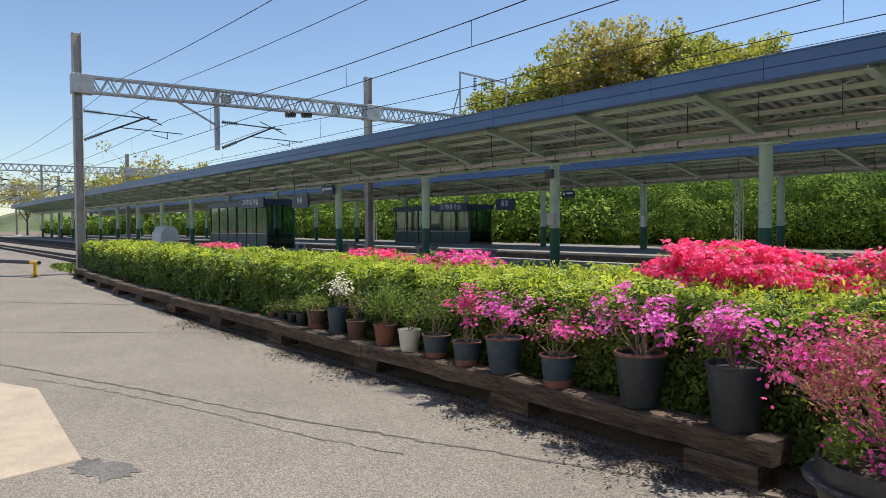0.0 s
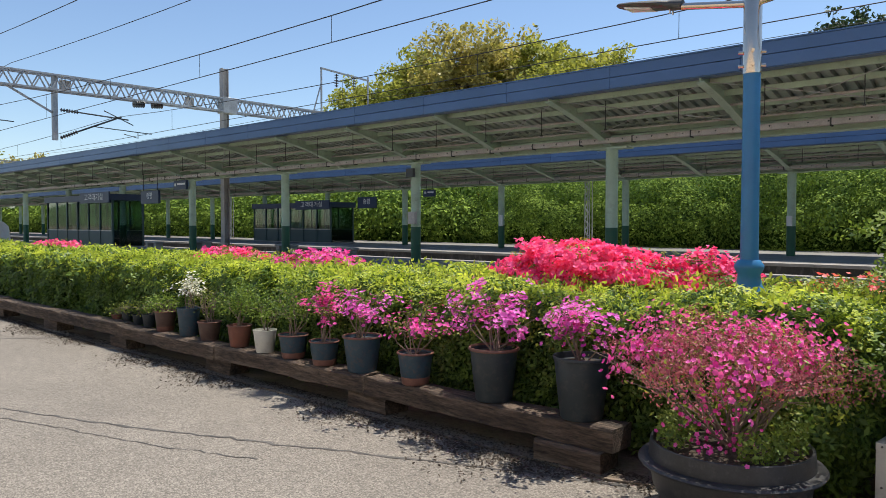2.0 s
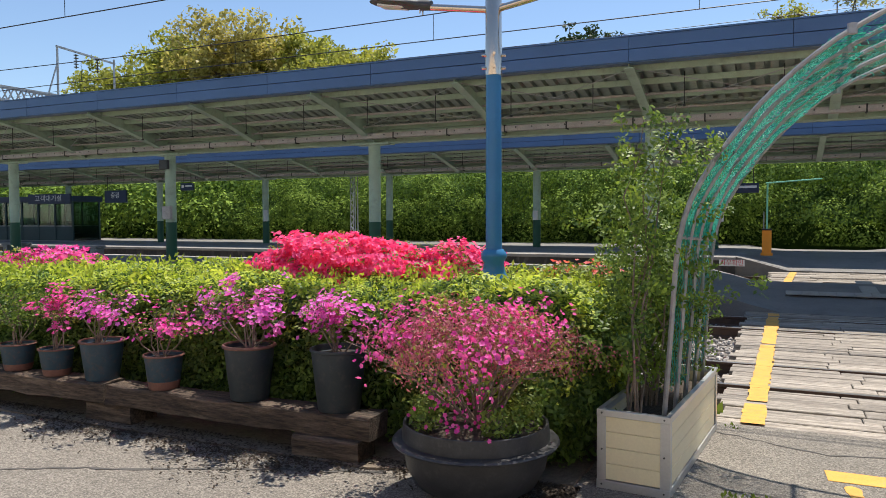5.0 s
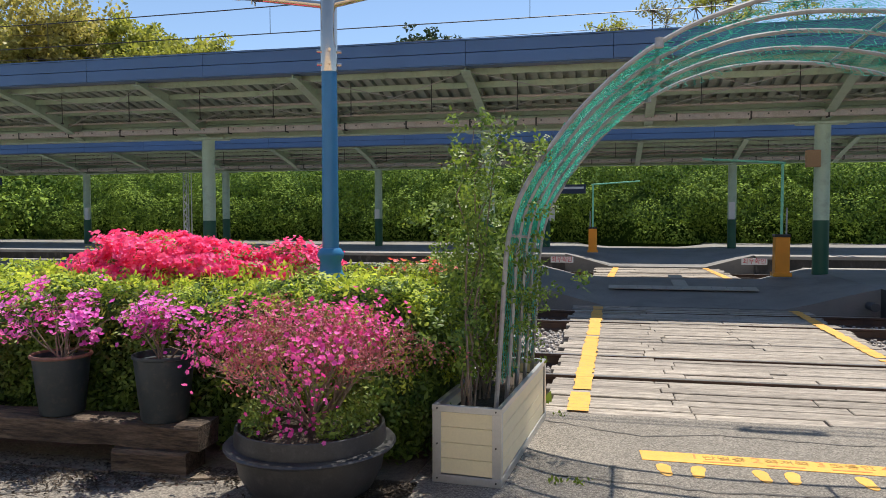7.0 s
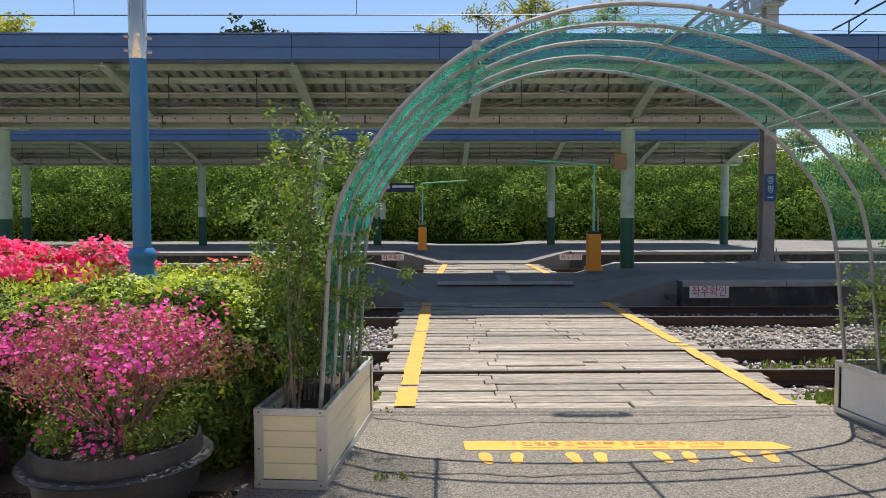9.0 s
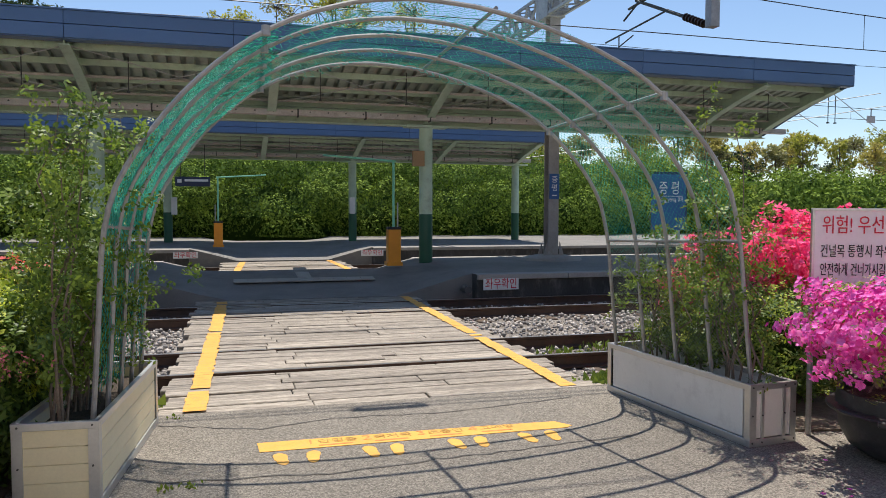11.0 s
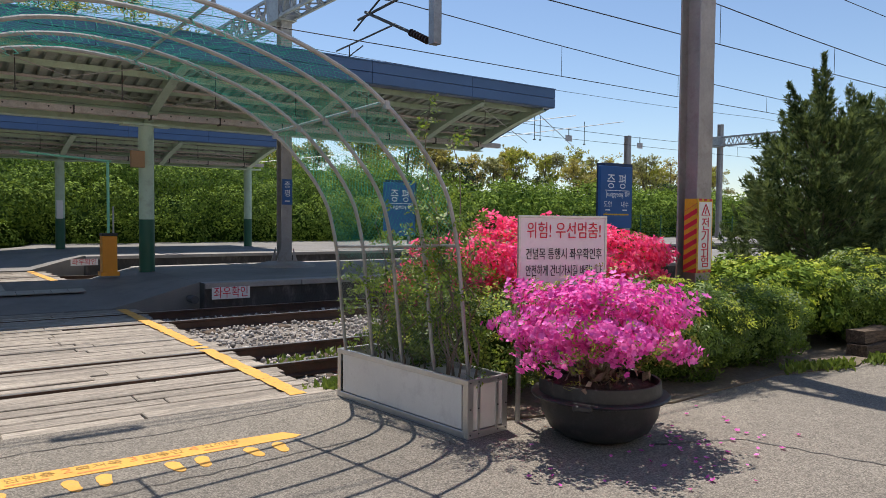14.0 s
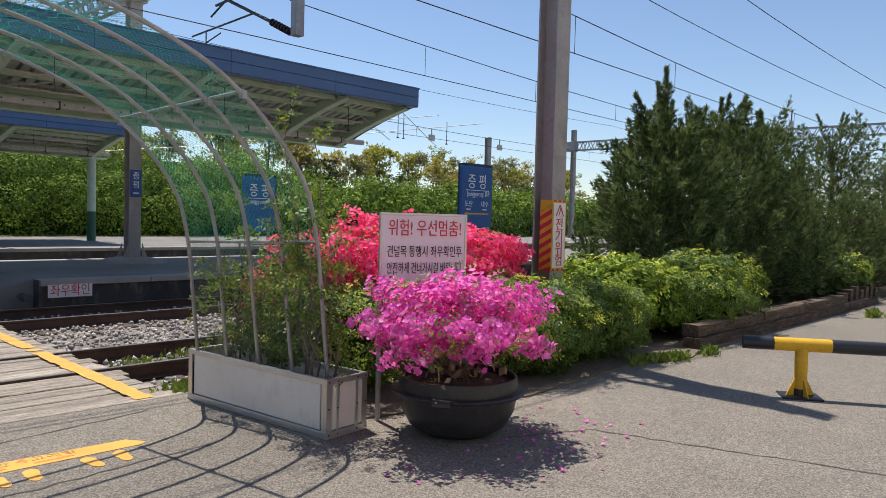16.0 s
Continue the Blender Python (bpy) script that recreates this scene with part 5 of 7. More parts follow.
# fallen petals on the asphalt
p = np.stack([rng.normal(size=60) * 0.6 + 5.1, rng.normal(size=60) * 0.35 + 3.6, np.full(60, 0.014)], 1)
tagged(part("fallen_petals", scatter("fallen_petals", F_MAG, BLOOM, p, jitter(rng, np.tile((0, 0, 1.0), (60, 1)), 0.2), rng.uniform(0.025, 0.05, 60), rng=rng), None), "scattered magenta petals fallen on the asphalt", "petals", kind="stuff")

# ---- metal planter boxes of the arch ----


def planter_box(at, turn, w, d, h, panel, label, rows, uprights=True):
    """A long open box of panels in an aluminium frame."""
    pb = thing("planter_box", label, "planter box", at, turn)
    t = 0.028
    for x0, x1, y0, y1 in ((0, w, 0, t), (0, w, d - t, d), (0, t, t, d - t), (w - t, w, t, d - t)):
        long_side = (y1 - y0) > (x1 - x0)
        n = rows
        for i in range(n):
            za, zb = 0.06 + (h - 0.10) * i / n, 0.06 + (h - 0.10) * (i + 1) / n
            g = Geo().box(x0 + (0.004 if long_side else 0.05), x1 - (0.004 if long_side else 0.05), y0 + (0.05 if long_side else 0.004), y1 - (0.05 if long_side else 0.004), za + 0.001, zb - 0.001)
            part("panel", g, panel, pb, bevel=0.003)
    for x, y in ((0, 0), (w, 0), (0, d), (w, d)):
        sx, sy = (1 if x == 0 else -1), (1 if y == 0 else -1)
        g = Geo()
        g.box(min(x, x + sx * 0.055), max(x, x + sx * 0.055), min(y - sy * 0.004, y + sy * 0.004), max(y - sy * 0.004, y + sy * 0.004), 0.03, h)
        g.box(min(x - sx * 0.004, x + sx * 0.004), max(x - sx * 0.004, x + sx * 0.004), min(y, y + sy * 0.055), max(y, y + sy * 0.055), 0.03, h)
        part("corner_strip", g, M_ALU, pb)
    for z0, z1, o in ((0.0, 0.055, 0.006), (h - 0.045, h, 0.006)):
        for x0, x1, y0, y1 in ((-o, w + o, -o, t), (-o, w + o, d - t, d + o), (-o, t, t, d - t), (w - t, w + o, t, d - t)):
            part("rail", Geo().box(x0, x1, y0, y1, z0, z1), M_ALU, pb, bevel=0.003)
    for xa in (0.10, w - 0.13) if uprights else ():
        part("upright", Geo().box(xa, xa + 0.03, -0.006, 0.004, 0.055, h - 0.045), M_ALU, pb, bevel=0.002)
    for x in (0.02, 0.11, w - 0.11, w - 0.02) if uprights else (0.03, w - 0.03):
        for z in (0.03, h * 0.5, h - 0.022):
            part("screw", Geo().tube([(x, -0.012, z), (x, -0.004, z)], 0.006, 8), M_DARKGREY, pb)
    part("soil", Geo().box(t, w - t, t, d - t, 0.02, h - 0.12), M_SOIL, pb)
    return pb


pb1 = planter_box((-0.81, 4.82, 0.0), -5.0, 0.455, 1.74, 0.515, M_CREAM, "cream panelled planter box in an aluminium frame", 4, False)
pb2 = planter_box((3.99, 4.71, 0.0), 4.5, 0.43, 1.84, 0.46, M_GREYPANEL, "pale grey panelled planter box in an aluminium frame", 1)

# ---- rose arch of bent tubes with green netting ----
arch = thing("rose_arch", "galvanised tube arch with torn green netting over the crossing", "garden arch")
HOOPS = 5


# the bent tube in its own plane, as (x, z) from foot to foot
BEND = [(-0.42, 0.38), (-0.38, 0.97), (-0.345, 1.55), (-0.28, 1.84), (-0.13, 2.10), (0.09, 2.39), (0.30, 2.60), (0.52, 2.77), (0.81, 2.925), (1.17, 3.04), (1.55, 3.085), (1.98, 3.06),
        (2.39, 2.98), (2.81, 2.845), (3.14, 2.70), (3.46, 2.47), (3.77, 2.15), (3.94, 1.88), (4.03, 1.50), (4.09, 0.92), (4.15, 0.38)]
LENGTH = np.concatenate([[0], np.cumsum(np.hypot(*np.diff(np.array(BEND), axis=0).T))])
LENGTH = LENGTH / LENGTH[-1]


def arch_point(k, u):
    """The k-th hoop at u from 0 (left foot) to 1 (right foot); the hoops shrink a little away from the yard."""
    w = k / (HOOPS - 1)
    x, z = (0.25 * sum(np.interp(np.clip(u + d, 0, 1), LENGTH, c) for d in (-0.012, -0.004, 0.004, 0.012)) for c in np.array(BEND).T)
    side = (x + 0.4) / 4.5
    y = (4.97 + 1.46 * w) + ((4.90 + 1.53 * w) - (4.97 + 1.46 * w)) * u
    return Vector((float(x) + 0.10 * w * (1 - side) - 0.27 * w * side, y, float(z) - 0.13 * w * max(0.0, float(z) - 0.4) / 2.7))


for k in range(HOOPS):
    part("hoop", Geo().tube([arch_point(k, i / 60) for i in range(61)], 0.0165, 8), M_STEEL, arch, smooth=True)
for u in (0.15, 0.345, 0.535, 0.705, 0.865):
    g = Geo().tube([arch_point(k, u) + Vector((0, 0, 0.025)) for k in range(HOOPS)], 0.014, 8)
    part("purlin", g, M_STEEL, arch, smooth=True)
for u in (0.345, 0.705):
    for k in range(HOOPS):
        part("clamp", Geo().lathe([(0.028, -0.03), (0.028, 0.03)], 8, tuple(arch_point(k, u))), M_STEEL, arch)


def net(rng, ua, ub, gap, width, sagz, v0=0.0, v1=1.0, wob=0.02):
    """Diamond netting of thin ribbons stretched over the hoops."""
    L, D = 8.0, 1.5

    def at(s, v):
        u = s / L
        k = v * (HOOPS - 1)
        i = min(int(k), HOOPS - 2)
        p = arch_point(i, u).lerp(arch_point(i + 1, u), k - i)
        hang = math.sin(math.pi * (k - i)) * sagz * (0.6 + 0.4 * math.sin(u * 37 + i))
        return p + Vector((0, 0, 0.02 - hang)) + Vector((math.sin(s * 21 + v * 9), math.sin(s * 17 + 2), math.sin(s * 29 + v * 13))) * wob * 0.35

    g = Geo()
    sa, sb = ua * L, ub * L
    for way in (1, -1):
        s0 = sa - D
        while s0 < sb:
            prev = None
            for j in range(int(D / 0.06) + 1):
                v = j * 0.06 / D
                s = s0 + v * D * 1.0 if way == 1 else s0 + D - v * D
                if sa <= s <= sb and v0 <= v <= v1:
                    p = at(s, v)
                    if prev is not None:
                        g.add([prev - Vector((0, 0, width / 2)), prev + Vector((0, 0, width / 2)), p + Vector((0, 0, width / 2)), p - Vector((0, 0, width / 2))], [(0, 1, 2, 3)])
                        g.add([prev - Vector((width / 2, 0, 0)), prev + Vector((width / 2, 0, 0)), p + Vector((width / 2, 0, 0)), p - Vector((width / 2, 0, 0))], [(0, 1, 2, 3)])
                    prev = p
                else:
                    prev = None
            s0 += gap
    return g


def rungs(ua, ub, gap, width, sagz):
    """Cross strands of the netting that hang in shallow bows from hoop to hoop."""
    rng = np.random.default_rng(901)
    g = Geo()
    for i in range(int((ub - ua) * 8.0 / gap)):
        u = ua + i * gap / 8.0
        prev = None
        for j in range(25):
            v = j / 24
            k = v * (HOOPS - 1)
            h = min(int(k), HOOPS - 2)
            uu = u + (0.0022 if j % 2 else -0.0022) + rng.normal() * 0.0006
            p = arch_point(h, uu).lerp(arch_point(h + 1, uu), k - h) + Vector((0, 0, 0.015 - sagz * math.sin(math.pi * (k - h)) * (0.5 + 0.5 * math.sin(i * 0.37 + h * 2))))
            if prev is not None:
                d = Vector((width * 0.35, 0, width * 0.5))
                g.add([prev - d, prev + d, p + d, p - d], [(0, 1, 2, 3)])
            prev = p
    return g


rng = np.random.default_rng(900)
part("netting", net(rng, 0.15, 0.36, 0.045, 0.005, 0.06, wob=0.015), M_NET, arch, "bunched bright green netting")
part("netting", rungs(0.15, 0.36, 0.032, 0.009, 0.07), M_NET, arch, "bunched bright green netting")
part("netting", net(rng, 0.36, 0.88, 0.042, 0.002, 0.04), M_NET, arch, "fine torn green netting")
part("netting", rungs(0.36, 0.60, 0.07, 0.0035, 0.12), M_NET, arch, "sagging folds of green netting")
part("wire_netting", net(rng, 0.86, 0.99, 0.035, 0.0026, 0.0, wob=0.0), M_WIRENET, arch, "fine hexagonal wire netting")
part("netting", net(rng, 0.02, 0.17, 0.085, 0.003, 0.0, wob=0.03), M_NET, arch, "green netting hanging to the planter")


def climbing_rose(at, lean, height, canes, n_leaf, seed, label, width=0.28, depth=1.3):
    rng = np.random.default_rng(seed)
    rose = thing("climbing_rose", label, "climbing plant", at)
    pts = []
    for i in range(canes):
        y0 = rng.uniform(0.06, depth)
        h = height * rng.uniform(0.45, 1.0) * (1.0 if y0 < 0.75 else 0.72)
        p = [Vector((rng.normal() * 0.05, y0, 0.0))]
        for j in range(1, 9):
            t = j / 8
            p.append(Vector((p[0].x + lean * t ** 2 + rng.normal() * 0.05 * t + width * math.sin(i * 2.4) * t * 0.8, y0 + rng.normal() * 0.06, h * t)))
        part("cane", Geo().tube(p, 0.010, 5, 0.003), M_TWIG, rose)
        for j in range(2, 9):
            for _ in range(max(1, int(n_leaf / canes / 7 / 7 * (0.2 + 0.19 * j)))):
                side = p[j].lerp(p[j - 1], rng.random()) + Vector((rng.normal() * 0.12, rng.normal() * 0.12, rng.normal() * 0.05))
                pts += [tuple(side + Vector((rng.normal() * 0.045, rng.normal() * 0.045, rng.normal() * 0.04))) for _ in range(7)]
    p = np.array(pts)
    n = len(p)
    part("leafage", scatter("leaves", L_ROSE, ROSE_LEAF, p, jitter(rng, np.tile((0, -0.5, 0.5), (n, 1)), 0.6), rng.uniform(0.055, 0.10, n), rng=rng), None, rose)
    return rose


climbing_rose((-0.60, 4.9, 0.37), 0.12, 2.1, 19, 2900, 911, "climbing rose with fresh green leaves in the cream planter", 0.25)
climbing_rose((4.22, 4.85, 0.33), -0.14, 2.25, 18, 1500, 912, "thin climbing rose reaching up the arch from the grey planter", 0.22, 1.5)

# ---- shrubs on the right ----


def shrub(label, centre, radii, leaf, n, seed, size=0.10, template=SPRIG, inner=0.8, lumps=0.16, low=-0.9, name="shrub", stems=True):
    rng = np.random.default_rng(seed)
    sh = thing(name, label, "shrub", (centre[0], centre[1], 0))
    p, q = shell_points(rng, n, (0, 0, centre[2]), radii, inner, lumps, low=low)
    p[:, 2] = np.maximum(p[:, 2], 0.02)
    part("foliage", scatter("foliage", leaf, template, p, jitter(rng, q + np.array([0, 0, 0.3]), 0.5), size * rng.uniform(0.6, 1.3, len(p)), rng=rng), None, sh)
    # Young shoots on the upper half only, paler to paint in the sun.
    p, q = shell_points(rng, n // 8, (0, 0, centre[2]), [k * 1.03 for k in radii], 0.92, lumps, low=0.1)
    part("young_lit_growth", scatter("young_lit_growth", L_YOUNG_LIT, template, p, jitter(rng, q + np.array([0, 0, 0.3]), 0.45), size * rng.uniform(0.5, 1.1, len(p)), rng=rng), None, sh, "fresh light green shoots, coloured paler as if sunlit")
    # Dark-coloured filling for the shade within the shrub.
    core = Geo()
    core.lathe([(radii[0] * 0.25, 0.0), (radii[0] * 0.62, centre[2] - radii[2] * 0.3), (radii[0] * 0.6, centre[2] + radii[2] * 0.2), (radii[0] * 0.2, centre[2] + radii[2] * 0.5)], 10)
    ob = part("inner_wood", core, L_SHADE_CORE, sh)
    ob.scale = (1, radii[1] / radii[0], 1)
    return sh


shrub("rounded evergreen shrub at the hedge's end beside the planter", *END_SHRUB, L_HEDGE, 7500, 920, 0.10, low=-0.6)
shrub("dark evergreen shrub behind the grey planter", (5.1, 5.95, 0.55), (0.95, 0.75, 0.55), L_HEDGE, 5200, 921, 0.09)
shrub("light green evergreen shrub beside the mast", (7.3, 5.35, 0.52), (1.15, 0.8, 0.53), L_HEDGE, 6500, 922, 0.09)
shrub("rounded evergreen shrub beside the danger mast", (8.7, 5.35, 0.5), (0.9, 0.75, 0.5), L_HEDGE, 4500, 923, 0.09)
shrub("low spreading juniper behind the timber edge", (10.5, 5.9, 0.6), (1.5, 0.9, 0.62), L_BANK, 6500, 924, 0.13, SPRAY)
shrub("bright green shrub overhanging the old timbers", (11.9, 5.3, 0.62), (1.3, 0.85, 0.62), L_HEDGE, 5200, 925, 0.11)
shrub("small light green shrub under the junipers", (19.8, 5.3, 0.55), (1.1, 0.6, 0.55), L_HEDGE, 2600, 926, 0.16)
flowering_bush("azalea_bush", "large coral red azalea behind the white warning board", (5.75, 6.3, 1.12), (1.15, 0.6, 0.52), F_RED, 9000, 900, 931, 0.05)
flowering_bush("azalea_bush", "coral red azalea beside the warning board", (7.35, 6.3, 1.2), (0.95, 0.6, 0.42), F_RED, 7500, 600, 932, 0.05)
flowering_bush("azalea_bush", "loose leafy azalea with few red flowers by the arch", (4.9, 6.3, 0.95), (0.6, 0.5, 0.4), F_RED, 350, 900, 933, 0.06)


def juniper(x, y, h, r, seed, label, n=9000, leader=0.0):
    """A dense wild juniper: limbs that sweep out and up into pointed plumes of fine sprays."""
    rng = np.random.default_rng(seed)
    tr = thing("juniper_tree", label, "conifer", (x, y, 0))
    part("trunk", Geo().tube([(0, 0, -0.1), (0.03, 0, h * 0.5), (0, 0.02, h * 0.85)], 0.13, 8, 0.03), M_BARK, tr)
    limbs = Geo()
    pts, axs, ways = [], [], []

    def plume(root, bend, tip, k, wid):
        t = 0.25 + 0.75 * rng.random(k) ** 0.8
        a, b, c = (np.array(v)[None] for v in (root, bend, tip))
        tt = t[:, None]
        centre = a * (1 - tt) ** 2 + b * 2 * tt * (1 - tt) + c * tt ** 2
        way = 2 * (1 - tt) * (b - a) + 2 * tt * (c - b)
        way /= np.linalg.norm(way, axis=1, keepdims=True)
        off = rng.normal(size=(k, 3))
        off -= way * (off * way).sum(1, keepdims=True)
        off /= np.maximum(np.linalg.norm(off, axis=1, keepdims=True), 1e-6)
        rad = wid * np.sqrt(rng.random(k)) * np.clip((1.02 - t) * 2.2, 0.04, 1.0) * (0.75 + 0.5 * np.sin(t * 26 + root[0] * 9))
        pts.append(centre + off * rad[:, None])
        ways.append(way + off * 0.8 + rng.normal(size=(k, 3)) * 0.25)
        axs.append(off + rng.normal(size=(k, 3)) * 0.5)

    plumes = 84
    for i in range(plumes):
        a = i * 2.4 + rng.uniform(-0.3, 0.3)
        f = ((i + 0.5) / plumes) ** 0.9
        zt = h * (0.12 + 0.84 * f) * rng.uniform(0.92, 1.05)
        out = r * (1.0 - 0.82 * max(0.0, f - 0.12) ** 1.7) * rng.uniform(0.72, 1.12)
        tip = (math.cos(a) * out, math.sin(a) * out, zt)
        root = (0.0, 0.0, max(0.1, zt - out * 0.75 - 0.3))
        bend = (tip[0] * 0.72, tip[1] * 0.72, root[2] + (zt - root[2]) * 0.32)
        limbs.tube([root, (bend[0] * 0.6, bend[1] * 0.6, root[2] + (bend[2] - root[2]) * 0.6), (tip[0] * 0.78, tip[1] * 0.78, bend[2] + (zt - bend[2]) * 0.45)], 0.03, 4, 0.008)
        k = int(n / plumes * 0.55)
        plume(root, bend, tip, k, 0.27 * r ** 0.5)
        for _ in range(4):
            q = rng.uniform(0.45, 0.85)
            s0 = [root[c] * (1 - q) ** 2 + bend[c] * 2 * q * (1 - q) + tip[c] * q * q for c in range(3)]
            e = [s0[0] + (tip[0] - s0[0]) * 0.6 + rng.normal() * 0.2, s0[1] + (tip[1] - s0[1]) * 0.6 + rng.normal() * 0.2, s0[2] + rng.uniform(0.15, 0.5)]
            plume(s0, [(s0[0] + e[0]) / 2 + rng.normal() * 0.05, (s0[1] + e[1]) / 2, s0[2] + 0.08], e, int(n / plumes * 0.12), 0.14)
    for _ in range(5 if leader else 3):
        plume((0, 0, h * 0.55), (0.0, 0.0, h * 0.8), (rng.normal() * 0.12 * r, rng.normal() * 0.12 * r, h * (1.0 + leader * 0.8 * rng.random())), n // 60, 0.2)
    if leader:
        plume((0, 0, h * 0.7), (0.02, 0, h * 0.9), (0.0, 0, h * (1 + leader)), n // 45, 0.22)
    part("limb_spread", limbs, M_BARK, tr)
    k = n // 5
    d = rng.normal(size=(k, 3))
    d *= (rng.random((k, 1)) ** 0.5) / np.linalg.norm(d, axis=1, keepdims=True)
    pts.append(d * np.array([r * 0.72, r * 0.72, h * 0.46]) + np.array([0, 0, h * 0.45]))
    axs.append(rng.normal(size=(k, 3)))
    ways.append(d + np.array([0, 0, 0.5]))
    p, q, w = np.concatenate(pts), np.concatenate(axs), np.concatenate(ways)
    p[:, 2] = np.maximum(p[:, 2], 0.05)
    m = len(p)
    part("foliage", scatter("foliage", L_JUNIPER, NEEDLE, p, q, 0.13 * rng.uniform(0.6, 1.5, m), along=w), None, tr)
    return tr


juniper(13.9, 7.0, 4.1, 1.9, 941, "dense dark green juniper with a pale slender top", 24000, 0.16)
juniper(16.7, 7.1, 4.55, 2.2, 942, "broad dense dark green juniper", 22000)
juniper(19.6, 7.2, 4.6, 2.2, 943, "dense dark green juniper in the row", 14000)
juniper(24.6, 6.9, 5.1, 2.6, 944, "tall dark green juniper at the yard's edge", 12000)
juniper(29.8, 6.6, 4.7, 2.8, 945, "dark green juniper at the far end of the row", 7000)
juniper(18.4, 6.3, 2.7, 1.7, 947, "low dark green juniper before the row", 9000)
juniper(22.4, 6.0, 2.9, 2.0, 948, "low dark green juniper at the timber edge", 8000)
juniper(27.0, 5.8, 3.1, 2.2, 949, "low dark green juniper near the yard corner", 6000)
juniper(35, 6.2, 5.0, 2.8, 946, "dark green juniper far along the yard", 3500)

# old timber edging in front of the junipers
edge = thing("timber_edging", "low weathered timber edging stacked before the junipers", "edging")
for i, (a, b, z) in enumerate(((10.2, 12.6, 0), (12.62, 15.1, 0), (15.12, 17.6, 0.0), (10.25, 12.7, 0.17), (12.72, 15.0, 0.17), (17.65, 20.0, 0.0), (15.05, 17.3, 0.17))):
    timber("sleeper", a, b, 4.52 + z * 0.2, 4.76 + z * 0.2, z, z + 0.165, edge, seed=400 + i)
for i in range(7):
    part("stake", Geo().box(17.6 + i * 0.42, 17.82 + i * 0.42, 4.62, 4.8, 0.0, 0.36 + 0.05 * (i % 3)), M_SLEEPER, edge, bevel=0.012)

# soil verge and weeds under the right-hand shrubs
solo("soil_verge", Geo().prism_z([(4.6, 4.95), (6.3, 4.5), (8.3, 4.62), (9.6, 4.35), (10.2, 4.5), (32, 4.75), (32, 6.9), (4.4, 6.9)], -0.1, 0.018), M_EARTH, "bare brown soil strip under the shrubs", "soil", kind="structure")
solo("soil_verge", Geo().prism_z([(-31, 7.2), (-31, 5.55), (-24, 5.0), (-12, 4.52), (-2.35, 4.50), (-2.0, 4.62), (-0.95, 4.75), (-0.85, 6.9), (-12, 7.1)], -0.1, 0.016), M_EARTH, "bare brown soil strip under the hedge", "soil", kind="structure")


def weeds(name, label, centres, n, spread, size, seed, mat=L_GRASS, z=0.0):
    rng = np.random.default_rng(seed)
    c = np.array(centres, float)
    p = c[rng.integers(0, len(c), n)] + np.stack([rng.normal(size=n) * spread, rng.normal(size=n) * spread * 0.5, rng.random(n) * size], 1)
    ax = np.stack([rng.normal(size=n), rng.normal(size=n) - 0.4, rng.normal(size=n) * 0.3], 1)
    sp = np.where(np.ones(n, bool), 0.0, 0) + rng.normal(size=n) * 0.5
    me = scatter(name, mat, LEAF, p, ax, rng.uniform(0.5, 1.3, n) * size, spin=sp)
    return tagged(part(name, me, None), label, "weeds", kind="stuff")


weeds("weed_tufts", "tufts of broad green weeds on the soil edge", [(9.3, 4.4, 0.02), (9.0, 4.5, 0.02), (10.0, 4.3, 0.02), (8.7, 4.6, 0.02)], 520, 0.11, 0.085, 951)
weeds("weed_tufts", "light green weed tuft growing from the asphalt", [(16.8, 3.9, 0.01)], 90, 0.12, 0.14, 952)
weeds("grass_patch", "short green grass at the end of the crossing", [(4.1 + 0.22 * i, 6.95 + 0.14 * (i % 3), -0.14) for i in range(8)], 2200, 0.15, 0.15, 953)
weeds("grass_patch", "short green grass beside the planks", [(-0.5 - 0.16 * i, 7.0 + 0.14 * (i % 3), -0.14) for i in range(6)], 1700, 0.13, 0.15, 954)
weeds("grass_patch", "dry weeds among the ballast stones", [(4.6 + 0.7 * i, 8.95 + 0.3 * math.sin(i * 2.1), -0.16) for i in range(9)], 700, 0.2, 0.09, 955)
weeds("weed_tufts", "small green weeds in a crack of the asphalt", [(-0.02, 4.95, 0.0), (0.12, 4.98, 0.0), (-0.1, 6.6, 0.0)], 50, 0.04, 0.035, 956)
weeds("grass_patch", "green weeds beside the hedge's far end", [(-31 - 0.5 * i, 5.8 + 0.2 * (i % 3), 0.0) for i in range(10)], 900, 0.3, 0.2, 957)


# leaf crumbs, strewn dark to deepen the shadow's edge before the sleepers as well
rng = np.random.default_rng(958)
n = 24000
x = -0.9 - rng.random(n) ** 1.3 * 15
y = 4.72 - np.abs(rng.normal(size=n)) * 0.30 * (0.75 + 0.5 * np.sin(x * 2.3) * np.sin(x * 0.9 + 1)) + 0.0025 * np.clip(-12 - x, 0, None) ** 2
p = np.stack([x, y, 0.006 + rng.random(n) * 0.012], 1)
tagged(part("leaf_litter", scatter("leaf_litter", M_SOIL, FLAKE, p, jitter(rng, np.tile((0, 0, 1.0), (n, 1)), 0.35), rng.uniform(0.012, 0.042, n), rng=rng), None), "dark crumbled leaf litter that also thickens the sleepers' shadow", "leaf litter", kind="stuff")


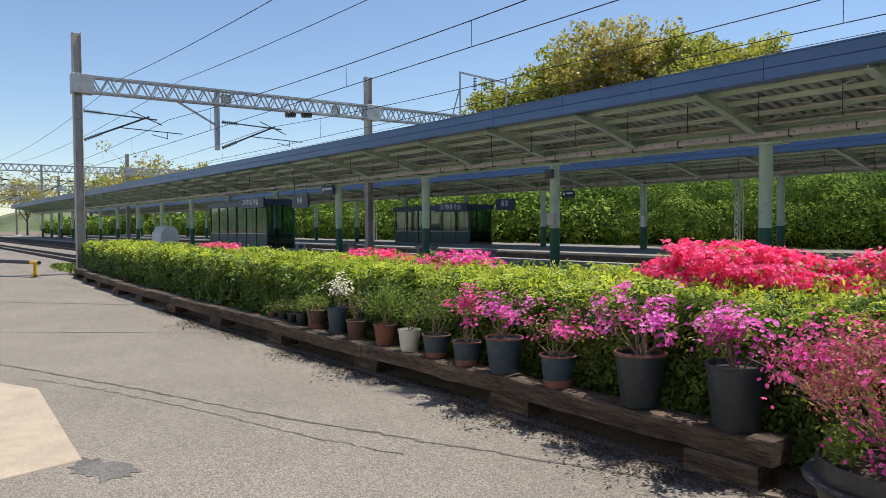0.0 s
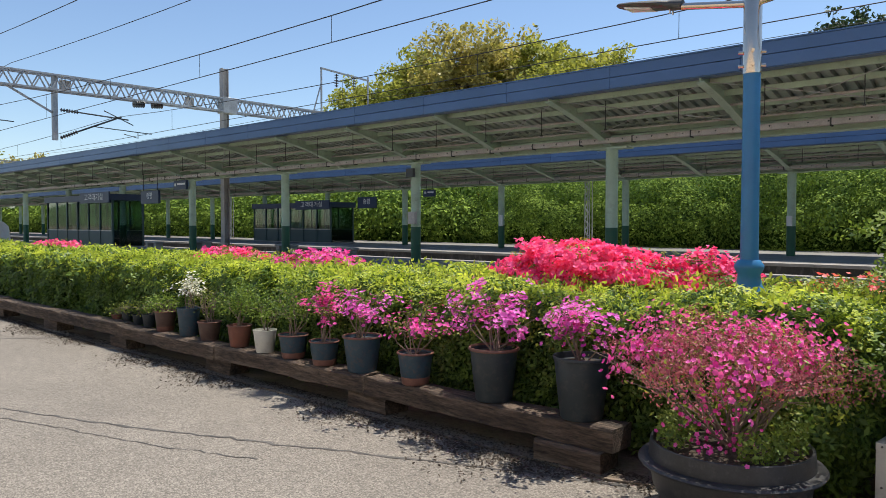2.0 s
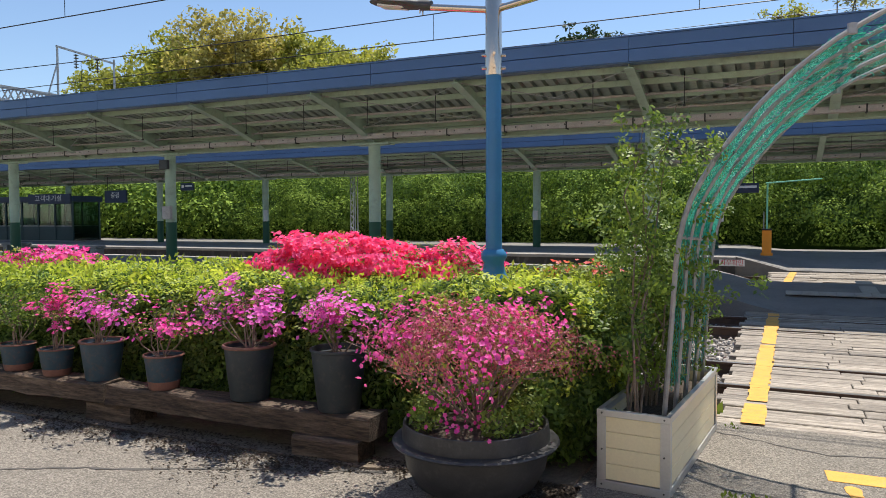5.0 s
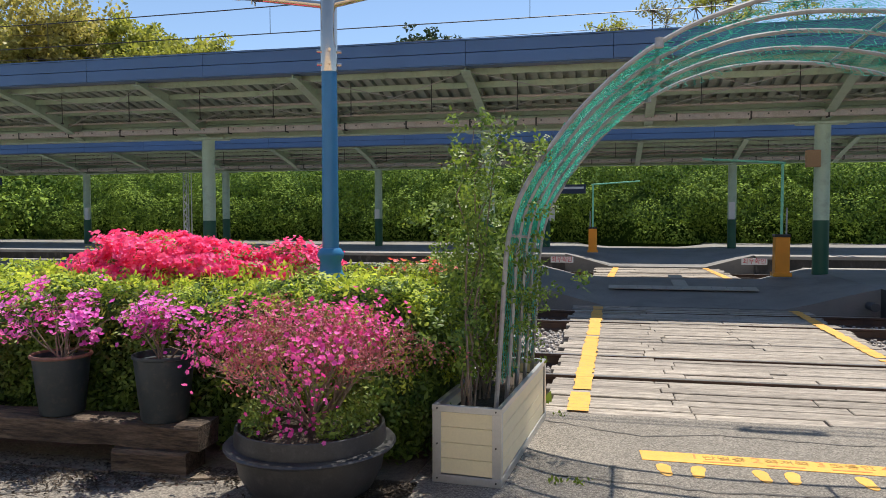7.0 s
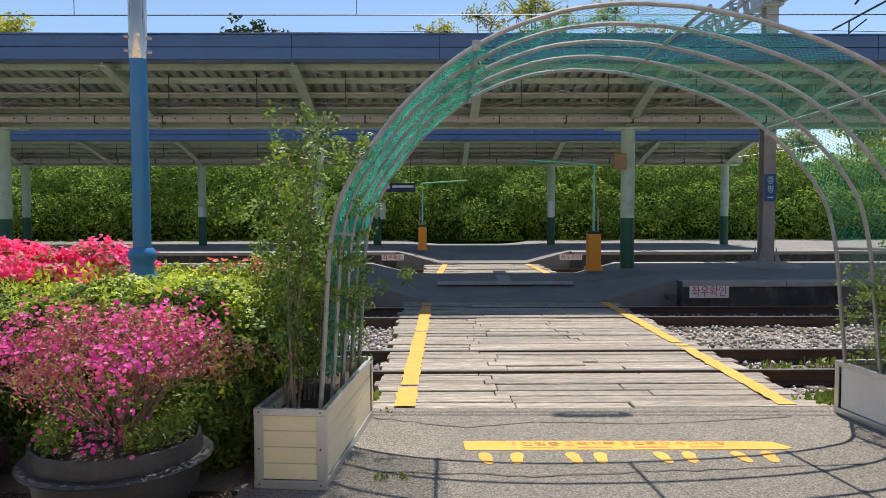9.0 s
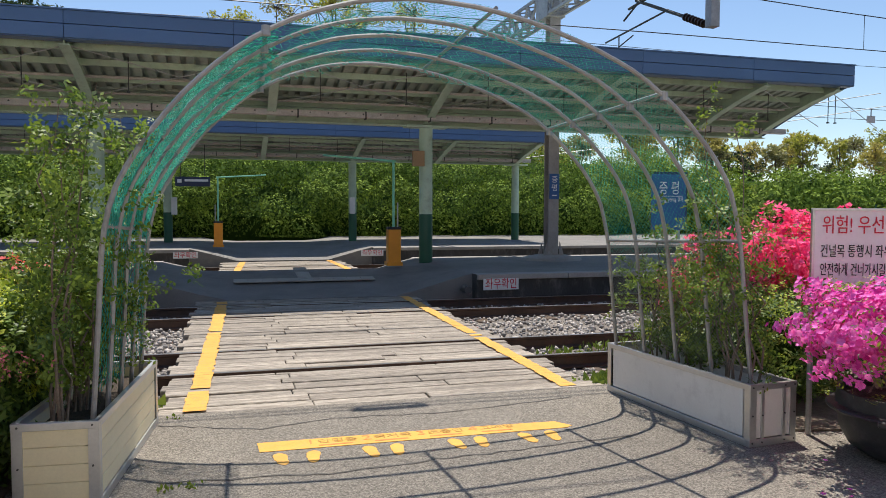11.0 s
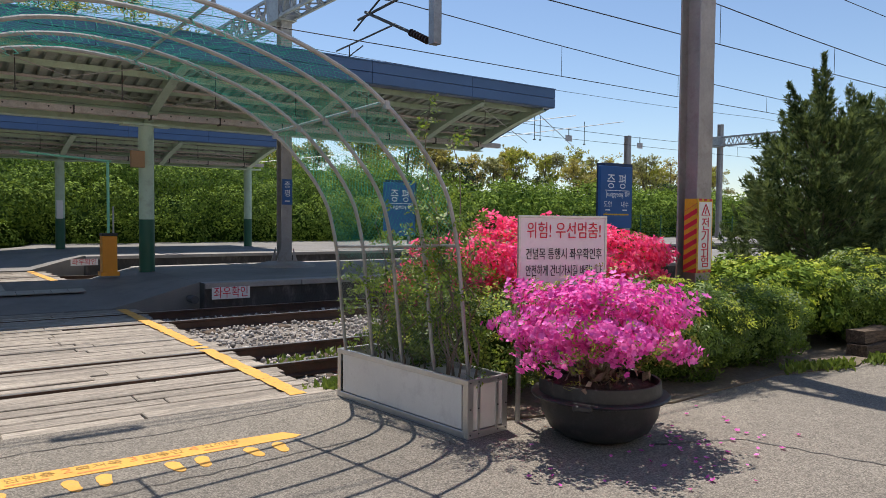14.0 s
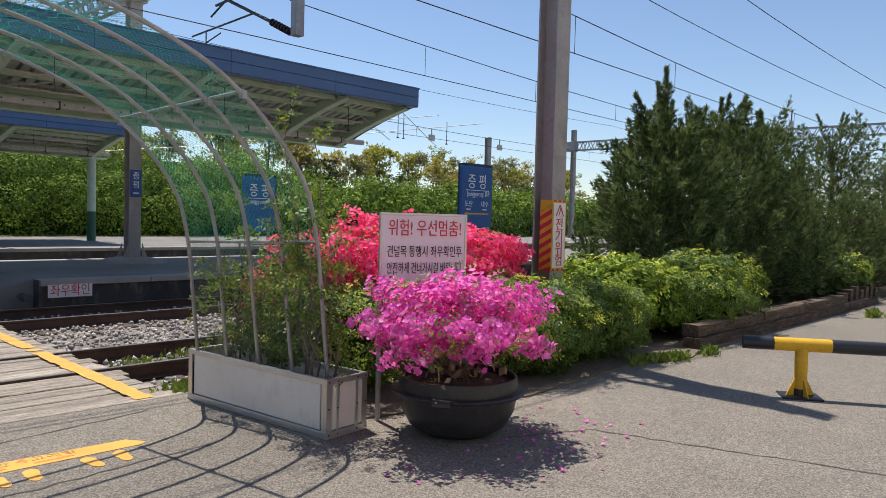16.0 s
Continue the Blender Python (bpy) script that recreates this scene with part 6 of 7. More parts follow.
# ---- lamp post ----
lamp = thing("lamp_post", "blue lamp post with polished steel top and grey lamp heads", "street lamp", (-2.04, 6.2, 0))
part("pole", Geo().lathe([(0.075, 0.0), (0.072, 1.2), (0.066, 2.985)], 20), M_LAMPBLUE, lamp, smooth=True)
part("base_collar", Geo().lathe([(0.11, 0.0), (0.11, 1.18), (0.128, 1.22), (0.10, 1.27), (0.088, 1.35), (0.115, 1.40), (0.115, 1.43), (0.085, 1.47)], 20), M_LAMPBLUE, lamp, "flared blue collar", smooth=True)
part("sleeve", Geo().lathe([(0.072, 2.985), (0.072, 3.66), (0.05, 3.70)], 20), M_CHROME, lamp, "polished steel sleeve", smooth=True)
for a in range(4):
    for z in (3.05, 3.16):
        c, s = math.cos(a * math.pi / 2 + 0.4), math.sin(a * math.pi / 2 + 0.4)
        part("bolt", Geo().tube([(c * 0.07, s * 0.07, z), (c * 0.105, s * 0.105, z)], 0.013, 8), M_CHROME, lamp)
for s in (-1, 1):
    d = Vector((-s, 0.0, 0.16))
    arm = part("arm", Geo().tube([Vector((0, 0, 3.55)), d * 0.62 + Vector((0, 0, 3.55))], 0.03, 10), M_CHROME, lamp, "polished steel arm", smooth=True)
    m = Matrix.Translation(d * 0.60 + Vector((0, 0, 3.55))) @ Matrix.Rotation(math.atan2(d.y, d.x), 4, "Z") @ Matrix.Rotation(-0.16, 4, "Y")
    g = Geo()
    secs = [(0.0, 0.045, 0.045), (0.10, 0.05, 0.05), (0.13, 0.07, 0.04), (0.25, 0.125, 0.04), (0.45, 0.13, 0.03), (0.58, 0.10, 0.022), (0.62, 0.05, 0.012)]
    v, f = [], []
    for x, w, h in secs:
        v += [m @ Vector((x, w * math.cos(a), 0.015 + h * math.sin(a))) for a in (2 * math.pi * j / 12 for j in range(12))]
    f = [(i * 12 + j, i * 12 + (j + 1) % 12, (i + 1) * 12 + (j + 1) % 12, (i + 1) * 12 + j) for i in range(len(secs) - 1) for j in range(12)]
    f += [tuple(reversed(range(12))), tuple(range((len(secs) - 1) * 12, len(secs) * 12))]
    head = part("lamp_head", Geo().add(v, f), M_DARKGREY, lamp, "flat grey street lamp head", smooth=True)
    part("diffuser", Geo().box(0.26, 0.52, -0.075, 0.075, -0.022, -0.005, m), M_WHITE, head, "pale lamp glass")
    for yy in (-0.03, 0.03):
        q = m @ Vector((0.10, yy, 0))
        part("screw", Geo().tube([q + Vector((0, 0, -0.03)), q + Vector((0, 0, -0.065))], 0.008, 6), M_CHROME, head)

# ---- warning board beside the cauldron ----


def face_pose(a, b, z, lift=0.0):
    """A frame whose x runs from a to b and whose z looks to the viewer's side, at the middle of the two."""
    a, b = Vector(a), Vector(b)
    ang = math.degrees(math.atan2(b.y - a.y, b.x - a.x))
    mid = (a + b) / 2
    m = pose(mid.x, mid.y, z, 90, 0, ang)
    return m @ Matrix.Translation((0, 0, lift))


wb = thing("warning_board", "white warning board with red and black lettering on a grey post", "sign")
A, B = (4.625, 4.845), (5.335, 4.535)
mw = face_pose(A, B, 1.445)
W2, H2 = 0.388, 0.29
part("board", Geo().box(-W2, W2, -H2, H2, -0.02, 0.0, mw), M_WHITE, wb, bevel=0.003)
for x0, x1, y0, y1 in ((-W2 - 0.008, W2 + 0.008, H2 - 0.012, H2 + 0.008), (-W2 - 0.008, W2 + 0.008, -H2 - 0.008, -H2 + 0.012), (-W2 - 0.008, -W2 + 0.012, -H2 + 0.012, H2 - 0.012), (W2 - 0.012, W2 + 0.008, -H2 + 0.012, H2 - 0.012)):
    part("frame", Geo().box(x0, x1, y0, y1, -0.028, 0.008, mw), M_ALU, wb, bevel=0.002)
letters("위험! 우선멈춤!", 0.15, M_RED, wb, mw @ Matrix.Translation((0.01, 0.165, 0.004)), width=0.66, depth=0.002)
letters("건널목 통행시 좌우확인후", 0.105, M_BLACK, wb, mw @ Matrix.Translation((0.01, -0.03, 0.004)), width=0.68, depth=0.002)
letters("안전하게 건너가시길 바랍니다", 0.105, M_BLACK, wb, mw @ Matrix.Translation((0.01, -0.17, 0.004)), width=0.68, depth=0.002)
part("post", Geo().tube([(4.645, 4.86, 0), (4.645, 4.86, 1.72)], 0.022, 10), M_STEEL, wb, smooth=True)
part("post", Geo().tube([(5.33, 4.57, 0), (5.33, 4.57, 1.72)], 0.022, 10), M_STEEL, wb, smooth=True)

# ---- danger plate on the mast at the crossing ----
hz = thing("danger_plate", "red and yellow striped danger plate with white panel on the mast", "sign")
mx0, my0, hb = 8.65, 5.98, 0.154
part("plate", Geo().box(mx0 - hb - 0.012, mx0 + hb + 0.004, my0 - hb - 0.012, my0 - hb - 0.004, 1.06, 1.99), M_BARYEL, hz)
part("side_plate", Geo().box(mx0 - hb - 0.014, mx0 - hb - 0.006, my0 - hb - 0.012, my0 + 0.02, 1.06, 1.99), M_BARYEL, hz)
for i in range(8):
    z = 1.06 + i * 0.125
    za, zb = z, min(z + 0.062, 1.93)
    part("stripe", Geo().add([(mx0 - hb - 0.018, my0 - hb - 0.012, za), (mx0 - hb - 0.018, my0 + 0.02, max(1.06, za - 0.10)), (mx0 - hb - 0.018, my0 + 0.02, max(1.06, zb - 0.10)), (mx0 - hb - 0.018, my0 - hb - 0.012, zb),
                              (mx0 - hb - 0.013, my0 - hb - 0.012, za), (mx0 - hb - 0.013, my0 + 0.02, max(1.06, za - 0.10)), (mx0 - hb - 0.013, my0 + 0.02, max(1.06, zb - 0.10)), (mx0 - hb - 0.013, my0 - hb - 0.012, zb)],
                             [(0, 1, 2, 3), (4, 7, 6, 5), (0, 4, 5, 1), (1, 5, 6, 2), (2, 6, 7, 3), (3, 7, 4, 0)]), M_RED, hz, "red diagonal stripe")
for z0, z1 in ((1.06, 1.085), (1.965, 1.99)):
    for i in range(3):
        part("stripe", Geo().box(mx0 - hb + 0.02 + i * 0.11, mx0 - hb + 0.075 + i * 0.11, my0 - hb - 0.016, my0 - hb - 0.011, z0, z1), M_RED, hz, "red edge mark")
part("panel", Geo().box(mx0 - hb + 0.02, mx0 + hb - 0.02, my0 - hb - 0.018, my0 - hb - 0.012, 1.10, 1.95), M_WHITE, hz, "white panel", bevel=0.002)
for i, ch in enumerate("전기위험"):
    letters(ch, 0.18, M_RED, hz, pose(mx0, my0 - hb - 0.021, 1.66 - 0.155 * i, 90, 0, 0), depth=0.002, width=0.15)
g = Geo()
tri = [(0.0, 0.085), (-0.085, -0.06), (0.085, -0.06)]
for (xa, za), (xb, zb) in zip(tri, tri[1:] + tri[:1]):
    g.bar((mx0 + xa, my0 - hb - 0.021, 1.84 + za), (mx0 + xb, my0 - hb - 0.021, 1.84 + zb), 0.004, 0.016, (0, 1, 0))
g.bar((mx0 + 0.012, my0 - hb - 0.021, 1.88), (mx0 - 0.012, my0 - hb - 0.021, 1.80), 0.004, 0.014, (0, 1, 0))
part("triangle", g, M_RED, hz, "red warning triangle")

# ---- paint on the asphalt before the crossing ----
mark = thing("road_marking", "yellow painted stop bar and footprints on the asphalt", "road marking", kind="structure")
part("bar", Geo().prism_z([(0.548, 5.76), (1.0, 5.755), (1.9, 5.74), (2.4, 5.725), (2.9, 5.70), (2.99, 5.56), (2.93, 5.52), (0.56, 5.545)], 0.001, 0.004), M_YELLOW, mark)
M_FADED = surface("faded_red_paint", (0.62, 0.23, 0.06), 0.8, var=0.2, coarse=10, fine=80)
M_FADEDBR = surface("faded_brown_paint", (0.38, 0.24, 0.06), 0.8, var=0.2, coarse=10, fine=80)
for i, (n, words) in enumerate((("1", "단멈춤"), ("2", "쪽저쪽"), ("3", "초동안"), ("4", "고예방"))):
    x = 0.93 + i * 0.42
    letters(n, 0.15, M_FADED, mark, pose(x + 0.0, 5.675, 0.0055), depth=0.0005)
    letters(words, 0.10, M_FADEDBR, mark, pose(x + 0.20, 5.67, 0.0055), depth=0.0005, width=0.29)
    part("small_writing", Geo().box(x + 0.05, x + 0.30, 5.575, 5.60, 0.004, 0.0055), M_FADED, mark, "unreadable faded small writing")


def footprint(x, y, s):
    """A shoe sole: toe part and heel part in one outline."""
    pts = []
    for i in range(20):
        a = 2 * math.pi * i / 20
        r = 0.062 if math.sin(a) > 0 else 0.05
        pts.append((x + s * 0.012 * math.sin(a) + r * math.cos(a) * (1 - 0.18 * (abs(math.sin(a)) < 0.35)), y + 0.125 * math.sin(a)))
    return part("footprint", Geo().prism_z(pts, 0.001, 0.004), M_YELLOW, mark, "yellow shoe sole mark")


for i, x in enumerate((0.70, 0.92, 1.33, 1.52, 1.97, 2.16, 2.53, 2.735)):
    footprint(x, 5.36, 1 if i % 2 else -1)

# ---- pipe barriers ----


def barrier(at, turn, label, left, right, first):
    """A horizontal painted pipe on one yellow foot."""
    br = thing("pipe_barrier", label, "barrier", at, turn)
    r = 0.068
    z = 0.53
    segs = [(-left, -0.27, M_BARBLK), (-0.27, 0.27, M_BARYEL), (0.27, right, M_BARBLK)]
    for a, b, mt in segs:
        part("pipe", Geo().tube([(a, 0, z), (b, 0, z)], r, 18), mt, br, "black pipe" if mt is M_BARBLK else "yellow pipe", smooth=True)
    part("leg", Geo().tube([(0, 0, 0.02), (0, 0, z - 0.03)], 0.062, 16), M_BARYEL, br, "yellow leg", smooth=True)
    for a in range(4):
        m = Matrix.Rotation(a * math.pi / 2 + 0.3, 4, "Z")
        pts = [(0.055, 0.02), (0.15, 0.02), (0.055, 0.20)]
        v = [m @ Vector((x, y, zz)) for y in (-0.006, 0.006) for x, zz in pts]
        part("gusset", Geo().add(v, [(0, 1, 2), (5, 4, 3), (0, 3, 4, 1), (1, 4, 5, 2), (2, 5, 3, 0)]), M_BARYEL, br)
    part("foot_plate", Geo().box(-0.19, 0.19, -0.15, 0.15, 0.0, 0.018), M_BARBLK, br, "black foot plate", bevel=0.004)
    part("black_foot", Geo().lathe([(0.068, 0.018), (0.066, 0.09)], 16), M_BARBLK, br)
    return br


barrier((8.40, 2.68, 0), -59, "yellow and black pipe barrier on a yellow foot in the yard", 0.56, 3.2, 0)
barrier((-29.8, 4.12, 0), 20, "far yellow and black pipe barrier at the hedge's end", 3.4, 0.3, 0)

# ---- waiting shelters ----
M_TEAL = surface("dark_teal_frame", (0.02, 0.055, 0.06), 0.45, var=0.1)


def shelter(at, length, depth, height, label):
    """A glazed waiting room: frame posts, panes, low panels, flat roof and a sign over the door bay."""
    sh = thing("waiting_shelter", label, "shelter", at)
    n = 6
    for i in range(n + 1):
        x = length * i / n
        for y in (0, depth):
            part("frame_post", Geo().box(x - 0.05, x + 0.05, y - 0.05, y + 0.05, 0, height), M_TEAL, sh)
    for y in (0, depth):
        for i in range(n):
            xa, xb = length * i / n + 0.05, length * (i + 1) / n - 0.05
            part("panel", Geo().box(xa, xb, y - 0.02, y + 0.02, 0.05, 0.9), M_TEAL, sh)
            ob = part("pane", Geo().box(xa, xb, y - 0.006, y + 0.006, 0.95, height - 0.35), M_GLASS, sh)
            ob.visible_shadow = False
            part("mid_rail", Geo().box(xa, xb, y - 0.03, y + 0.03, 0.9, 0.95), M_TRAY, sh)
    for x in (0, length):
        ob = part("pane", Geo().box(x - 0.006, x + 0.006, 0.06, depth - 0.06, 0.1, height - 0.35), M_GLASS, sh)
        ob.visible_shadow = False
    part("roof", Geo().box(-0.15, length + 0.15, -0.15, depth + 0.15, height - 0.35, height), M_NAVY, sh, "dark blue flat roof edge", bevel=0.01)
    part("sign_board", Geo().box(length * 0.60, length + 0.1, -0.24, -0.16, height - 0.48, height + 0.12), M_NAVY, sh, "navy sign board")
    letters("고객대기실", 0.42, M_SIGNWHITE, sh, pose(length * 0.80, -0.246, height - 0.17, 90, 0, 0), width=length * 0.26)
    part("floor_slab", Geo().box(-0.1, length + 0.1, -0.1, depth + 0.1, -0.02, 0.05), M_COPING, sh)
    part("bench", Geo().box(0.6, length - 1.5, depth - 0.6, depth - 0.2, 0.42, 0.48), M_GREYBLOCK, sh)
    return sh


shelter((-49.8, 17.6, ZP), 9.4, 1.7, 2.95, "dark glazed waiting shelter on the near platform")
shelter((-47.4, 31.2, ZP), 9.0, 1.9, 2.75, "dark glazed waiting shelter on the far platform")

# ---- crossing gates, signs and small fittings on the platforms ----


def gate(at, label):
    gt = thing("crossing_gate", label, "barrier gate", at)
    part("cabinet", Geo().box(-0.15, 0.15, -0.14, 0.14, 0.08, 0.86), M_ORANGE, gt, bevel=0.012)
    part("foot", Geo().box(-0.19, 0.19, -0.17, 0.17, 0, 0.09), M_ORANGE, gt, bevel=0.01)
    part("cap", Geo().box(-0.16, 0.16, -0.15, 0.15, 0.86, 0.92), M_BLACK, gt, bevel=0.008)
    part("rod", Geo().tube([(0.0, 0, 0.9), (0.0, 0, 2.45)], 0.03, 10), M_MINT, gt, "mint green upright", smooth=True)
    part("rod", Geo().tube([(0.10, 0, 0.75), (0.10, 0, 1.5)], 0.018, 8), M_STEEL, gt, "steel rod")
    part("arm", Geo().tube([(0.06, 0, 2.47), (-1.66, 0, 2.58)], 0.026, 8), M_MINT, gt, "mint green folded arm", smooth=True)
    return gt


gate((4.08, 17.4, ZP), "orange crossing gate with a raised mint green arm")
ob = gate((-0.09, 27.6, ZP), "orange crossing gate with a mint green arm on the far platform")
ob.scale = (-1, 1, 1)


def wall_sign(x0, x1, y, z0, z1):
    s = thing("wall_sign", "white plate with red lettering on the platform wall", "sign", group="look-both-ways plates")
    part("plate", Geo().box(x0, x1, y - 0.012, y, z0, z1), M_WHITE, s, bevel=0.002)
    letters("좌우확인", (z1 - z0) * 1.0, M_RED, s, pose((x0 + x1) / 2, y - 0.016, (z0 + z1) / 2, 90, 0, 0), width=(x1 - x0) * 0.88, depth=0.002)


wall_sign(5.32, 6.09, 14.44, 0.10, 0.335)
wall_sign(-2.0, -1.23, 14.44, 0.10, 0.335)
wall_sign(-1.5, -0.72, 25.94, 0.13, 0.34)
wall_sign(4.75, 5.55, 25.94, 0.13, 0.34)


def hanging_sign(x0, x1, y, z0, z1, words, zt, label):
    s = thing("hanging_sign", label, "sign")
    part("board", Geo().box(x0, x1, y - 0.06, y + 0.06, z0, z1), M_NAVY, s, bevel=0.006)
    for x in (x0 + 0.2, x1 - 0.2):
        part("hanger", Geo().tube([(x, y, z1), (x, y, zt)], 0.015, 6), M_DKSTEEL, s)
    if words:
        letters(words, (z1 - z0) * 0.55, M_SIGNWHITE, s, pose((x0 + x1) / 2, y - 0.063, (z0 + z1) / 2 + 0.05, 90, 0, 0), depth=0.002)
    else:
        part("writing", Geo().box(x0 + 0.35, x1 - 0.08, y - 0.064, y - 0.06, (z0 + z1) / 2 + 0.0, (z0 + z1) / 2 + 0.09), M_SIGNWHITE, s, "small white unreadable writing")
        part("symbol", Geo().box(x0 + 0.08, x0 + 0.24, y - 0.064, y - 0.06, (z0 + z1) / 2 - 0.05, (z0 + z1) / 2 + 0.09), M_SIGNWHITE, s, "white arrow mark")
    return s


hanging_sign(-36.9, -35.0, 17.6, 2.75, 3.4, "증평", 4.3, "navy station name board hung from the canopy")
hanging_sign(-35.4, -33.7, 31.0, 2.7, 3.4, "증평", 4.3, "navy station name board hung from the far canopy")
hanging_sign(-1.72, -0.42, 30.6, 2.66, 3.03, "", 4.3, "navy direction board hung from the far canopy")
hanging_sign(-34.2, -33.0, 18.0, 3.4, 3.85, "", 4.3, "small navy platform number board")
hanging_sign(-29.6, -28.7, 31.0, 3.3, 3.7, "", 4.3, "small navy platform number board")


def pylon(x0, x1, y, zb, z0, z1, label, full):
    s = thing("name_pylon", label, "sign", (0, 0, 0))
    part("board", Geo().box(x0, x1, y, y + 0.12, z0, z1), M_SIGNBLUE, s, bevel=0.008)
    part("side_box", Geo().box(x0 + 0.35, x1 + 0.16, y + 0.122, y + 0.5, z0, z1 + 0.12), M_NAVY, s, "dark housing behind")
    for x in (x0 + 0.3, x1 - 0.3):
        part("leg", Geo().box(x - 0.06, x + 0.06, y + 0.02, y + 0.1, zb, z0), M_STEEL, s)
    w, h, xm = x1 - x0, z1 - z0, (x0 + x1) / 2
    letters("증 평", h * 0.26, M_SIGNWHITE, s, pose(xm, y - 0.004, z1 - h * 0.26, 90, 0, 0), width=w * 0.58)
    letters("Jeungpyeong", h * 0.12, M_SIGNWHITE, s, pose(xm - w * 0.06, y - 0.004, z1 - h * 0.45, 90, 0, 0), width=w * 0.55)
    letters("曾坪", h * 0.10, M_SIGNWHITE, s, pose(xm + w * 0.34, y - 0.004, z1 - h * 0.45, 90, 0, 0), width=w * 0.16)
    part("line", Geo().box(xm - w * 0.36, xm + w * 0.4, y - 0.004, y, z1 - h * 0.395, z1 - h * 0.385), M_SIGNWHITE, s)
    if full:
        letters("도안", h * 0.11, M_SIGNWHITE, s, pose(xm - w * 0.27, y - 0.004, z1 - h * 0.62, 90, 0, 0))
        letters("내수", h * 0.11, M_SIGNWHITE, s, pose(xm + w * 0.27, y - 0.004, z1 - h * 0.62, 90, 0, 0))
        for k in (-0.27, 0.27):
            part("small_writing", Geo().box(xm + w * k - 0.12, xm + w * k + 0.12, y - 0.003, y, z1 - h * 0.715, z1 - h * 0.695), M_SIGNWHITE, s, "tiny unreadable writing")
        part("arrow", Geo().prism_x([(y - 0.004, z1 - h * 0.79), (y, z1 - h * 0.79), (y, z1 - h * 0.765), (y - 0.004, z1 - h * 0.765)], x0 + w * 0.1, x1 - w * 0.1), M_BARYEL, s, "yellow arrow")
        part("arrow", Geo().bar((x0 + w * 0.1, y - 0.002, z1 - h * 0.775), (x0 + w * 0.2, y - 0.002, z1 - h * 0.74), 0.004, 0.05, (0, 1, 0)), M_BARYEL, s, "yellow arrow tip")
    return s


pylon(19.3, 20.9, 17.0, ZP, 1.45, 3.55, "blue station name pylon on the near platform", True)
pylon(17.4, 19.0, 27.6, ZP, 0.95, 3.3, "blue station name pylon on the far platform", False)
for y in (30.0,):
    solo("steel_pole", h_column(36.3, y, ZP, 6.9, 0.3), M_MAST, "weathered steel pole on the far platform", "pole")
ms = thing("mast_name_sign", "small vertical blue station name plate on the mast", "sign")
part("plate", Geo().box(8.51, 8.79, 18.30, 18.32, 2.05, 2.72), M_SIGNBLUE, ms, bevel=0.003)
letters("증", 0.2, M_SIGNWHITE, ms, pose(8.65, 18.296, 2.56, 90, 0, 0))
letters("평", 0.2, M_SIGNWHITE, ms, pose(8.65, 18.296, 2.34, 90, 0, 0))
part("small_writing", Geo().box(8.58, 8.72, 18.297, 18.30, 2.13, 2.16), M_SIGNWHITE, ms)

# boxes and notices on the canopy posts
for x, y, z, w, h, mt, nm, lb in ((-17.75, 18.14, 1.95, 0.34, 0.42, M_TRAY, "switch_box", "pale grey switch box fixed to a canopy post"), (-17.82, 18.12, 3.5, 0.34, 0.3, M_DARKGREY, "loudspeaker", "dark grey loudspeaker under the canopy"),
                                  (-9.63, 31.8, 1.85, 0.2, 0.42, M_WHITE, "notice", "small white notice on a far canopy post"), (5.36, 31.8, 1.95, 0.22, 0.7, M_WHITE, "notice", "white notice with red writing on a far canopy post"),
                                  (-1.85, 31.8, 1.9, 0.22, 0.7, M_WHITE, "notice", "white notice with red writing on a far canopy post"), (4.85, 18.1, 3.02, 0.30, 0.38, surface("ochre_board", (0.42, 0.25, 0.12), 0.6), "notice", "small ochre board on a canopy post"),
                                  (-24.5, 31.8, 1.9, 0.2, 0.6, M_WHITE, "notice", "white notice on a far canopy post")):
    solo(nm, Geo().box(x - w / 2, x + w / 2, y - 0.10, y + 0.02, z - h / 2, z + h / 2), mt, lb, nm.replace("_", " "), bevel=0.008)

# pale lattice poles behind the far canopy
for x in (-20.7, -56.0):
    lp = thing("lattice_pole", "pale lattice steel pole on the far platform", "pole", (x, 34.5, ZP))
    for a, b in ((-0.14, -0.14), (0.14, -0.14), (-0.14, 0.14), (0.14, 0.14)):
        part("leg", Geo().box(a - 0.02, a + 0.02, b - 0.02, b + 0.02, 0, 5.0), M_LATTICE, lp)
    g = Geo()
    for i in range(16):
        z = i * 0.31
        s = 1 if i % 2 else -1
        g.bar((-0.14 * s, -0.14, z), (0.14 * s, -0.14, z + 0.31), 0.025, 0.025, (0, 1, 0))
        g.bar((-0.14, -0.14 * s, z), (-0.14, 0.14 * s, z + 0.31), 0.025, 0.025, (1, 0, 0))
    part("lacing", g, M_LATTICE, lp)

# stone benches on the near platform
for x, y in ((-34.8, 17.2), (-33.2, 18.9), (-26.2, 18.9), (-20.8, 17.6)):
    b = thing("bench", "grey stone block bench on the platform", "bench", (x, y, ZP), group="platform benches")
    part("seat", Geo().box(-0.6, 0.6, -0.2, 0.2, 0.36, 0.45), M_GREYBLOCK, b, bevel=0.01)
    for s in (-0.42, 0.42):
        part("leg", Geo().box(s - 0.12, s + 0.12, -0.18, 0.18, 0, 0.36), M_GREYBLOCK, b, bevel=0.01)
cov = solo("sheet_cover", Geo().prism_x([(17.1, ZP), (18.6, ZP), (18.5, 1.5), (18.1, 1.9), (17.5, 1.85), (17.15, 1.3)], -62.5, -60.0), M_GREYPANEL, "grey sheet thrown over a stack on the platform", "cover", bevel=0.08)

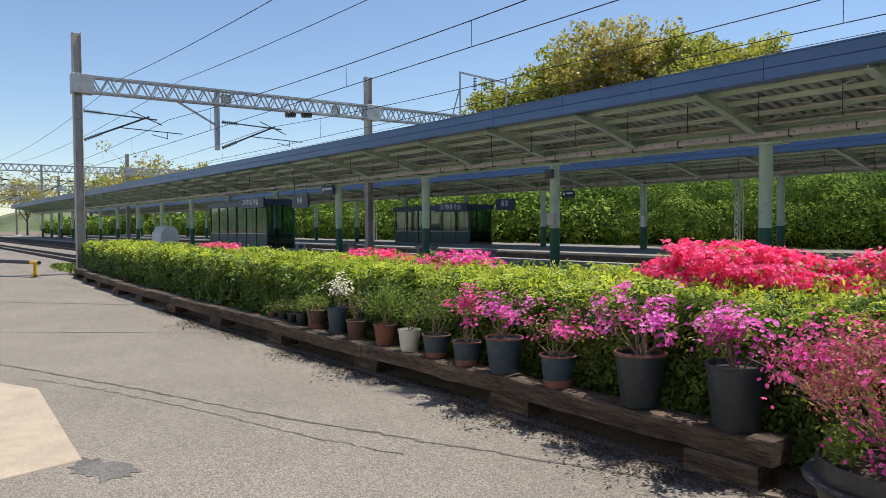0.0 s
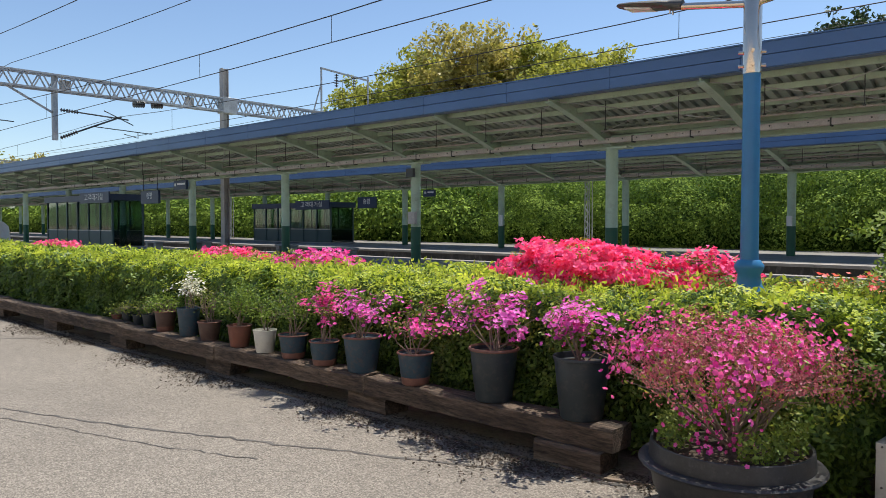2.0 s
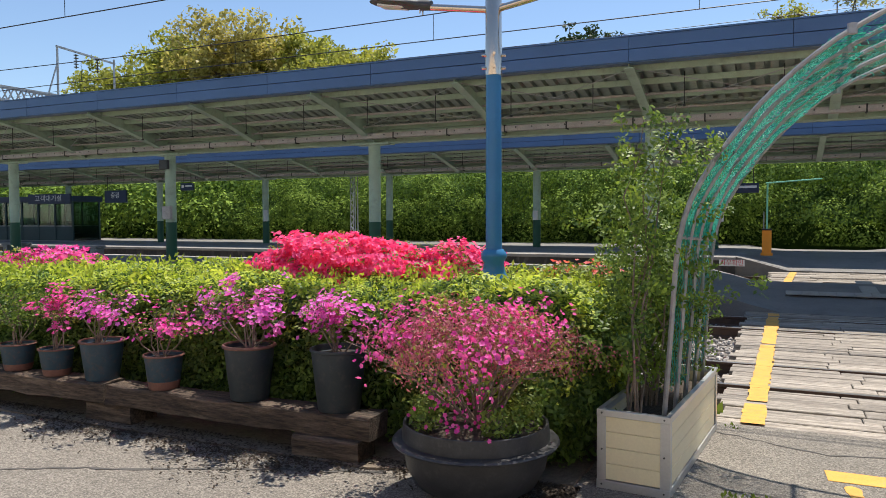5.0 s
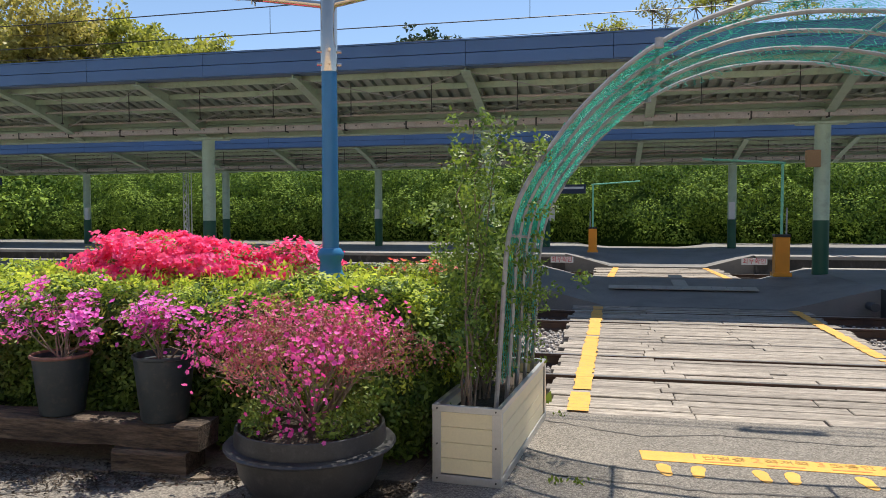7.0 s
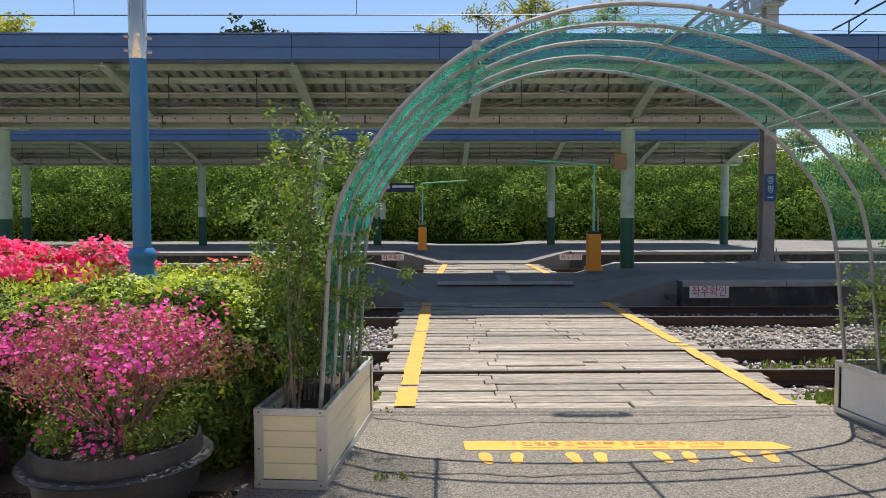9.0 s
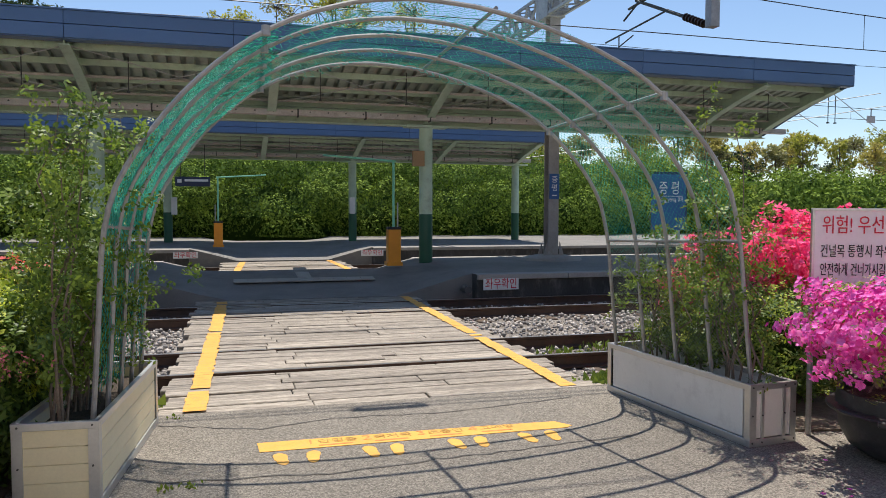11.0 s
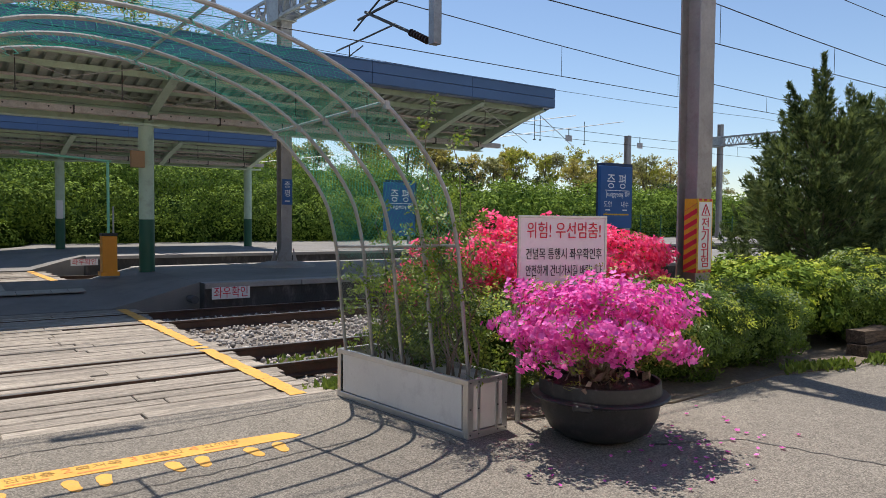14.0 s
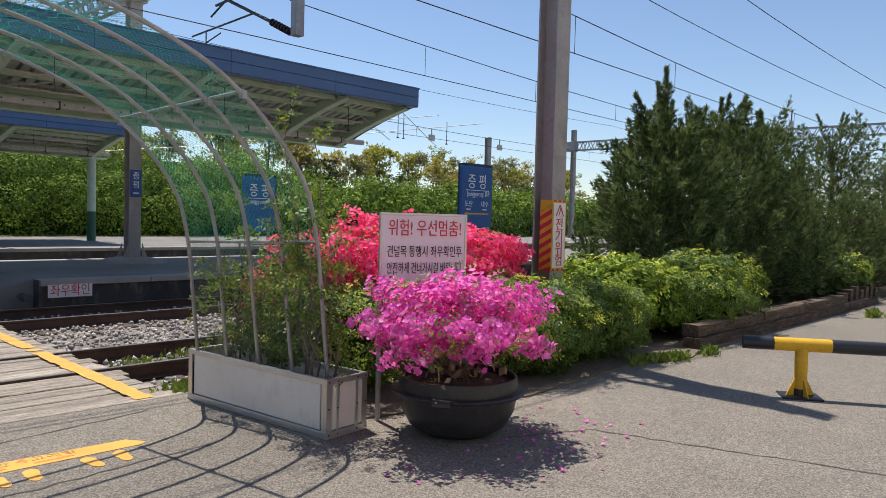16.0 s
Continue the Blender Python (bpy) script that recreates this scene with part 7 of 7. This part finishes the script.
# feeder frame with insulators on the near gantry
ff = thing("insulator_stand", "small steel stand with hanging insulators on the gantry", "insulator stand", (-30.2, 0, 0))
for y in (24.0, 27.2):
    part("leg", Geo().bar((0, y, 7.5), (0, y, 9.75), 0.07, 0.07), M_STEEL, ff)
part("brace", Geo().bar((0, 23.5, 7.5), (0, 24.0, 9.0), 0.05, 0.05), M_STEEL, ff)
part("cross_bar", Geo().bar((0, 23.95, 9.75), (0, 27.25, 9.55), 0.08, 0.08), M_STEEL, ff)
for y in (25.0, 26.2):
    g = Geo()
    insulator(g, (0, y, 9.6), (0, y, 8.9), 0.11, 5)
    part("insulator", g, M_INSUL, ff)
for y, z in ((14.2, 6.75), (15.0, 6.8)):
    g = Geo()
    insulator(g, (-30.4, y, z), (-30.4, y + 0.5, z + 0.05), 0.14, 5)
    solo("line_insulator", g, M_INSUL, "dark ribbed insulator hung on the gantry", "insulator")
for x, y, z in ((23.7, 22.76, 5.24), (28.5, 22.81, 5.24), (-30.65, 11.6, 7.2), (-30.65, 16.9, 7.2), (27.3, 9.0, 5.28)):
    tg = thing("line_tag", "small square plate hung on the overhead line", "tag", (x, y, z), group="line tags")
    part("plate", Geo().box(-0.19, 0.19, -0.01, 0.01, -0.13, 0.13) if x > 0 else Geo().box(-0.01, 0.01, -0.22, 0.22, -0.22, 0.22), M_TRAY, tg)
    part("hook", Geo().tube([(0, 0, 0.1), (0, 0, 0.40)], 0.02, 5), M_WIRE, tg)

# small pipe stub in the platform wall
solo("drain_pipe", Geo().tube([(4.98, 14.38, 0.12), (4.98, 14.7, 0.12)], 0.075, 14), M_DARKGREY, "short drain pipe sticking out of the platform wall", "pipe", smooth=True)

# ---- shrub bank behind the far platform ----


def bank(x0, x1, n, size, seed, label, rise=1.0):
    """A long bank of tall shrubs: rows of rounded bushes, each higher than the one before it, with dark gaps between."""
    rng = np.random.default_rng(seed)
    bk = thing("shrub_bank", label, "shrubs", kind="stuff")
    span = x1 - x0
    mounds = []
    for y, z, r, step in ((38.7, 0.8, 1.0, 1.2), (38.2, 2.0, 1.2, 1.4), (40.0, 2.6 * rise, 1.25, 1.7), (41.6, 3.1 * rise, 1.35, 2.0), (43.6, 3.4 * rise, 1.4, 2.4)):
        k = int(span / step)
        for i in range(k):
            mounds.append((x0 + (i + rng.uniform(0.1, 0.9)) * span / k, y + rng.normal() * 0.3, z + rng.normal() * 0.28, r * rng.uniform(0.7, 1.25)))
    m = np.array(mounds)
    area = m[:, 3] ** 2 * np.where(m[:, 1] < 40.5, 1.6, 1.0)
    pick = rng.choice(len(m), n, p=area / area.sum())
    d = rng.normal(size=(n, 3))
    d[:, 1] -= 0.5
    d[:, 2] += 0.35
    d /= np.linalg.norm(d, axis=1, keepdims=True)
    twig = 1 + 0.16 * np.sin(d[:, 0] * 9 + pick) * np.sin(d[:, 2] * 11 + pick * 2.3) + 0.1 * np.sin(d[:, 0] * 23 + d[:, 2] * 19 + pick)
    p = m[pick, :3] + d * (m[pick, 3] * twig * (0.78 + 0.26 * rng.random(n) ** 0.7))[:, None]
    p[:, 2] = np.maximum(p[:, 2], 0.45)
    part("foliage", scatter("foliage", L_BANK, FLAKE, p, jitter(rng, d + np.array([0, 0, 0.25]), 0.36), size * rng.uniform(0.6, 1.4, n), rng=rng), None, bk)
    # Filling body whose dark colour paints the shade between the bushes.
    part("inner_wood", Geo().prism_x([(38.7, 0.0), (38.6, 1.4), (39.4, 2.1), (41.5, 2.9 * rise), (44.5, 3.9 * rise), (47, 3.9 * rise), (47, 0.0)], x0, x1), L_SHADE_CORE, bk)
    return bk


bank(-32, 30, 145000, 0.155, 1001, "dense bank of tall green shrubs behind the far platform", 1.25)
bank(-120, -32, 42000, 0.34, 1002, "long bank of green shrubs farther along the line", 1.2)
bank(30, 75, 36000, 0.27, 1003, "bank of green shrubs beyond the canopies")

# ---- trees ----


def tree(x, y, z0, h, r, leaf, n, seed, label, size=0.8, bare=0.5, name="tree", trunk=0.28, lobes=7, group=""):
    """A spreading tree: tapered trunk, limbs to a handful of lobes, leaves clumped round the twigs."""
    rng = np.random.default_rng(seed)
    tr = thing(name, label, "tree", (x, y, z0), group=group)
    part("trunk", Geo().tube([(0, 0, -0.3), (0.1, 0, h * 0.25), (0.05, 0.1, h * 0.5)], trunk, 8, trunk * 0.5), M_BARK, tr)
    g = Geo()
    ps = []
    for i in range(lobes):
        a = 2 * math.pi * i / lobes + rng.uniform(-0.4, 0.4)
        d = r * rng.uniform(0.25, 0.72)
        c = Vector((math.cos(a) * d, math.sin(a) * d, h * rng.uniform(0.55, 0.84)))
        if i == 0:
            c = Vector((0, 0, h * 0.84))
        g.tube([(0, 0, h * rng.uniform(0.2, 0.45)), c * 0.5 + Vector((0, 0, h * 0.25)), c], trunk * 0.45, 6, 0.04)
        lr = r * rng.uniform(0.34, 0.5)
        for _ in range(16):
            e = c + Vector((rng.normal(), rng.normal(), rng.normal() * 0.7 + 0.2)) * lr * 0.62
            g.tube([c, c.lerp(e, 0.5) + Vector((0, 0, 0.1)), e], 0.05, 3, 0.015)
            k = max(1, int(n / lobes / 16))
            w = rng.normal(size=(k, 3))
            w *= (lr * 0.46 * rng.random((k, 1)) ** 0.45) / np.linalg.norm(w, axis=1, keepdims=True)
            ps.append(np.array(e)[None] + w * np.array([1, 1, 0.75]))
    part("branching", g, M_BARK, tr)
    p = np.concatenate(ps)
    m = len(p)
    part("crown", scatter("crown", leaf, FLAKE, p, rng.normal(size=(m, 3)) + np.array([0, -0.2, 0.5]), size * rng.uniform(0.5, 1.3, m), rng=rng), None, tr)
    return tr


for i, (x, y, h, r, lf) in enumerate(((-75, 66, 17.0, 5.0, L_TREE), (-67, 64, 20.0, 6.0, L_TREE), (-59.5, 63, 22.0, 6.5, L_TREE), (-50.5, 62, 22.5, 7.5, L_TREE2), (-44, 64, 21.5, 6.0, L_TREE), (-37, 62, 19.0, 6.2, L_TREE), (-55, 66, 20, 6, L_TREE2), (-71, 62, 18.5, 5.5, L_TREE), (-40.5, 66, 19.5, 5, L_TREE2))):
    tree(x, y, 0, h, r, lf, 19000, 1100 + i, "large spring tree with yellow-green young leaves", 0.5, group="trees on the hill", lobes=12)
tree(-14.5, 62, 0, 19.2, 3.4, L_PINE, 4200, 1120, "dark pine standing above the canopy", 0.42, lobes=8)
tree(-11.6, 63, 0, 18.3, 2.0, L_WOOD, 40, 1121, "bare twiggy tree beside the pine", 0.4)
for i, (x, h) in enumerate(((1.5, 20.0), (4.2, 22.5), (8.8, 23), (11.8, 22), (15.5, 22), (19.5, 20))):
    tree(x, 62 + (i % 2) * 3, 0, h, 3.0, L_WOOD if i % 2 else L_TREE, 2000, 1130 + i, "half-bare spring tree with sparse young leaves", 0.3, group="sparse trees behind the bank", trunk=0.2)
rng = np.random.default_rng(1200)
for i in range(34):
    x = 30 + i * 3.1 + rng.uniform(-1, 1)
    tree(x, 74 + rng.uniform(-4, 6) + (x - 30) * 0.15, 0, rng.uniform(11.0, 15.5), rng.uniform(2.2, 3.2), (L_WOOD, L_TREE, L_TREE2)[i % 3], 1500, 1210 + i, "slender spring tree in the distant wood", 0.42, group="distant wood", trunk=0.14, lobes=6)
for i in range(24):
    x = 30 + i * 3.8 + rng.uniform(-1.5, 1.5)
    tree(x, 62 + rng.uniform(0, 7) + i * 0.5, 0, rng.uniform(6.0, 9.0), 2.5, L_PINE if i % 3 == 1 else L_BANK, 1300, 1260 + i, "low dark green tree before the distant wood", 0.32, group="low trees", trunk=0.12, lobes=6)
for i, (x, y, h, r) in enumerate(((-150, 40, 13.5, 8), (-165, 44, 14, 8), (-135, 46, 12.5, 7), (-200, 40, 14, 10), (-230, 30, 15, 12), (-260, 15, 16, 12), (-240, -10, 13, 10))):
    tree(x, y, 0, h, r, L_TREE if i % 2 else L_TREE2, 3000, 1290 + i, "far spring tree beyond the station", 0.75, group="far trees", lobes=8)
for i in range(8):
    tree(44 + i * 9, -2 + 2.5 * (i % 3), 0, 7 + i % 3, 3.4, L_PINE if i % 2 else L_BANK, 1500, 1310 + i, "dark green tree at the far end of the yard", 0.38, group="yard end trees", trunk=0.15, lobes=7)

# low wooded hills on the horizon
v, f = [], []
N = 90
for i in range(N + 1):
    a = math.radians(-12 + 215 * i / N)
    h = 13 + 6 * math.sin(i * 0.37) + 4 * math.sin(i * 0.91 + 1) + 2 * math.sin(i * 2.3)
    for r, z in ((520, -1.0), (560, h * 0.75), (620, h), (760, -1.0)):
        v.append((r * math.cos(a), r * math.sin(a), z))
f = [(i * 4 + j, (i + 1) * 4 + j, (i + 1) * 4 + j + 1, i * 4 + j + 1) for i in range(N) for j in range(3)]
solo("far_hills", Geo().add(v, f), M_FARHILL, "low green wooded hills on the horizon", "hills", kind="structure", smooth=True)
bank(-260, -120, 12000, 0.8, 1004, "far line of green shrubs beside the tracks")

# green mesh fence far behind the mast
fence = thing("mesh_fence", "green wire mesh fence far behind the tracks", "fence")
for i in range(12):
    part("post", Geo().tube([(38 + i * 2.4, 36, 0), (38 + i * 2.4, 36, 2.2)], 0.04, 6), M_DKGREEN, fence)
g = Geo()
for k in range(9):
    g.bar((38, 36, 0.2 + k * 0.24), (64.4, 36, 0.2 + k * 0.24), 0.015, 0.015)
part("mesh_wires", g, M_DKGREEN, fence)
